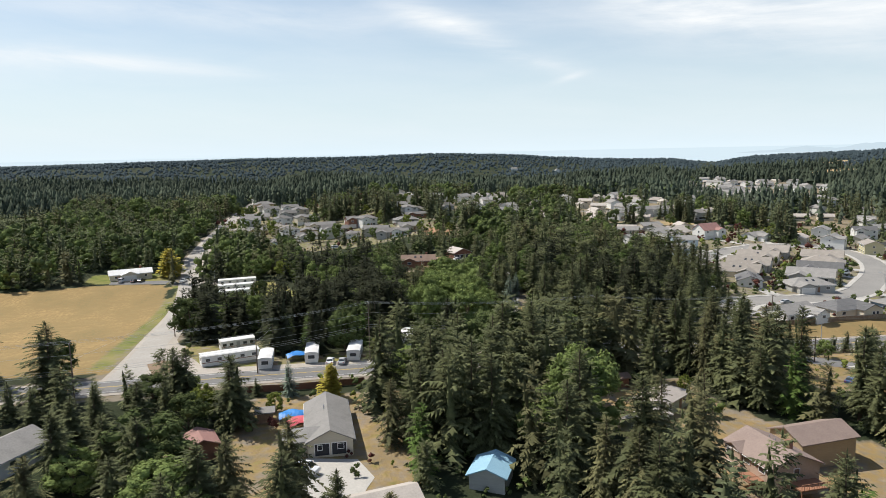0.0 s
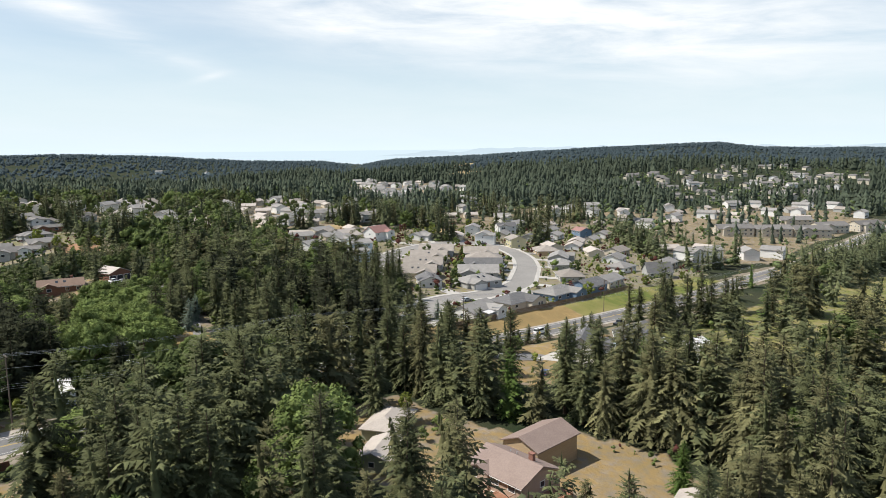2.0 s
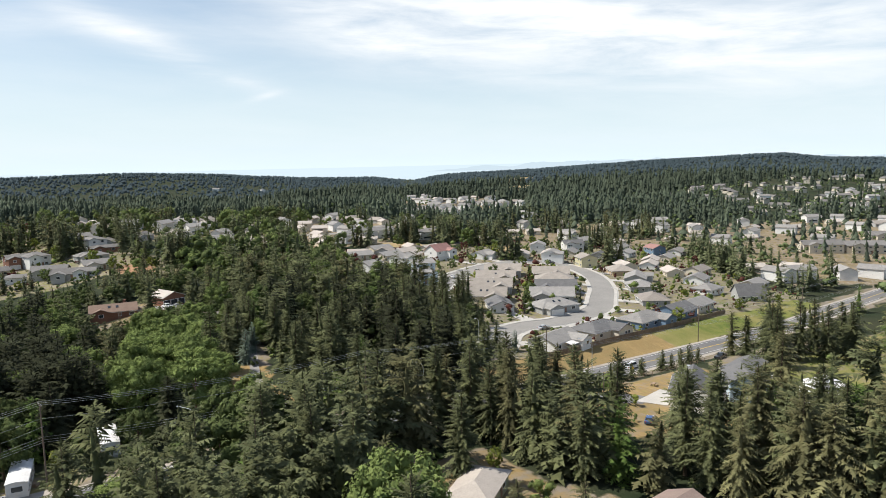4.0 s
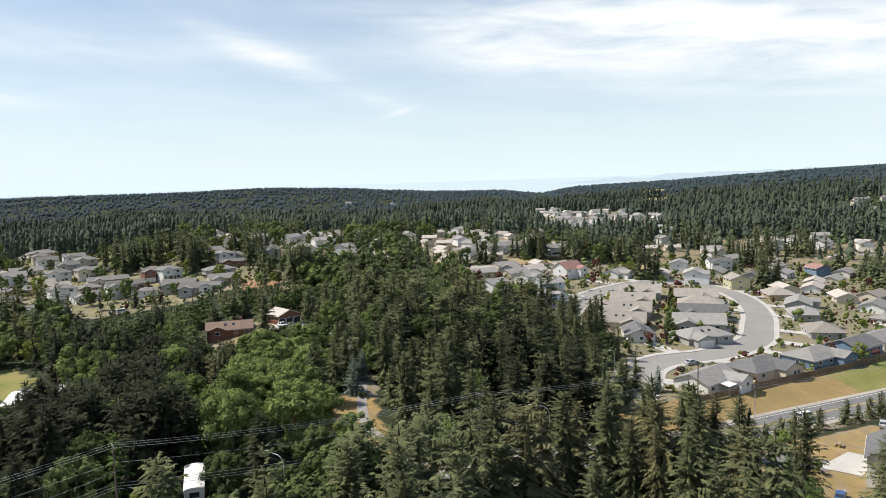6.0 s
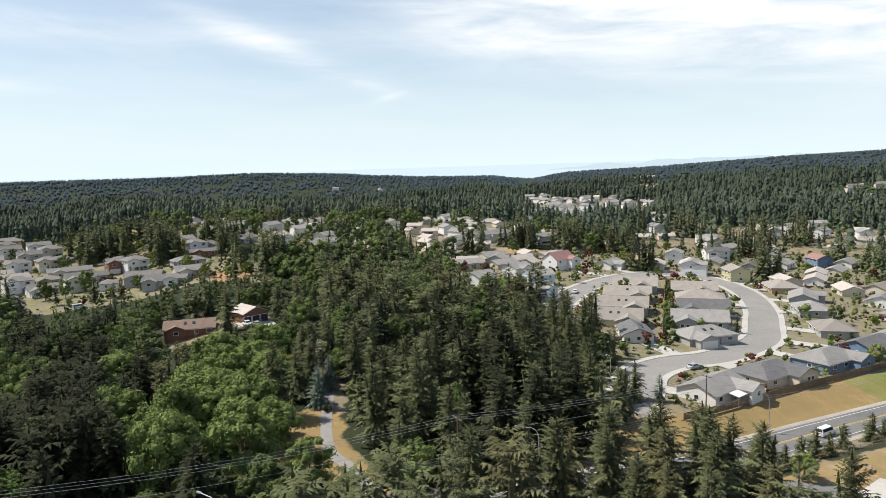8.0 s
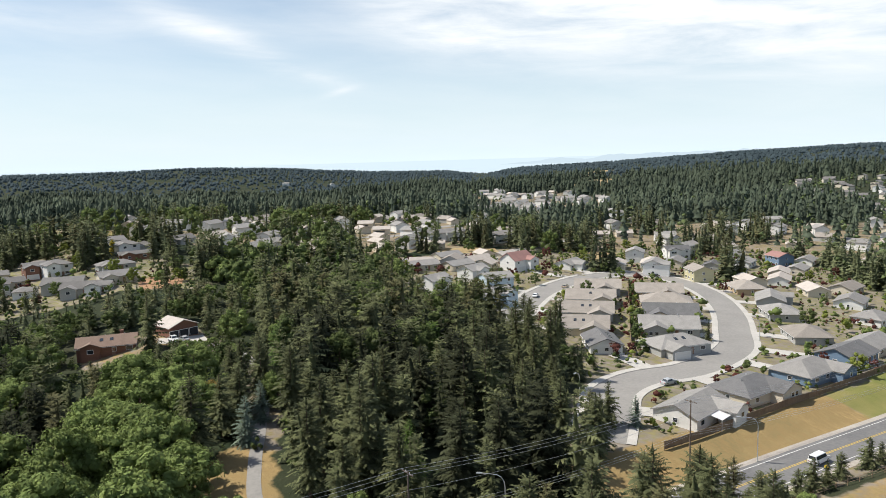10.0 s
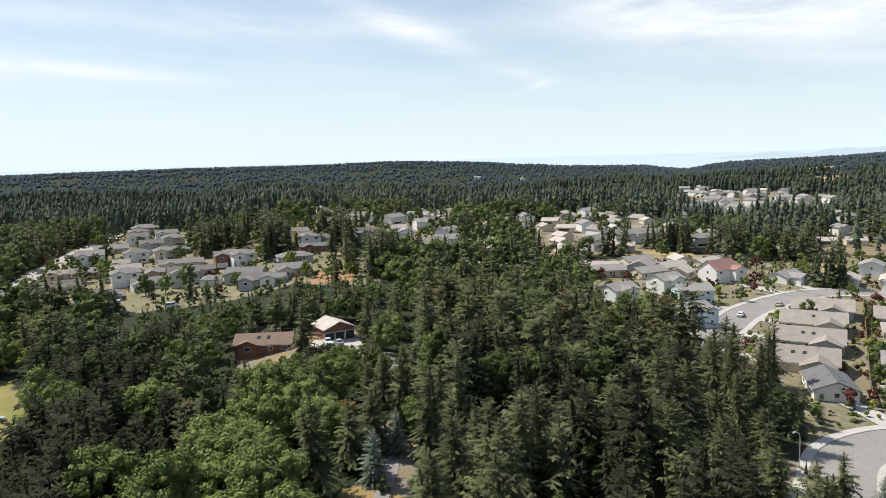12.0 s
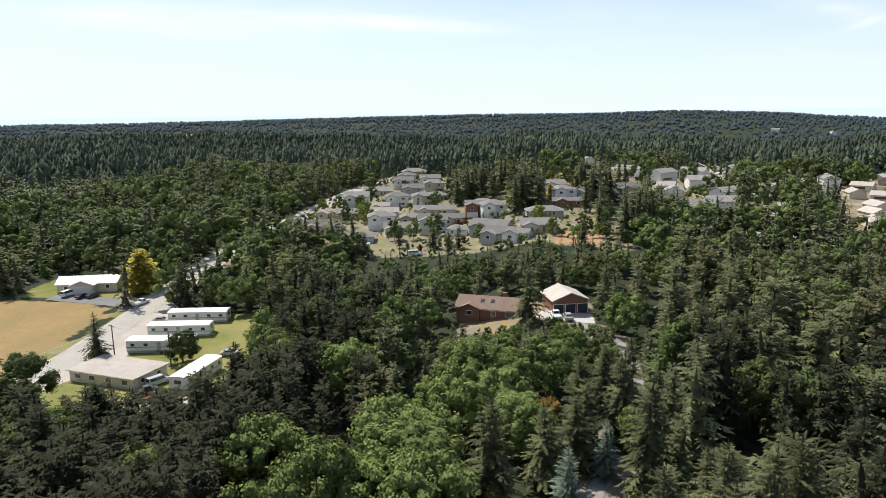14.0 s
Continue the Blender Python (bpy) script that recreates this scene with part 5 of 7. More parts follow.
def garden_shrubs():
    rng = np.random.RandomState(21)
    sets = {"leaf_dark": [], "leaf": [], "leaf_lime": [], "leaf_red": []}
    for poly, n in ((ESTATE, 1600), (WEST_ESTATE, 700), (TAN_YARD, 30), (PARK, 24), (GREY_YARD, 26), (EAST_LOTS, 50)):
        q = np.array(poly)
        x, y = rng.uniform(q[:, 0].min(), q[:, 0].max(), n * 2), rng.uniform(q[:, 1].min(), q[:, 1].max(), n * 2)
        ok = inside(x, y, poly) & (seg_distance(x, y, STREET_EAST) > 7.6) & (seg_distance(x, y, STREET_NORTH) > 7.6) & (seg_distance(x, y, HWY) > 19)
        for a, b, r in HOUSES:
            ok &= (x - a) ** 2 + (y - b) ** 2 > (r * 0.72) ** 2
        x, y = x[ok][:n], y[ok][:n]
        z = land(x, y)
        for i in range(len(x)):
            sets[("leaf_dark", "leaf_dark", "leaf", "leaf", "leaf_lime", "leaf_red")[rng.randint(6)]].append((x[i], y[i], z[i] - 0.1, rng.uniform(0.7, 2.8) * (1.9 if rng.random_sample() < 0.12 else 1), rng.uniform(0, 6.28), rng.uniform(0.8, 1.5)))
    arrays = [broad_arrays(300 + i, 3, 10, 0.1, wide=0.32, low=0.0, core=0.75, lump=1.9, ring=5)[:2] for i in range(5)]
    for mat, places in sets.items():
        woods("garden_shrubs", {"leaf_dark": "dark green shrubs in the gardens", "leaf": "green shrubs in the gardens", "leaf_lime": "yellow-green shrubs in the gardens", "leaf_red": "dark red shrubs in the gardens"}[mat], arrays, mat, places)


TOWN_SHARE = [0.33, 0.30, 0.05, 0.04, 0.28]

# conifers among the western houses
CLUMPS = [(46, 518, 12, 15), (37, 538, 8, 8), (73, 476, 7, 10), (73, 456, 6, 7), (105, 505, 8, 10), (108, 480, 7, 8), (70, 520, 14, 14), (112, 402, 8, 12), (238, 434, 9, 8), (284, 446, 14, 18), (308, 436, 14, 18), (322, 412, 12, 16), (200, 474, 14, 9), (172, 480, 16, 10), (330, 306, 8, 9), (345, 330, 8, 8), (285, 345, 9, 8), (400, 380, 26, 30), (440, 470, 30, 34), (470, 400, 26, 24)]
HEROES_WEST = [(42, 506, 18), (50, 510, 17), (46, 524, 19), (56, 500, 16), (38, 496, 15), (70, 462, 17), (75, 470, 18), (72, 484, 19), (78, 492, 16), (68, 446, 15), (103, 478, 16), (106, 492, 18), (101, 510, 17), (98, 450, 14), (104, 438, 15), (24, 406, 9), (38, 400, 10), (48, 396, 9), (12, 398, 9), (-6, 404, 10), (-22, 416, 12), (100, 410, 13), (108, 396, 14), (92, 384, 10)]

# single trees that stand out: kind, x, y, height
HEROES = [("fir2", -48, 159, 17), ("fir0", -52, 147, 8), ("fir2", -47, 144, 8), ("fir4", -35, 141, 8), ("fir1", -36, 117, 13), ("fir5", -25, 104, 11), ("fir2", -13, 103, 13), ("dark0", -22, 118, 12), ("dark1", -26, 147, 8),
          ("fir5", -10, 136, 15), ("lime0", -16, 142, 7), ("lime0", -2, 143, 4.5), ("silver", 1, 152, 8), ("gold0", 10, 149, 8), ("fir4", -6, 153, 4), ("olive2", 0, 105, 15), ("olive1", 19, 124, 13)]
HEROES += [("fir2", 20, 142, 21), ("fir0", 28, 130, 20), ("fir4", 42, 134, 22), ("fir5", 52, 138, 21), ("fir2", 49, 107, 23), ("fir0", 44, 101, 20), ("fir1", 51, 90, 24), ("fir4", 48, 80, 20), ("olive0", 63, 105, 19), ("fir2", 36, 116, 20),
           ("fir3", 81, 138, 17), ("olive3", 83, 86, 8), ("cedar1", 105, 82, 10), ("fir3", 118, 118, 21), ("olive1", 128, 110, 22), ("olive2", 120, 98, 23), ("olive3", 127, 88, 25), ("olive0", 121, 76, 26), ("fir5", 131, 70, 27)]
HEROES += [("olive2", 116, 64, 25), ("olive1", 138, 80, 25), ("fir0", 146, 92, 24), ("fir1", 140, 104, 22), ("fir3", 100, 127, 15), ("cedar0", 95, 195, 13), ("fir3", 162, 248, 17), ("fir1", 150, 240, 17), ("fir3", 139, 238, 18), ("fir0", 168, 258, 16), ("fir3", 80, 201, 17), ("fir1", 85, 208, 18), ("fir5", 87, 196, 18), ("fir0", 91, 205, 19), ("fir1", 82, 192, 13), ("fir3", 89, 187, 16), ("fir4", 93, 215, 18), ("leaf0", 81, 184, 8), ("olive1", 86, 181, 10), ("fir3", 97, 212, 19), ("fir4", 74, 232, 13), ("fir1", 80, 246, 14), ("fir5", 86, 245, 15), ("fir0", 89, 256, 14), ("fir1", 85, 257, 12), ("fir3", 88, 231, 17), ("leaf2", 71, 240, 11), ("fir2", 79, 237, 12), ("fir0", 128, 196, 15), ("fir5", 133, 203, 15), ("fir1", 138, 210, 14), ("fir2", 127, 206, 16), ("fir4", 134, 192, 12), ("fir5", 122, 200, 16), ("fir3", 132, 214, 16), ("olive2", 140, 201, 9),
           ("silver", 77, 226, 10), ("silver", 83, 236, 9), ("autumn0", 75, 245, 7), ("silver", 150, 198, 7), ("leaf1", 144, 157, 5), ("gold1", -50, 349, 14), ("fir4", -28, 290, 13), ("shade1", -22, 247, 16), ("shade0", -27, 236, 14), ("dark2", -8, 292, 8)]
HEROES += [("dark1", -25, 262, 12), ("shade2", -9, 251, 8), ("shade1", 10, 232, 17), ("shade0", 20, 214, 17), ("shade2", 27, 205, 16), ("shade1", 13, 208, 16), ("limebush", 24, 185, 3.5), ("lime0", 2, 330, 9), ("leaf0", 40, 211, 12), ("leaf1", 57, 232, 12), ("leaf2", 62, 208, 11), ("leaf0", 64, 190, 10), ("dark0", 58, 180, 9), ("leaf1", 50, 222, 11),
           ("fir2", 72.5, 302, 15), ("fir5", 113, 206, 14), ("fir0", 131, 190, 13), ("fir4", 145, 201, 10), ("fir1", 100, 158, 20), ("fir2", 108, 156, 21), ("fir5", 114, 152, 20), ("olive1", 120, 158, 17), ("fir3", 92, 160, 19), ("lime0", 90, 140, 4), ("greenbush", 88, 126, 4)]
HEROES += [("fir2", 96, 154, 19), ("olive3", 104, 151, 19), ("olive2", 111, 160, 18), ("fir0", 117, 156, 19), ("olive0", 124, 156, 16), ("fir5", 121, 148, 18), ("fir4", 109, 146, 20), ("olive3", 110, 138, 18), ("cedar1", 118, 136, 13), ("fir2", 133, 158, 11),
           ("fir0", 131, 128, 17), ("fir3", 138, 124, 18), ("olive2", 86, 158, 17), ("dark1", 44, 173.5, 7), ("dark2", 36, 173, 6), ("dark0", 52, 174, 8), ("shade1", 46, 189, 13), ("dark2", 39, 186, 8), ("dark0", 29, 184, 6), ("dark1", 56, 188, 9), ("dark2", 49, 182, 5),
           ("shade1", 136, 230, 20), ("fir0", 128, 225, 21), ("fir3", 130, 219, 20), ("shade2", 124, 214, 20), ("fir2", 118, 206, 19)]
HEROES += [("fir0", 205, 146, 17), ("fir2", 212, 151, 18), ("fir5", 219, 146, 19), ("fir0", 226, 141, 18), ("fir4", 233, 137, 18), ("fir2", 222, 154, 17), ("fir5", 240, 143, 17), ("fir1", 199, 152, 15), ("fir0", 232, 148, 18)]
SPIRES = [("fir1", 150, 225, 20), ("fir3", 156, 230, 20), ("fir3", 144, 226, 21), ("fir1", 140, 219, 17), ("fir3", 148, 236, 20)]


def heroes():
    for key, x, y, h in HEROES:
        tree(key + ("f" if key[:3] in ("fir", "oli", "sha") and y < 262 and h > 10 else ""), x, y, h, None, "", 1.5 if (x < 20 and y < 165 and key[:3] in ("fir", "dar")) or key == "gold1" else 1.15)
    for key, x, y, h in SPIRES:
        tree(key + "f", x, y, h, None, "", 0.85)
    for k, (x, y, h) in enumerate(HEROES_WEST):
        tree("fir%d" % (k % 6), x, y, h, None, "", 1.25)
    for k in range(12):
        tree("fir2" if k % 3 else "fir0", 140 + 4.6 * k + (5 if k > 6 else 0), 164.6 + 0.07 * k, 5.6 + 1.1 * math.sin(k * 2.1), None, "row of young firs", 1.45)
    tree("bush", 11, 113, 2.2), tree("bush", 106, 75, 4.0), tree("bush", -24, 191, 3.0), tree("bush", 78, 223, 2.4)


# ---------------------------------------------------------------- houses
WINDOW, SMALL_MESH = {}, {}


def window_meshes(w, h):
    key = (round(w, 1), round(h, 1))
    if key not in WINDOW:
        f, p = Shape(), Shape()
        t = 0.1
        for yy in (-0.09, 0.03):
            f.v += [(-w / 2, yy, 0), (w / 2, yy, 0), (w / 2, yy, h), (-w / 2, yy, h), (-w / 2 + t, yy, t), (w / 2 - t, yy, t), (w / 2 - t, yy, h - t), (-w / 2 + t, yy, h - t)]
        for k in range(4):
            j = (k + 1) % 4
            f.f += [(k, j, 4 + j, 4 + k), (8 + k, 12 + k, 12 + j, 8 + j), (k, 8 + k, 8 + j, j), (4 + k, 4 + j, 12 + j, 12 + k)]
        p.box(-w / 2 + t, -0.05, t, w / 2 - t, 0.02, h - t)
        WINDOW[key] = (f.mesh("window", "trim"), p.mesh("pane", "glass"))
    return WINDOW[key]


def window(parent, x, y, z, face, w=1.5, h=1.2):
    """face: the way it looks, degrees; 0 is -y."""
    f, p = window_meshes(w, h)
    ob = part("window", f, None, parent, at=pose(x, y, z, 0, 0, face))
    part("pane", p, None, ob)
    return ob


def gable(s, x0, x1, y0, y1, z, rise, over=0.5, thick=0.2):
    """A gable roof with its ridge along x, as two slabs."""
    ym, k = (y0 + y1) / 2, rise / ((y1 - y0) / 2)
    a, b = x0 - over, x1 + over
    for sgn, ye in ((-1, y0 - over), (1, y1 + over)):
        zr, ze = z + rise, z - over * k
        q = [(a, ye, ze), (b, ye, ze), (b, ym, zr), (a, ym, zr)]
        lo = q + [(p[0], p[1], p[2] + thick) for p in q]
        s.add(lo, [(0, 1, 2, 3), (7, 6, 5, 4), (0, 4, 5, 1), (1, 5, 6, 2), (2, 6, 7, 3), (3, 7, 4, 0)])
    return s


def hip(s, x0, x1, y0, y1, z, rise, over=0.5, thick=0.18):
    a, b, c, d = x0 - over, x1 + over, y0 - over, y1 + over
    half = (d - c) / 2
    run = min(half, (b - a) / 2 - 0.3)
    ze = z - over * rise / half
    m = (c + d) / 2
    s.add([(a, c, ze), (b, c, ze), (b, d, ze), (a, d, ze), (a, c, ze + thick), (b, c, ze + thick), (b, d, ze + thick), (a, d, ze + thick), (a + run, m, z + rise + thick), (b - run, m, z + rise + thick)],
          [(3, 2, 1, 0), (0, 1, 5, 4), (1, 2, 6, 5), (2, 3, 7, 6), (3, 0, 4, 7), (4, 5, 9, 8), (6, 7, 8, 9), (5, 6, 9), (7, 4, 8)])
    return s


def gable_wall(s, x, y0, y1, z, rise, t=0.16, sgn=1):
    m = (y0 + y1) / 2
    return s.add([(x, y0, z), (x, y1, z), (x, m, z + rise), (x + t * sgn, y0, z), (x + t * sgn, y1, z), (x + t * sgn, m, z + rise)], [(0, 1, 2), (5, 4, 3), (0, 3, 4, 1), (1, 4, 5, 2), (2, 5, 3, 0)])


def vents(root, w, z, n, seed):
    rng = random.Random(seed)
    for i in range(n):
        s = Shape().tube([(0, 0, 0), (0, 0, 0.7)], [0.09, 0.09], 6)
        part("roof_vent", s, "steel", root, at=pose(rng.uniform(-w * 0.35, w * 0.35), rng.choice((-1, 1)) * 0.7, z - 0.35))


def house(x, y, rot, w, d, h=2.7, roof="gable", wall="white", top="roof_grey", label="", wing=None, garage=None, rise=None, storeys=1, door=True, chimney=False, detail=2, group="", z=None, name="house", windows=3, end_garage=0, skylights=0):
    """A house with its ridge along local x; wing: (offset, width, depth) of a gabled wing towards local -y; garage: offset of the doors on the front."""
    root = thing(name, x, y, rot, label, "house", group, z)
    HOUSES.append((x, y, max(w, d) * 0.62 + 2))
    hh = h * storeys
    rise = rise or d * 0.2
    s = Shape().box(-w / 2, -d / 2, -1.2, w / 2, d / 2, hh)
    if roof == "gable":
        gable_wall(s, -w / 2, -d / 2, d / 2, hh, rise, sgn=1)
        gable_wall(s, w / 2, -d / 2, d / 2, hh, rise, sgn=-1)
    front = -d / 2
    if wing:
        o, ww, wd = wing
        s.box(o - ww / 2, -d / 2 - wd, -1.2, o + ww / 2, -d / 2, hh)
        wr = ww * 0.2
        s.add([(o - ww / 2, -d / 2 - wd, hh), (o + ww / 2, -d / 2 - wd, hh), (o, -d / 2 - wd, hh + wr), (o - ww / 2, -d / 2 - wd + 0.16, hh), (o + ww / 2, -d / 2 - wd + 0.16, hh), (o, -d / 2 - wd + 0.16, hh + wr)],
              [(0, 1, 2), (5, 4, 3), (0, 3, 4, 1), (1, 4, 5, 2), (2, 5, 3, 0)])
    part("wall", s, wall, root)
    r = Shape()
    (gable if roof == "gable" else hip)(r, -w / 2, w / 2, -d / 2, d / 2, hh + 0.01, rise)
    roof_ob = part("roof", r, top, root)
    if wing:
        o, ww, wd = wing
        g = gable(Shape(), 0, wd + d * 0.42, -ww / 2, ww / 2, hh + 0.03, ww * 0.2, over=0.45)
        part("roof", g, top, root, at=pose(o, -d / 2 - wd, 0, 0, 0, 90))
    if garage is not None:
        gx, gw = garage
        gy = -d / 2 - (wing[2] if wing and abs(gx - wing[0]) < wing[1] / 2 else 0)
        g = Shape().box(gx - gw / 2, gy - 0.06, 0.02, gx + gw / 2, gy + 0.02, 2.2)
        part("garage_door", g, "garage", root)
        part("trim", Shape().box(gx - gw / 2 - 0.14, gy - 0.08, 0, gx - gw / 2, gy + 0.02, 2.34).box(gx + gw / 2, gy - 0.08, 0, gx + gw / 2 + 0.14, gy + 0.02, 2.34).box(gx - gw / 2, gy - 0.08, 2.2, gx + gw / 2, gy + 0.02, 2.34), "trim", root)
    if detail >= 1:
        rng = random.Random(int(x * 7 + y * 13))
        for st in range(storeys):
            zz = st * h + 0.95
            for face, length, off in ((0, w, d / 2), (180, w, d / 2), (90, d, w / 2), (-90, d, w / 2)):
                n = windows if length == w and length > 7 else max(1, windows - 2)
                for k in range(n):
                    u = (k + 0.5) / n * length - length / 2 + rng.uniform(-0.3, 0.3)
                    if face == 0:
                        if wing and abs(u - wing[0]) < wing[1] / 2 + 0.9:
                            if st == 0 and garage and abs(garage[0] - wing[0]) < 1:
                                continue
                            window(root, u if abs(u - wing[0]) < wing[1] / 2 - 0.9 else wing[0], -d / 2 - wing[2], zz, 0, rng.choice((1.2, 1.6)), 1.2)
                            continue
                        if st == 0 and garage and abs(u - garage[0]) < garage[1] / 2 + 0.9:
                            continue
                        window(root, u, -off, zz, 0, rng.choice((1.2, 1.6, 1.8)), 1.2)
                    elif face == 180:
                        window(root, u, off, zz, 180, rng.choice((1.2, 1.6, 1.8)), 1.2)
                    else:
                        window(root, off if face == 90 else -off, u, zz, face, rng.choice((0.9, 1.2)), 1.1)
        if door:
            part("door", Shape().box(-0.48, -0.07, 0, 0.48, 0.02, 2.05), "door", root, at=pose(w * 0.12 if not garage or abs(garage[0] - w * 0.12) > garage[1] / 2 + 0.6 else -w * 0.3, -d / 2, 0.02))
        if detail >= 2:
            vents(root, w, hh + rise, 2, int(x))
            # gutters along the eaves
            k = rise / (d / 2)
            for sgn in (-1, 1):
                part("gutter", Shape().box(-w / 2 - 0.5, sgn * (d / 2 + 0.5) - 0.06, hh - 0.5 * k - 0.02, w / 2 + 0.5, sgn * (d / 2 + 0.5) + 0.06, hh - 0.5 * k + 0.1), "trim", root)
    for k in range(end_garage):          # dark panels on the end wall, the bays' inner shade put into their colour
        o = (k - (end_garage - 1) / 2) * 3.0
        part("bay_shade_panel", Shape().box(w / 2 - 0.02, o - 1.25, 0.02, w / 2 + 0.05, o + 1.25, 2.15), "bay_shade", root)
        part("trim", Shape().box(w / 2, o - 1.38, 0, w / 2 + 0.07, o - 1.25, 2.28).box(w / 2, o + 1.25, 0, w / 2 + 0.07, o + 1.38, 2.28).box(w / 2, o - 1.25, 2.15, w / 2 + 0.07, o + 1.25, 2.28), "trim", root)
    for k in range(skylights):
        o, t_ = (k - (skylights - 1) / 2) * 2.6, math.atan2(rise, d / 2)
        part("skylight", Shape().box(-0.45, -0.6, 0.0, 0.45, 0.6, 0.12), "glass", root, at=pose(o, -d * 0.22, hh + rise * 0.56 + 0.2, math.degrees(t_)))
    if chimney:
        part("chimney", Shape().box(-0.45, -0.35, 0, 0.45, 0.35, rise + 1.2).box(-0.52, -0.42, rise + 1.2, 0.52, 0.42, rise + 1.32), "brick", root, at=pose(w * 0.25, d * 0.12, hh - 0.3))
    return root


def trailer(x, y, rot, length=15.5, width=4.3, wall="white", label="long white mobile home with a flat pale roof", z=None):
    root = thing("mobile_home", x, y, rot, label, "mobile home", "mobile homes", z)
    HOUSES.append((x, y, length * 0.5))
    part("body", Shape().box(-length / 2, -width / 2, 0.55, length / 2, width / 2, 3.05), wall, root)
    part("skirt", Shape().box(-length / 2 + 0.1, -width / 2 + 0.1, -0.8, length / 2 - 0.1, width / 2 - 0.1, 0.55), "grey", root)
    r = Shape()
    n = 6
    for k in range(n + 1):
        u = k / n
        yy, zz = -width / 2 - 0.12 + (width + 0.24) * u, 3.05 + 0.28 * math.sin(math.pi * u)
        r.v += [(-length / 2 - 0.15, yy, zz), (length / 2 + 0.15, yy, zz)]
    for k in range(n):
        r.f.append((2 * k, 2 * k + 1, 2 * k + 3, 2 * k + 2))
    r.f += [tuple(2 * k for k in range(n + 1)), tuple(2 * k + 1 for k in reversed(range(n + 1))), (0, 2 * n, 2 * n + 1, 1)]
    part("roof", r, "roof_white", root)
    part("trim", Shape().box(-length / 2 - 0.03, -width / 2 - 0.04, 1.35, length / 2 + 0.03, -width / 2, 1.5).box(-length / 2 - 0.03, width / 2, 1.35, length / 2 + 0.03, width / 2 + 0.04, 1.5), "brown", root, "thin brown painted stripe")
    for k in range(5):
        u = -length / 2 + length * (k + 0.5) / 5
        if k == 2:
            part("door", Shape().box(u - 0.45, -width / 2 - 0.06, 0.65, u + 0.45, -width / 2, 2.6), "grey", root)
            part("step", Shape().box(u - 0.6, -width / 2 - 1.1, -0.3, u + 0.6, -width / 2, 0.3).box(u - 0.6, -width / 2 - 0.6, 0.3, u + 0.6, -width / 2, 0.6), "wood", root)
        else:
            window(root, u, -width / 2, 1.55, 0, 1.2, 0.95)
        window(root, u, width / 2, 1.55, 180, 1.2, 0.95)
    for sgn, face in ((1, 90), (-1, -90)):
        window(root, sgn * length / 2, 0, 1.45, face, 1.8, 1.1)
    return root


# ---------------------------------------------------------------- vehicles
def car_body(kind):
    """Profiles along x (length) swept across y, the cabin narrower."""
    s, g = Shape(), Shape()
    if kind == "van":
        lower = [(-2.55, 0.35), (-2.55, 1.05), (-2.5, 1.15), (1.55, 1.15), (2.45, 0.95), (2.55, 0.7), (2.5, 0.35)]
        cabin = [(-2.5, 1.15), (-2.42, 1.95), (0.95, 1.98), (1.55, 1.15)]
    elif kind == "pickup":
        lower = [(-2.7, 0.45), (-2.7, 1.05), (1.2, 1.1), (2.5, 1.02), (2.65, 0.8), (2.6, 0.45)]
        cabin = [(-0.55, 1.1), (-0.4, 1.75), (0.75, 1.78), (1.3, 1.1)]
    else:
        lower = [(-2.25, 0.3), (-2.28, 0.8), (-2.1, 0.92), (1.0, 0.93), (2.1, 0.78), (2.25, 0.6), (2.2, 0.3)]
        cabin = [(-1.75, 0.92), (-1.15, 1.42), (0.25, 1.45), (1.05, 0.93)]
    for prof, half, top in ((lower, 0.9, 0.86), (cabin, 0.82, 0.66)):
        n = len(prof)
        zs = [p[1] for p in prof]
        z0, z1 = min(zs), max(zs)
        for sgn in (-1, 1):
            for px, pz in prof:
                k = (pz - z0) / (z1 - z0)
                s.v.append((px, sgn * (half + (top - half) * k), pz))
        b = len(s.v) - 2 * n
        s.f += [tuple(b + i for i in range(n)), tuple(b + n + i for i in reversed(range(n)))]
        s.f += [(b + i, b + n + i, b + n + (i + 1) % n, b + (i + 1) % n) for i in range(n)]
    # glass set just proud of the cabin
    (ax, az), (bx, bz), (cx, cz), (dx, dz) = cabin
    k = 0.82
    for sgn in (-1, 1):
        y0, y1 = sgn * 0.825, sgn * 0.69
        q = [(ax + 0.35, y0, az + 0.06), (dx - 0.3, y0, dz + 0.06), (cx - 0.05, y1, cz - 0.12), (bx + 0.15, y1, bz - 0.12)]
        g.add(q + [(p[0], p[1] + sgn * 0.015, p[2]) for p in q], [(0, 1, 2, 3), (7, 6, 5, 4), (0, 4, 5, 1), (2, 6, 7, 3)])
    for (px, pz), (qx, qz), o in (((dx, dz), (cx, cz), 0.025), ((ax, az), (bx, bz), -0.025)):
        q = [(px + (qx - px) * 0.12 + o, -0.72, pz + (qz - pz) * 0.12), (px + (qx - px) * 0.12 + o, 0.72, pz + (qz - pz) * 0.12), (px + (qx - px) * 0.88 + o, 0.62, pz + (qz - pz) * 0.88), (px + (qx - px) * 0.88 + o, -0.62, pz + (qz - pz) * 0.88)]
        g.add(q + [(p[0] - o, p[1], p[2]) for p in q], [(0, 1, 2, 3), (7, 6, 5, 4), (0, 4, 5, 1), (1, 5, 6, 2), (2, 6, 7, 3), (3, 7, 4, 0)])
    return s, g


CAR = {}


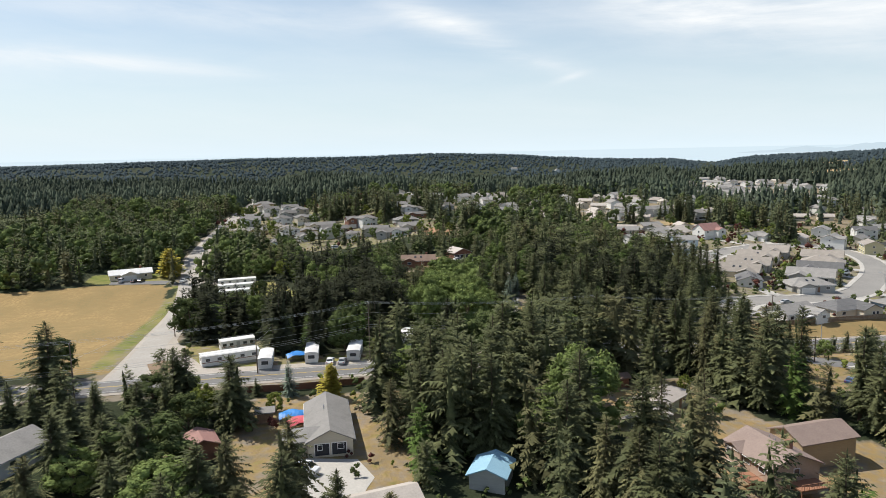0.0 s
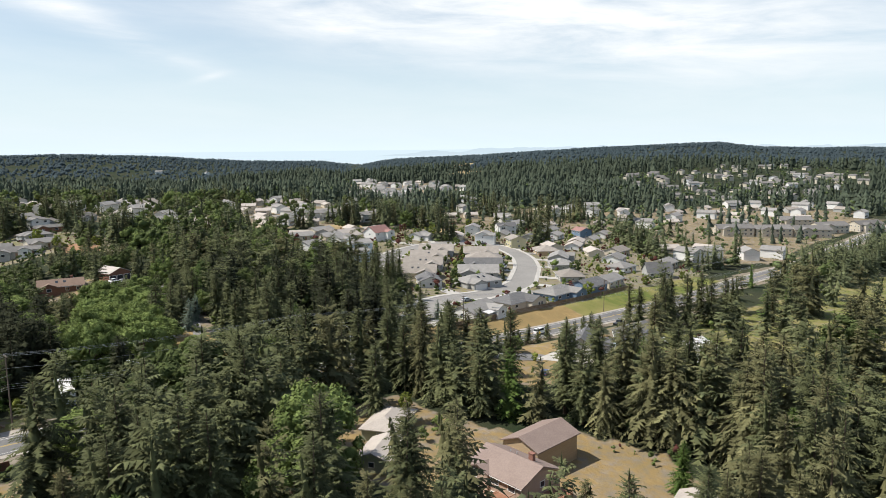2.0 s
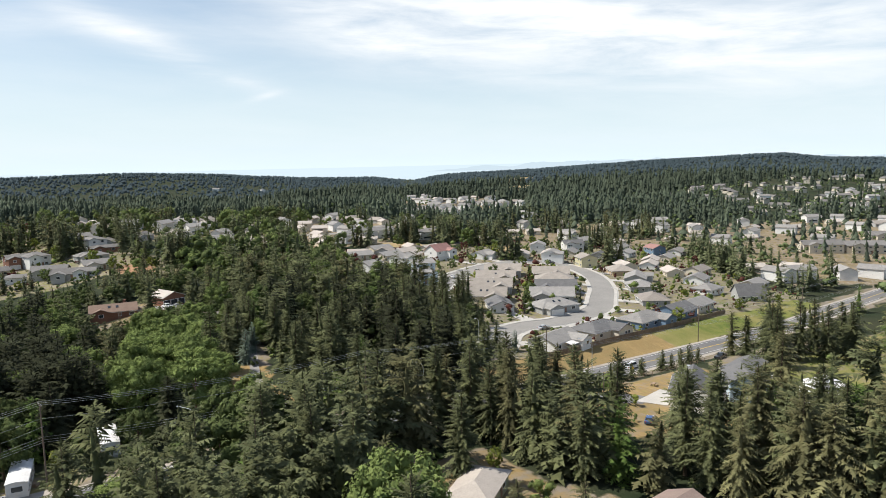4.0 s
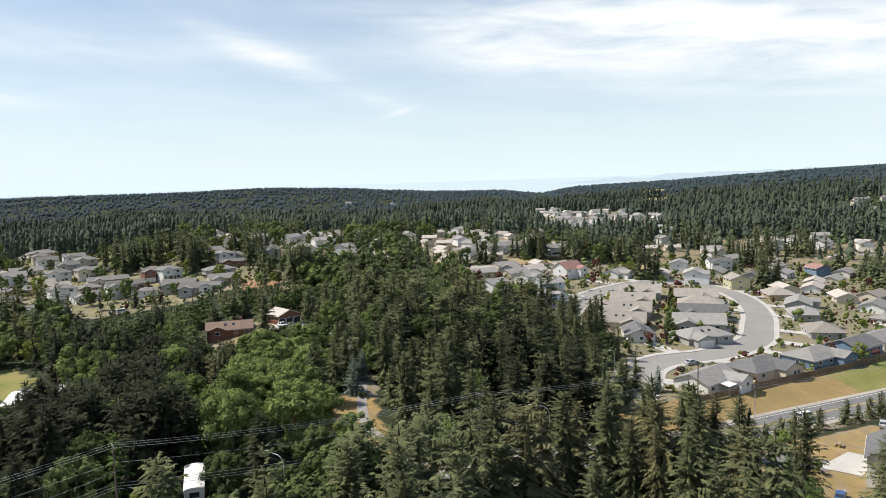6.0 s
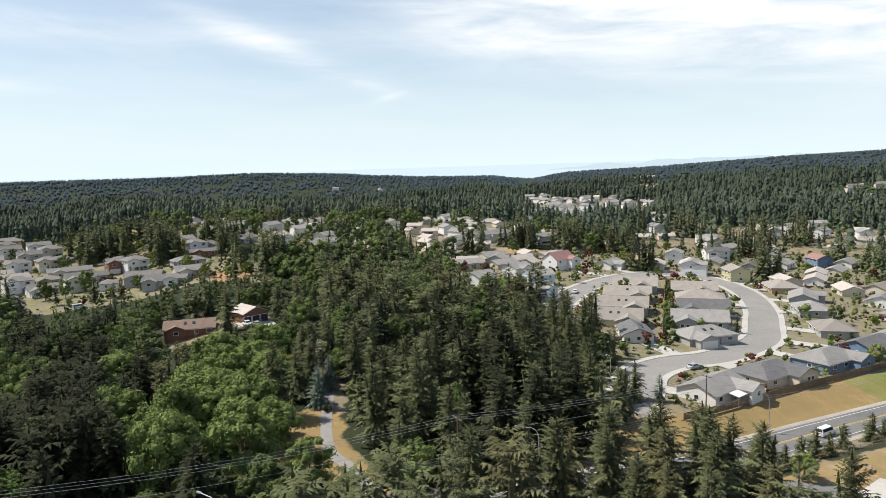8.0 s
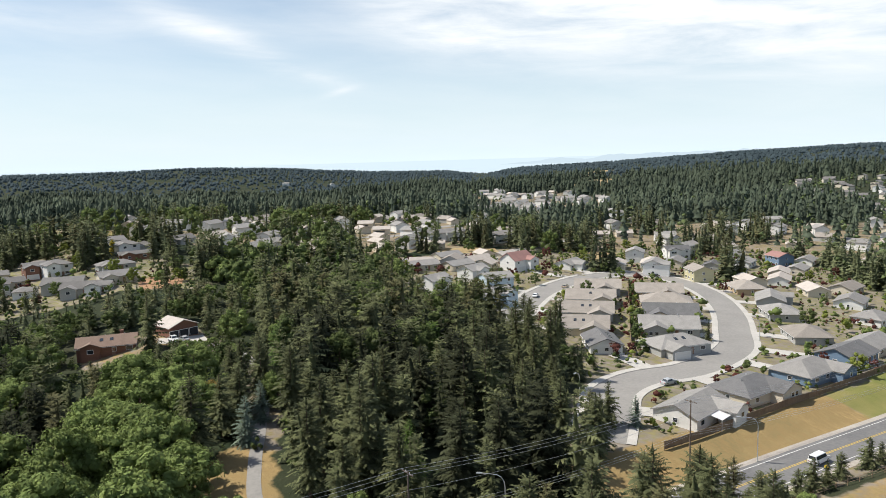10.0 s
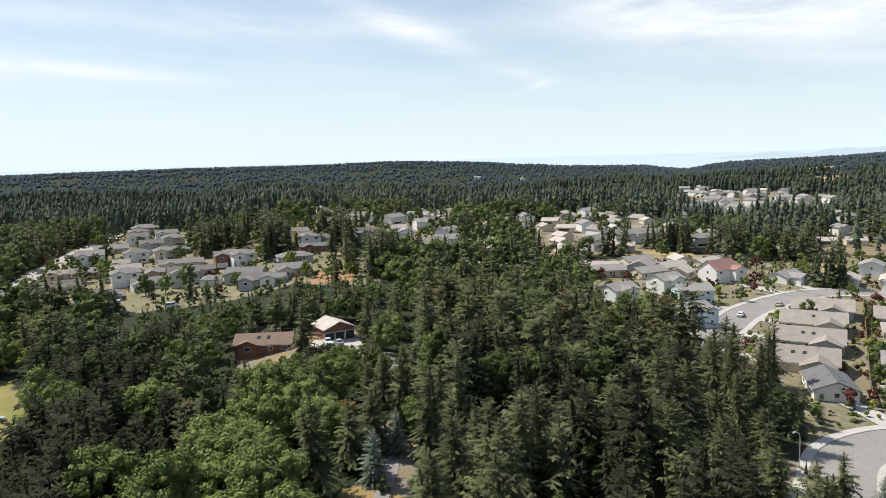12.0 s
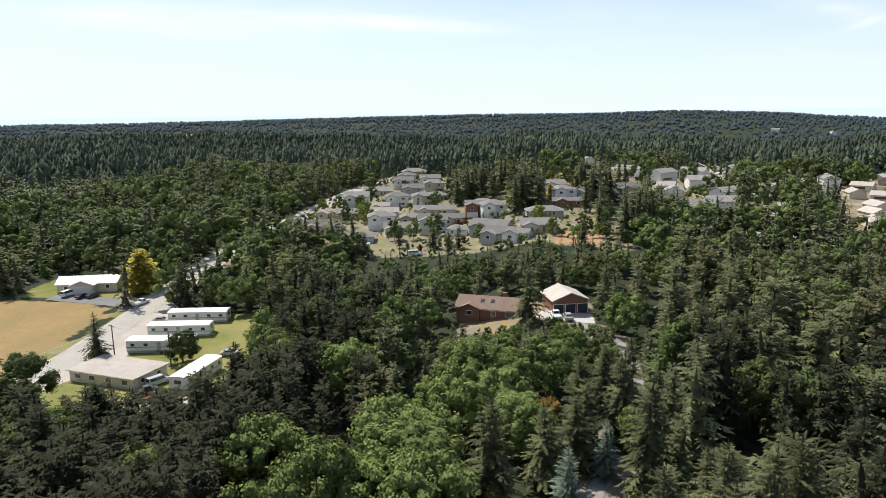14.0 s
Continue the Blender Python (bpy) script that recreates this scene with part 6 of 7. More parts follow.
def car(x, y, rot, colour="white", kind="sedan", label="", lift=0.12):
    if (kind, colour) not in CAR:
        s, g = car_body(kind)
        wheel, rim = Shape(), Shape()
        wheel.tube([(0, -0.11, 0), (0, 0.11, 0)], [0.33, 0.33], 12)
        rim.tube([(0, -0.125, 0), (0, 0.125, 0)], [0.2, 0.2], 10)
        light, tail = Shape().box(-0.03, -0.2, 0, 0.03, 0.2, 0.14), Shape().box(-0.03, -0.15, 0, 0.03, 0.15, 0.2)
        CAR[kind, colour] = [s.mesh("body", PAINT[colour]), g.mesh("glass", "glass"), wheel.mesh("wheel", "tyre"), rim.mesh("rim", "rim"), light.mesh("headlight", "trim"), tail.mesh("tail_light", PAINT["red"])]
    body, glass, wheel, rim, light, tail = CAR[kind, colour]
    root = thing("car" if kind == "sedan" else kind, x, y, rot, label or "%s %s standing on its wheels" % (colour, "car" if kind == "sedan" else kind), "car" if kind == "sedan" else kind, "parked vehicles", ground_z(x, y) + lift)
    b = part("body", body, None, root)
    part("glass", glass, None, root)
    k = {"sedan": 1.35, "van": 1.6, "pickup": 1.7}[kind]
    for sx in (-1, 1):
        for sy in (-1, 1):
            w = part("wheel", wheel, None, root, at=pose(sx * k, sy * 0.8, 0.33))
            part("rim", rim, None, w)
    e = {"sedan": 2.2, "van": 2.5, "pickup": 2.6}[kind]
    for sy in (-0.6, 0.6):
        part("headlight", light, None, root, at=pose(e, sy, 0.62))
        part("tail_light", tail, None, root, at=pose(-e - 0.05, sy, 0.65))
    return root


# ---------------------------------------------------------------- poles, wires, lamps
def utility_pole(x, y, rot, height=10.5, arms=1):
    root = thing("utility_pole", x, y, rot, "tall brown wooden utility pole with a cross-arm", "utility pole", "utility poles")
    part("pole", Shape().tube([(0, 0, -1), (0, 0, height)], [0.17, 0.11], 8), "pole", root)
    for k in range(arms):
        z = height - 0.35 - k * 0.9
        arm = part("cross_arm", Shape().box(-0.06, -1.25, z, 0.06, 1.25, z + 0.13), "pole", root)
        for o in (-1.1, -0.45, 0.45, 1.1):
            part("insulator", Shape().tube([(0, o, z + 0.13), (0, o, z + 0.22), (0, o, z + 0.34)], [0.03, 0.07, 0.05], 6), "insulator", arm)
    return root


def wire(a, b, sag, radius=0.022):
    """One sagging wire between two points."""
    s = Shape()
    n = 14
    pts = [tuple(Vector(a).lerp(Vector(b), k / n) - Vector((0, 0, sag * 4 * (k / n) * (1 - k / n)))) for k in range(n + 1)]
    s.tube(pts, [radius] * (n + 1), 4)
    return solid("power_line", s, "wire", "thin aluminium power line sagging between poles", "power line", group="power lines")


def street_lamp(x, y, rot, height=9.5, arm=2.8, head=0.8):
    """A galvanised mast with a curved arm towards local +x and a flat head."""
    root = thing("street_lamp", x, y, rot, "grey metal street lamp with a curved arm beside the road", "street lamp", "street lamps")
    mast = [(0, 0, -0.5), (0, 0, height - 2.0), (0.12, 0, height - 1.2), (0.55, 0, height - 0.5), (1.2, 0, height - 0.15), (arm, 0, height)]
    part("mast", Shape().tube(mast, [0.11, 0.085, 0.075, 0.065, 0.055, 0.05], 8), "steel", root)
    part("lamp_head", Shape().box(arm - 0.1, -0.16, height - 0.07, arm + head, 0.16, height + 0.1), "steel", root)
    part("base", Shape().tube([(0, 0, -0.2), (0, 0, 0.35)], [0.22, 0.2], 8), "concrete", root)
    return root


def fence(pts, height=1.7, label="weathered brown board fence", mat="wood", pitch=2.4):
    """Posts, rails and boards along a line; boards of a bay are pieces of it."""
    line = resample(pts, pitch)
    root = thing("fence", line[0].x, line[0].y, 0, label, "fence", z=0)
    root.matrix_basis = pose(0, 0, 0)
    post = Shape().box(-0.06, -0.06, -0.3, 0.06, 0.06, height + 0.1).mesh("post", mat)
    for a, b in zip(line[:-1], line[1:]):
        za, zb = ground_z(a.x, a.y), ground_z(b.x, b.y)
        part("post", post, None, root, at=pose(a.x, a.y, za))
        d = b - a
        s = Shape()
        n = 12
        ang = math.degrees(math.atan2(d.y, d.x))
        dz = zb - za
        for k in range(2 * n):           # boards as shallow ridges of one connected panel
            for u in (k / (2 * n), (k + 1) / (2 * n)):
                o = 0.035 if k % 2 else 0.015
                for z in (0.06, height):
                    s.v += [(d.length * u, -o, dz * u + z), (d.length * u, o, dz * u + z)]
        for c in range(4 * n - 1):
            i = 4 * c
            s.f += [(i, i + 4, i + 6, i + 2), (i + 1, i + 3, i + 7, i + 5), (i + 2, i + 6, i + 7, i + 3)]
        part("panel", s, mat, root, at=pose(a.x, a.y, za, 0, 0, ang))
        for hgt in (0.3, height - 0.3):
            rail = Shape().add([(0, -0.09, hgt), (d.length, -0.09, hgt + dz), (d.length, -0.04, hgt + dz), (0, -0.04, hgt), (0, -0.09, hgt + 0.1), (d.length, -0.09, hgt + 0.1 + dz), (d.length, -0.04, hgt + 0.1 + dz), (0, -0.04, hgt + 0.1)],
                               [(3, 2, 1, 0), (4, 5, 6, 7), (0, 1, 5, 4), (1, 2, 6, 5), (2, 3, 7, 6), (3, 0, 4, 7)])
            part("rail", rail, mat, root, at=pose(a.x, a.y, za, 0, 0, ang))
    return root


# ---------------------------------------------------------------- the estate beyond the highway
def estate():
    g = "estate houses"
    tan_l = "single-storey grey-roofed house with pale siding and a garage"
    # row west of the back fence
    house(186, 245, 58, 13, 9, wall="white", top="roof_dark", label="white single-storey house with a charcoal gable roof", group=g, windows=3, skylights=3)
    house(194, 263, -45, 18, 13, wall="cream", top="roof_warm", label=tan_l, wing=(4.5, 7.5, 3), group=g, skylights=2)
    house(211, 278, -45, 18, 13, wall="grey", top="roof_warm", label=tan_l, wing=(4.5, 7.5, 3), group=g, skylights=2)
    house(228, 294, -45, 18, 13, wall="cream", top="roof_warm", label=tan_l, wing=(4.5, 7.5, 3), group=g, skylights=1)
    house(246, 309, -45, 18, 13, wall="grey", top="roof_warm", label=tan_l, wing=(3, 7.5, 3), group=g)
    # row east of it
    house(204, 234, -12, 17, 11, wall="grey", top="roof_grey", roof="hip", label="grey single-storey house with hipped roof and white garage door", wing=(-4, 6.5, 3.5), garage=(-4, 4.9), group=g, skylights=2)
    house(220, 250, -45, 18, 13, wall="grey", top="roof_grey", label=tan_l, wing=(-4, 7.5, 3), group=g)
    house(236, 263, -45, 18, 13, wall="cream", top="roof_dark", label=tan_l, wing=(-4, 7.5, 3), group=g)
    house(250, 277, -45, 18, 13, wall="cream", top="roof_warm", roof="hip", label=tan_l, group=g)
    house(263, 292, -45, 18, 13, wall="pink", top="roof_warm", label="pinkish single-storey house with a warm grey roof", wing=(3, 7, 3), group=g)
    # row above the highway bank
    house(165, 196, 12, 15, 10, wall="white", top="roof_grey", label="white single-storey house with a grey roof and back patio", wing=(4.5, 6, 4), group=g)
    house(189, 199, 3, 17, 11, wall="cream", top="roof_dark", roof="hip", label="cream house with a broad dark hipped roof", wing=(4, 8, 3), group=g)
    house(216, 201, 3, 17, 11, wall="blue", top="roof_grey", roof="hip", label="dark blue house with white trim and grey roof", wing=(5, 7, 3), group=g)
    house(240, 204, 5, 14, 11, wall="blue", top="roof_dark", label="dark blue house with a white-trimmed gable", group=g)
    house(258, 207, 8, 14, 10, wall="cream", top="roof_grey", label=tan_l, group=g)
    # east of the street
    house(252, 223, 50, 14, 11, wall="grey", top="roof_warm", roof="hip", label="grey house with a hipped warm grey roof", group=g)
    house(274, 246, 50, 14, 11, wall="grey", top="roof_grey", roof="hip", label="grey house with a hipped roof behind hedges", group=g)
    house(292, 262, 35, 17, 10, wall="grey", top="roof_grey", label="long grey house with white gables", wing=(5, 6, 3), group=g)
    house(305, 282, 55, 15, 12, wall="tan", top="roof_warm", roof="hip", label="tan house with a hipped roof", group=g)
    house(297, 226, 5, 12, 10, wall="white", top="roof_grey", roof="hip", label="white cottage with a grey hipped roof", group=g)
    house(301, 208, -40, 12, 10, wall="grey", top="roof_dark", rise=4.2, label="grey house with a steep dark gable", group=g)
    house(318, 245, 20, 13, 10, wall="white", top="roof_grey", label="white house with a grey gable roof", group=g)
    house(345, 262, 10, 14, 10, wall="cream", top="roof_warm", label=tan_l, group=g)
    house(330, 222, 10, 14, 10, wall="cream", top="roof_grey", label=tan_l, group=g)
    # two-storey houses along the top
    h2 = "two-storey house with pale siding and grey roof"
    house(309, 309, 60, 12, 9, storeys=2, wall="yellow", top="roof_warm", label="pale yellow two-storey house beside the street", garage=(2, 4.9), group=g)
    house(304, 331, 35, 12, 9, storeys=2, wall="white", top="roof_grey", label="white two-storey house with garage", wing=(-3, 6, 3), garage=(-3, 4.6), group=g)
    house(326, 364, 40, 12, 9, storeys=2, wall="white", top="roof_grey", label="white " + h2, group=g)
    house(356, 362, -30, 13, 9, storeys=2, wall="white", top="roof_dark", label="large white " + h2, wing=(-3, 6, 3), group=g)
    house(342, 327, 30, 12, 9, wall="grey", top="roof_dark", label="grey house with solar panels on its roof", group=g)
    house(340, 312, 30, 12, 9, wall="white", top="roof_grey", label="white bungalow with a grey roof", group=g)
    house(368, 328, 20, 13, 9, wall="white", top="roof_grey", label="white bungalow with a grey roof", group=g)
    house(390, 322, 70, 11, 9, storeys=2, wall="blue", top="roof_red", label="bright blue house with a red-brown roof", group=g)
    house(408, 318, 20, 14, 9, wall="white", top="roof_grey", label="white bungalow with a grey roof", group=g)
    house(412, 372, 10, 16, 10, wall="white", top="roof_pale", label="pale house below the fir wood", group=g)
    house(377, 372, 10, 14, 9, storeys=2, wall="sage", top="roof_grey", label="sage " + h2, group=g)
    house(276, 360, 20, 14, 9, wall="white", top="roof_grey", label="white bungalow with a projecting garage", wing=(0, 7, 4), garage=(0, 4.9), group=g)
    house(248, 366, 10, 13, 10, storeys=2, wall="white", top="roof_red", rise=3.4, label="white two-storey house with a steep faded red roof", wing=(4, 6, 3), garage=(-2, 4.9), group=g)
    house(190, 306, 5, 15, 9, storeys=2, wall="paleblue", top="roof_grey", label="pale blue two-storey house with a balcony", wing=(5, 5, 2), group=g, h=2.5)
    house(211, 332, -10, 12, 9, storeys=2, wall="paleblue", top="roof_grey", label="blue-grey two-storey house beside the street", group=g, h=2.5)
    house(184, 336, 15, 11, 9, storeys=2, wall="white", top="roof_grey", label="white two-storey house with grey roof", wing=(0, 6, 2), garage=(0, 4.6), group=g)
    house(212, 350, 15, 11, 9, storeys=2, wall="white", top="roof_grey", label="white two-storey house with grey roof", wing=(0, 6, 2), garage=(0, 4.6), group=g)
    for x, y, r in ((322, 292, 60), (338, 288, 30), (356, 300, 30), (328, 266, 50), (374, 302, 20), (318, 346, 40), (390, 350, 20), (334, 344, 30), (222, 378, 10), (240, 388, 10), (206, 384, -10), (262, 394, 20), (232, 404, 5), (298, 350, 40)):
        house(x, y, r, 14, 9, wall=random.choice(("white", "cream")), top=random.choice(("roof_grey", "roof_pale")), label="pale bungalow among small garden trees", group=g, detail=1)
    # driveways from the street to the houses
    for (x, y, r) in list(HOUSES):
        line = resample(STREET_EAST, 3) + resample(STREET_NORTH, 3)
        q = min(line, key=lambda p: (p.x - x) ** 2 + (p.y - y) ** 2)
        d = math.hypot(q.x - x, q.y - y)
        if 12 < d < 34:
            u = ((x - q.x) / d, (y - q.y) / d)
            solid("driveway", ribbon([(q.x + u[0] * 5.2, q.y + u[1] * 5.2), (q.x + u[0] * (d - 4), q.y + u[1] * (d - 4))], -2.8, 2.8, 0.19), "concrete", "pale concrete driveway up to a garage", "driveway", "structure")
    # back fence between the rows, and along the bank
    fence([(189, 235), (199, 246), (236, 282), (276, 321)], label="pale board fence between back gardens")
    fence([(146, 187), (160, 187.5), (184, 189.5), (220, 192), (262, 196)], label="weathered brown board fence along the top of the bank")


def trees_of_estate():
    rng = random.Random(3)
    for k in range(46):
        t = 0.12 + 0.88 * k / 46
        x, y = 179 + 97 * t + rng.uniform(-0.8, 2.2), 224 + 97 * t + rng.uniform(-2.6, 0.0)
        tree(rng.choice(("bush", "greenbush", "bush", "limebush", "redbush")), x, y, rng.uniform(1.2, 3.0), None, "garden shrubs")
    n = 0
    while n < 130:
        x, y = rng.uniform(150, 420), rng.uniform(188, 410)
        if not inside(x, y, ESTATE) or any((x - a) ** 2 + (y - b) ** 2 < (r * 0.82) ** 2 for a, b, r in HOUSES) or min(seg_distance(x, y, STREET_EAST), seg_distance(x, y, STREET_NORTH)) < 7.4 or seg_distance(x, y, HWY) < 17:
            continue
        n += 1
        big = rng.random() < 0.45
        tree(rng.choice(("garden_leaf", "garden_dark", "garden_lime", "fir2", "garden_red", "garden_dark")) if big else rng.choice(("bush", "greenbush", "bush", "limebush", "redbush")), x, y, rng.uniform(3.5, 7.0) if big else rng.uniform(0.9, 2.2), None, "garden plants")


def west_estate():
    g = "houses beside the side road"
    t = "pale two-storey house with a warm grey roof"
    for x, y, r, w, d, st, wall, top in ((-31, 433, 10, 15, 12, 1, "cream", "roof_mid"), (-18, 445, 14, 17, 11, 1, "cream", "roof_mid"), (2, 421, 8, 17, 9, 1, "paleblue", "roof_mid"), (8, 451, 12, 12, 9, 2, "white", "roof_mid"),
                                         (18, 437, 14, 12, 9, 1, "white", "roof_mid"), (33, 436, 10, 12, 10, 2, "white", "roof_mid"), (-12, 476, 8, 13, 9, 1, "tan", "roof_mid"), (4, 477, 10, 14, 9, 1, "cream", "roof_warm"),
                                         (-17, 510, 8, 13, 11, 2, "white", "roof_mid"), (-13, 548, 8, 17, 10, 1, "cream", "roof_mid"), (5, 508, 10, 12, 9, 2, "white", "roof_mid"), (19, 506, 12, 11, 9, 2, "cream", "roof_mid"),
                                         (-3, 578, 8, 12, 10, 2, "white", "roof_mid"), (19, 554, 10, 12, 10, 2, "cream", "roof_mid"), (24, 522, 30, 13, 9, 1, "white", "roof_mid"), (29, 477, 6, 20, 8, 1, "cream", "roof_mid"),
                                         (50, 462, 10, 10, 8, 2, "brown", "roof_mid"), (58, 455, 12, 11, 9, 2, "white", "roof_mid"), (59, 420, -18, 15, 11, 1, "grey", "roof_mid"), (64, 402, -18, 14, 10, 1, "grey", "roof_mid"),
                                         (44, 424, 80, 8, 6, 1, "white", "roof_mid"), (80, 436, 6, 15, 8, 1, "grey", "roof_mid"), (77, 407, 6, 14, 9, 1, "cream", "roof_mid"), (86, 497, 12, 11, 9, 2, "white", "roof_mid"),
                                         (90, 480, 12, 11, 9, 2, "white", "roof_mid"), (99, 490, 70, 12, 9, 1, "white", "roof_mid"), (115, 536, 30, 16, 11, 1, "grey", "roof_mid"), (123, 514, 30, 14, 10, 1, "grey", "roof_mid"),
                                         (-9, 660, 8, 18, 11, 2, "tan", "roof_mid"), (-8, 620, 8, 12, 10, 2, "cream", "roof_mid"), (9, 538, 10, 12, 9, 2, "grey", "roof_mid"), (-15, 742, 6, 14, 10, 2, "white", "roof_mid"),
                                         (14, 842, 6, 24, 10, 2, "white", "roof_warm"), (-14, 796, 6, 14, 10, 2, "white", "roof_warm"), (92, 464, 4, 15, 6, 1, "brown", "roof_mid"), (52, 482, 8, 11, 8, 1, "white", "roof_warm"),
                                         (70, 396, -18, 8, 6, 1, "white", "roof_mid"), (-24, 476, 8, 8, 7, 1, "cream", "roof_warm"), (12, 590, 10, 13, 9, 2, "white", "roof_mid"), (-1, 494, 10, 9, 8, 1, "cream", "roof_warm"), (40, 450, 12, 10, 8, 1, "cream", "roof_mid"), (20, 460, 10, 10, 8, 1, "tan", "roof_mid")):
        house(x, y, r, w, d, roof="hip" if int(x + y) % 3 == 0 else "gable", storeys=st, wall=wall, top=top, label=t if st == 2 else "pale bungalow with a weathered grey roof", wing=(-w / 4, 5.5, 2.5), garage=(-w / 4, 4.6) if st == 2 else None, group=g, detail=1, windows=2)
    rng = random.Random(5)
    n = 0
    while n < 190:
        x, y = rng.uniform(-30, 108), rng.uniform(376, 650)
        if not inside(x, y, WEST_ESTATE) or any((x - a) ** 2 + (y - b) ** 2 < (r * 0.8) ** 2 for a, b, r in HOUSES):
            continue
        n += 1
        big = rng.random() < 0.75
        tree(rng.choice(("garden_leaf", "garden_dark", "fir0", "fir3", "garden_dark", "garden_lime")) if big else rng.choice(("bush", "greenbush", "limebush")), x, y, rng.uniform(4.5, 10) if big else rng.uniform(1.5, 3.0), None, "garden plants")
    tree("gold0", 84, 480, 8, None)
    trailer(8, 404, 8, 9, 3.0, label="white motorhome parked before the pale blue bungalow")


# ---------------------------------------------------------------- near the crossroads
def crossroads():
    house(7.8, 131, -92, 20, 8, wall="cream", top="roof_grey", label="grey-roofed bungalow with two dark shade panels as garage bays", wing=(6.3, 6, 4), end_garage=2, rise=1.9, windows=4)
    house(-15, 126, -75, 6, 5, wall="brown", top="roof_red", label="small outbuilding with a faded red roof", name="shed", detail=0)
    house(-22, 120, -60, 6, 4.5, wall="brown", top="roof_red", label="small outbuilding with a faded red roof", name="shed", detail=0)
    house(-4, 139, 0, 3, 2.6, h=2.2, wall="wood", top="roof_grey", label="small wooden garden shed", name="shed", detail=0)
    house(33, 107, 60, 7, 6, wall="grey", top="roof_blue", label="outbuilding with a pale blue metal roof under trees", name="outbuilding", detail=0)
    house(-48, 126, 60, 16, 9, wall="white", top="roof_grey", label="white house at the edge of the clearing")
    house(-27, 105, 10, 9, 6, wall="cream", top="roof_pale", label="low building with a pale roof under firs", name="outbuilding", detail=0)
    house(14, 101, 10, 10, 6, h=2.2, wall="grey", top="roof_pale", label="low building with a pale grey roof", name="outbuilding", detail=0)
    # tan barn and split-level house
    house(95, 105.5, 3, 12, 8, h=4.8, wall="tan", top="roof_rose", label="large tan barn with a rose-brown metal roof", name="barn", detail=0, rise=1.6)
    part("door", Shape().box(-6.06, -1.6, 0.0, -6.0, 1.6, 3.2), "trim", bpy.data.objects["barn"], "tall white barn door")
    root = house(81.2, 99.5, -90, 12, 9.5, h=2.5, storeys=2, wall="pink", top="roof_rose", label="split-level pinkish house with rose-brown roof and deck", wing=(-3.2, 4.2, 0.4), rise=2.0, chimney=True, detail=2, windows=3)
    deck = part("deck", Shape().box(0.5, -7.6, 2.2, 4.6, -4.75, 2.4), "deck", root, "red-brown stained wooden deck")
    for k in range(9):
        part("baluster", Shape().box(0.5 + 0.5 * k, -7.6, 2.4, 0.56 + 0.5 * k, -7.54, 3.3), "deck", deck)
    part("handrail", Shape().box(0.5, -7.64, 3.3, 4.6, -7.5, 3.38).box(0.5, -7.6, 3.3, 0.58, -4.75, 3.38).box(4.52, -7.6, 3.3, 4.6, -4.75, 3.38), "deck", deck)
    for x_ in (0.6, 4.4):
        part("leg", Shape().box(x_, -7.5, -1, x_ + 0.14, -7.36, 2.2), "deck", deck)
    deck = part("deck", Shape().box(6.0, -1.5, 2.2, 9.4, 4.0, 2.4), "deck", root, "red-brown stained wooden deck")
    for k in range(12):
        part("baluster", Shape().box(9.3, -1.5 + 0.48 * k, 2.4, 9.36, -1.44 + 0.48 * k, 3.3), "deck", deck)
    part("handrail", Shape().box(9.28, -1.5, 3.3, 9.4, 4.0, 3.38).box(6.1, 3.9, 3.3, 9.4, 4.0, 3.38), "deck", deck)
    for y_ in (-1.4, 3.8):
        part("leg", Shape().box(9.2, y_, -1, 9.34, y_ + 0.14, 2.2), "deck", deck)
    house(80, 132.5, 32, 12, 7, wall="sage", top="roof_pale", label="grey-green building with a pale hipped roof", name="outbuilding", roof="hip", detail=1, windows=2)
    house(70.3, 122.3, 33, 9, 6, h=2.5, wall="sage", top="roof_pale", label="grey-green garage with a pale roof", name="garage", detail=1, windows=1, garage=(-2, 3.0))
    house(77, 146, 0, 3, 3, h=2.3, wall="brown", top="roof_brown", label="small brown shed in the yard", name="shed", detail=0)
    house(98, 76, 15, 8, 6, wall="cream", top="roof_pale", label="small pale-roofed building beside a round shrub", name="outbuilding", detail=0)
    house(172, 137, 40, 13, 9, storeys=2, wall="paleblue", top="roof_dark", label="pale blue two-storey house with a charcoal roof")
    house(190, 147, 10, 13, 7, wall="brown", top="roof_dark", label="low brown house with a dark roof beside the highway", detail=1)
    house(186, 124, 20, 13, 10, wall="white", top="roof_white", label="white house with a bright pale roof", detail=1)
    house(152, 139, 30, 12, 9, h=3, storeys=2, wall="white", top="roof_dark", rise=2.8, label="white two-storey house with a charcoal roof", wing=(2, 6, 3), windows=2)
    # brown house in the clearing and its open garage
    house(63, 314, -12, 15, 8.5, wall="brown", top="roof_brown", label="red-brown house with a brown shingle roof in a clearing", windows=4, chimney=True, skylights=2, rise=2.0, wing=(-4, 5, 0.6))
    root = house(81.5, 313, -74, 9, 8.5, h=3.2, wall="brown", top="roof_pale", label="red-brown triple garage with a pale roof", name="garage", detail=0, end_garage=3, rise=1.7)
    house(-67, 349, 14, 18, 8, wall="cream", top="roof_white", label="long low house with a white roof beside the field", wing=(-0.5, 7, 3), garage=(-0.5, 4.8), chimney=True)
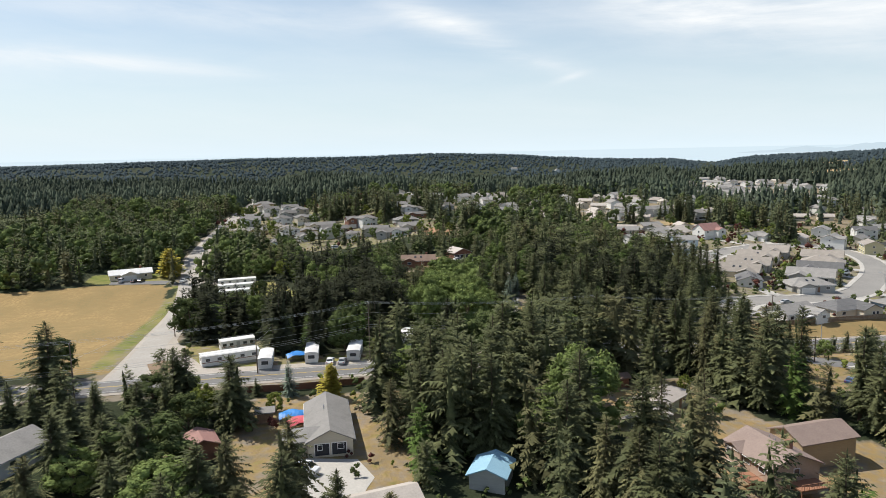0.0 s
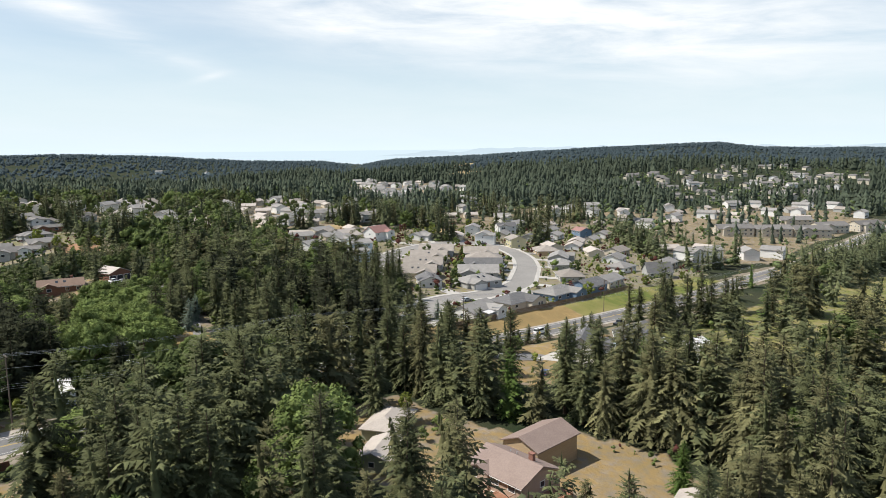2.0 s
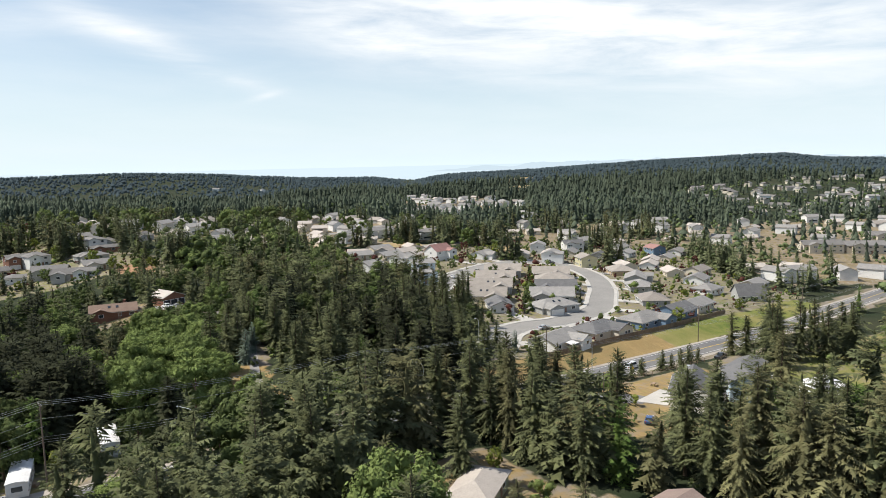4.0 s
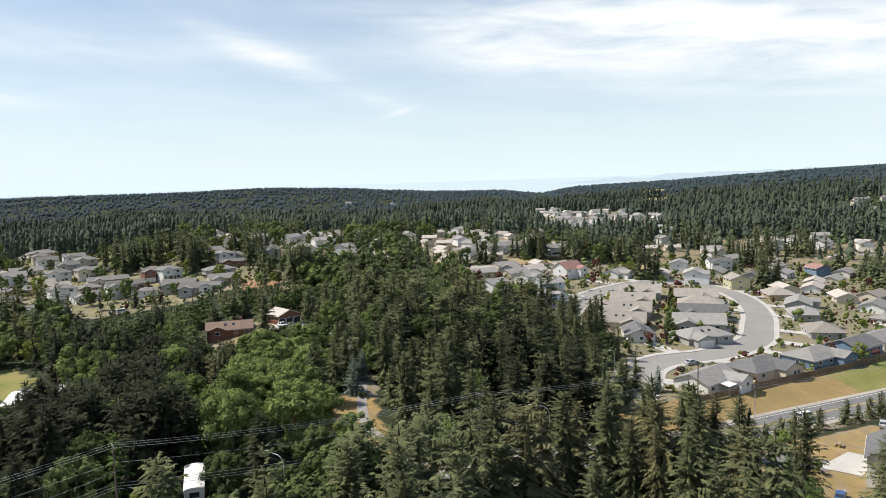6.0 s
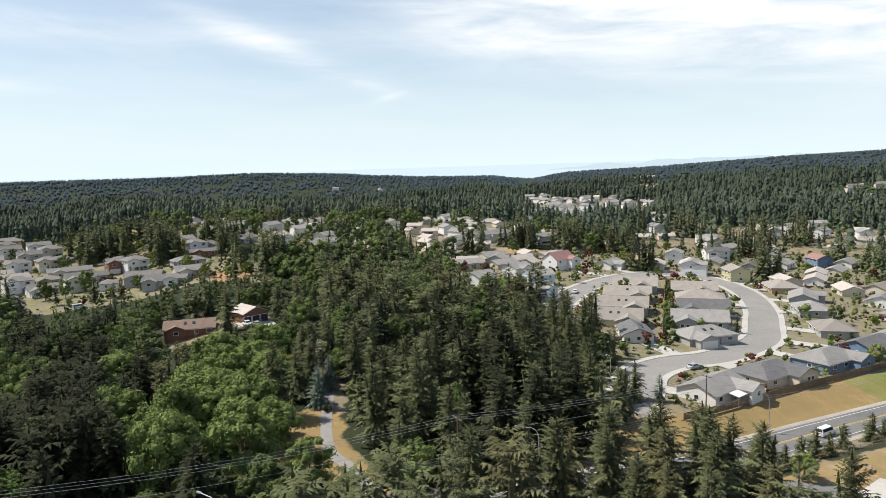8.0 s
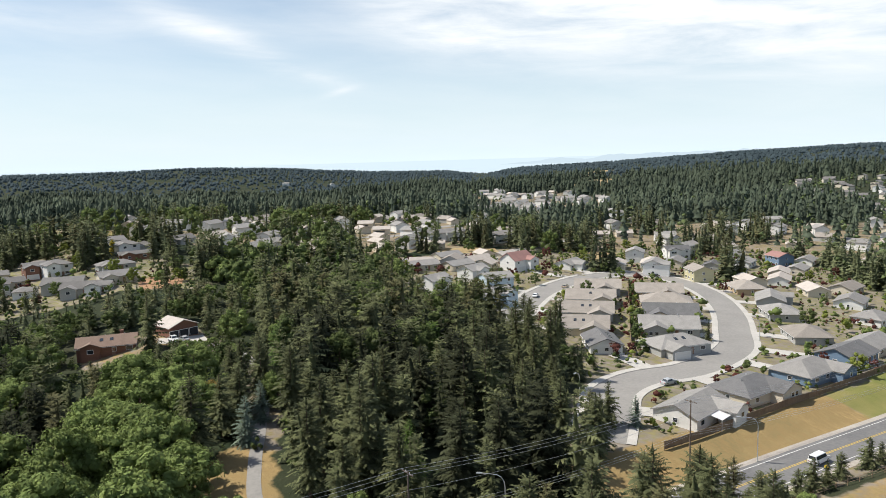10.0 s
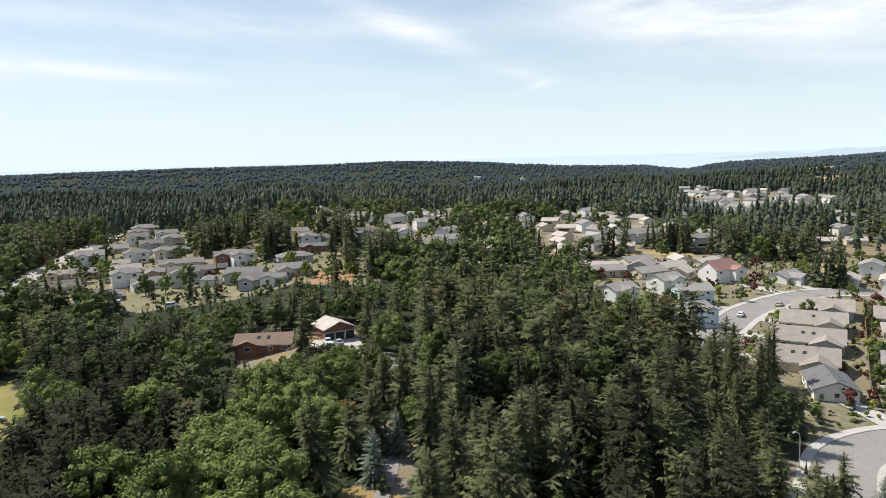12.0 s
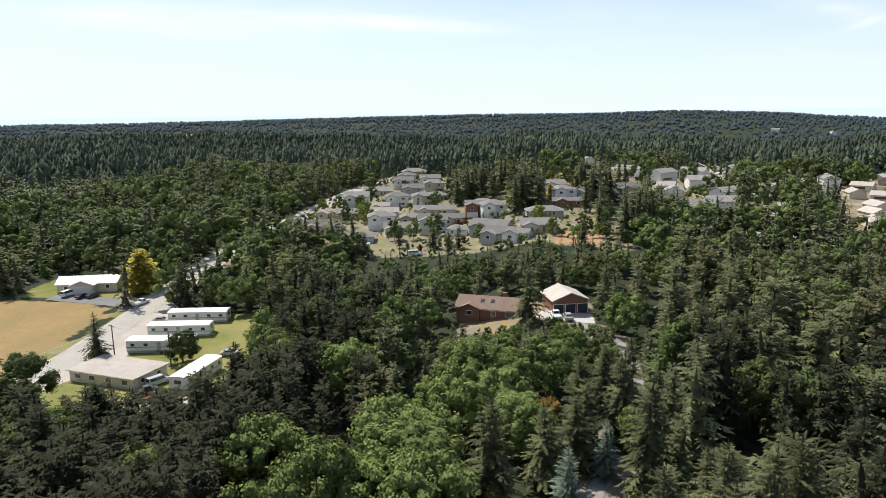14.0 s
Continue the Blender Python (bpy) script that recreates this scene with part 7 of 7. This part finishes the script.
    # apartment rows beyond the estate
    for x, y, r in ((500, 268, -43), (520, 249, -43), (541, 230, -43), (577, 230, -30), (612, 216, -20), (590, 262, -40)):
        house(x, y, r, 26, 12, h=2.8, storeys=2, wall="cream", top="roof_mid", rise=2.6, label="long cream apartment building with a sandy brown roof", name="apartment_building", windows=6, detail=1, wing=(-6, 8, 2.5))
    # mobile homes
    for x, y, r in ((-17.5, 300.5, 7), (-18, 311.5, 7), (-18, 322.5, 7)):
        trailer(x, y, r, 16, 4.4)
    trailer(0.2, 282, 83, 14, 4.2)
    house(-18, 282, -14, 18, 10, h=2.6, roof="hip", rise=0.25, wall="cream", top="roof_pale", label="flat-roofed pale workshop with a weathered roof", name="workshop", windows=4)
    trailer(12, 285, 80, 9, 3.4)
    trailer(-12, 196, 15, 9, 3.4)
    trailer(-13, 180, 14, 14, 4)
    trailer(34.5, 190, 82, 11, 3.2, label="white single trailer under dark trees")
    trailer(-4, 175.5, 86, 9, 3.2, label="white single trailer, end-on to the highway")
    trailer(7.5, 179.5, 84, 10, 3.2, label="white single trailer beside a blue tarpaulin")
    trailer(18.5, 179.5, 78, 10, 3.2, label="white single trailer beside a utility pole")
    fence([(-8, 154.6), (4.5, 155), (18, 156.5)], 1.6, "red-brown board fence beside the highway", "brown")


def vehicles():
    for x, y, r, c, k in ((-69.3, 340.5, 80, "white", "van"), (-64, 339.5, 80, "black", "sedan"), (-61, 340.5, 70, "black", "sedan"), (-42.2, 335, 75, "white", "pickup"), (-28.2, 320.5, 5, "tan", "sedan"), (-6.6, 272.7, 50, "black", "pickup"),
                          (-2.9, 270.9, 45, "red", "sedan"), (-7.0, 278.6, 60, "silver", "van"), (79.1, 304.8, 100, "white", "pickup"), (81.8, 304.6, 100, "silver", "sedan"), (2.7, 115.8, -35, "white", "van"), (11.6, 174.2, 80, "white", "sedan"), (14.6, 173.6, 75, "silver", "sedan")):
        car(x, y, r, c, k, lift=0.1)
    for x, y, r, c, k in ((246.5, 259.5, 20, "white", "van"), (244, 276, 120, "silver", "sedan"), (296.5, 324, 100, "black", "sedan"), (214.9, 311, 40, "white", "sedan"), (193, 320, 40, "black", "sedan"), (197, 323, 40, "silver", "sedan"),
                          (202, 325, 40, "black", "sedan"), (410, 308, 10, "red", "sedan"), (239, 321, 30, "tan", "sedan"), (135, 138.5, 30, "blue", "sedan"), (171.5, 171.4, 2, "white", "van"), (179, 157.5, 30, "silver", "sedan")):
        car(x, y, r, c, k, lift=0.14)
    for x, y, r, c, k in ((200, 160.5, 10, "black", "pickup"), (192, 139, 60, "white", "sedan"), (32, 392, 10, "white", "van"), (44, 402, 10, "black", "sedan"), (-36, 400, 85, "white", "sedan"), (1.5, 297, 10, "silver", "sedan"), (178, 213.5, 0, "silver", "sedan")):
        car(x, y, r, c, k, lift=0.14)


def poles_and_wires():
    spots = [(-150, 156, 10.5), (-42, 153, 13.5), (22, 176.5, 15), (84, 175.3, 14.5), (146, 181, 13.5), (218.5, 180, 12.5), (300, 184, 10.5), (420, 196, 10.5)]
    tops = []
    for x, y, h in spots:
        utility_pole(x, y, 5, h)
        tops.append((x, y, ground_z(x, y) + h))
    for a, b in zip(tops[:-1], tops[1:]):
        for o, dz in ((-1.1, 0.0), (-0.1, 0.05), (1.1, 0.0), (0.12, -2.7), (0.14, -5.9), (0.14, -6.4), (0.14, -6.8)):
            wire((a[0], a[1] + o, a[2] + dz), (b[0], b[1] + o, b[2] + dz), 1.1)
    for x, y, h in ((-6, 168.4, 8.5), (-2.2, 188.4, 8.0), (-31.5, 222, 9.0), (-25, 292, 9.0), (10.4, 290, 9.0), (-10, 290, 8.5), (-31, 380, 9.0), (138, 154, 7.0)):
        utility_pole(x, y, 60, h)
    for a, b in (((-6, 168.4, 8.2), (22.5, 176.5, 11)), ((-6, 168.4, 8.2), (-2.2, 188.4, 7.8)), ((-31.5, 222, 8.8), (-25, 292, 8.8)), ((-25, 292, 8.7), (-10, 290, 8.3)), ((-10, 290, 8.2), (10.4, 290, 8.7)), ((-25, 292, 8.8), (-31, 380, 8.8)), ((-42, 153, 9.6), (-31.5, 222, 8.8))):
        wire((a[0], a[1], ground_z(a[0], a[1]) + a[2]), (b[0], b[1], ground_z(b[0], b[1]) + b[2]), 0.6)
    for x, y, r in ((47, 176.3, 120), (101.5, 178, 140), (161, 177.4, 143)):
        street_lamp(x, y, r, 9.0, 3.4)
    street_lamp(150, 215, 200, 7.0, 1.8)
    street_lamp(237, 229, 140, 7.0, 1.8)


def small_things():
    s = Shape()
    n = 8
    for i in range(n + 1):
        for j in range(n + 1):
            u, v = i / n * 2 - 1, j / n * 2 - 1
            s.v.append((u * 2.6, v * 1.8, 2.2 - 0.5 * (u * u + v * v) + 0.12 * math.sin(5 * u + 3 * v)))
    for i in range(n):
        for j in range(n):
            k = i * (n + 1) + j
            s.f.append((k, k + n + 1, k + n + 2, k + 1))
    for x, y, mat, label, r in ((3.4, 179.5, "tarp_blue", "bright blue tarpaulin shelter beside a trailer", 10), (1.2, 138, "tarp_blue", "bright blue tarpaulin spread in the garden", 0), (2.6, 134.4, "tarp_red", "red patio canopy beside the bungalow", 20)):
        root = thing("canopy", x, y, r, label, "canopy")
        sheet = part("sheet", s, mat, root)
        sheet.modifiers.new("thickness", "SOLIDIFY").thickness = 0.04
        for sx in (-1, 1):
            for sy in (-1, 1):
                part("leg", Shape().tube([(sx * 2.5, sy * 1.7, -0.1), (sx * 2.5, sy * 1.7, 1.3)], [0.03, 0.03], 6), "steel", root)
    for x, y, r in ((166, 189.6, 12),):
        root = thing("patio_awning", x, y, r, "white patio awning behind the house", "awning")
        part("canopy", Shape().add([(-2.4, -1.6, 2.3), (2.4, -1.6, 2.3), (2.4, 1.6, 2.9), (-2.4, 1.6, 2.9), (-2.4, -1.6, 2.36), (2.4, -1.6, 2.36), (2.4, 1.6, 2.96), (-2.4, 1.6, 2.96)], [(3, 2, 1, 0), (4, 5, 6, 7), (0, 1, 5, 4), (1, 2, 6, 5), (2, 3, 7, 6), (3, 0, 4, 7)]), "roof_white", root)
        for sx in (-2.2, 2.2):
            part("post", Shape().box(sx - 0.05, -1.5, -0.2, sx + 0.05, -1.4, 2.3), "trim", root)


def lawn_things():
    root = thing("picnic_table", 158.3, 154.3, 25, "weathered wooden picnic table on the dry lawn", "table")
    part("tabletop", Shape().box(-0.95, -0.38, 0.70, 0.95, 0.38, 0.75), "wood", root)
    for sy in (-1, 1):
        part("bench", Shape().box(-0.95, sy * 0.72 - 0.13, 0.42, 0.95, sy * 0.72 + 0.13, 0.46), "wood", root)
    for sx in (-0.7, 0.7):
        for sy in (-1, 1):
            part("leg", Shape().tube([(sx, sy * 0.75, -0.05), (sx, sy * 0.25, 0.70)], [0.05, 0.05], 4), "wood", root)
        part("brace", Shape().box(sx - 0.03, -0.72, 0.36, sx + 0.03, 0.72, 0.42), "wood", root)
    root = thing("road_sign", 166.2, 167.0, 5, "yellow diamond road sign on a steel post", "road sign")
    part("post", Shape().tube([(0, 0, -0.3), (0, 0, 2.6)], [0.035, 0.035], 6), "steel", root)
    part("panel", Shape().add([(-0.04, 0, 1.75), (-0.04, 0.46, 2.2), (-0.04, 0, 2.66), (-0.04, -0.46, 2.2), (-0.06, 0, 1.75), (-0.06, 0.46, 2.2), (-0.06, 0, 2.66), (-0.06, -0.46, 2.2)], [(0, 1, 2, 3), (7, 6, 5, 4), (0, 4, 5, 1), (1, 5, 6, 2), (2, 6, 7, 3), (3, 7, 4, 0)]), "yellow_sign", root, "bright yellow panel")
    line = resample([(150, 163.6), (162, 162.8), (176, 161.6), (196, 161.2)], 3.0)
    root = thing("fence", 150, 163.6, 0, "open wooden post and rail fence along the lawn", "fence", z=0)
    root.matrix_basis = pose(0, 0, 0)
    post = Shape().tube([(0, 0, -0.3), (0, 0, 1.35)], [0.07, 0.06], 6).mesh("post", "wood")
    for a, b in zip(line[:-1], line[1:]):
        za, zb = ground_z(a.x, a.y), ground_z(b.x, b.y)
        part("post", post, None, root, at=pose(a.x, a.y, za))
        for h in (0.55, 1.1):
            part("rail", Shape().tube([(a.x, a.y, za + h), (b.x, b.y, zb + h)], [0.04, 0.04], 5), "wood", root)


estate()
west_estate()
crossroads()
vehicles()
poles_and_wires()
small_things()
lawn_things()
trees_of_estate()
heroes()
garden_shrubs()
far_houses()
far_suburb()
plant()
undergrowth()
far_woods()
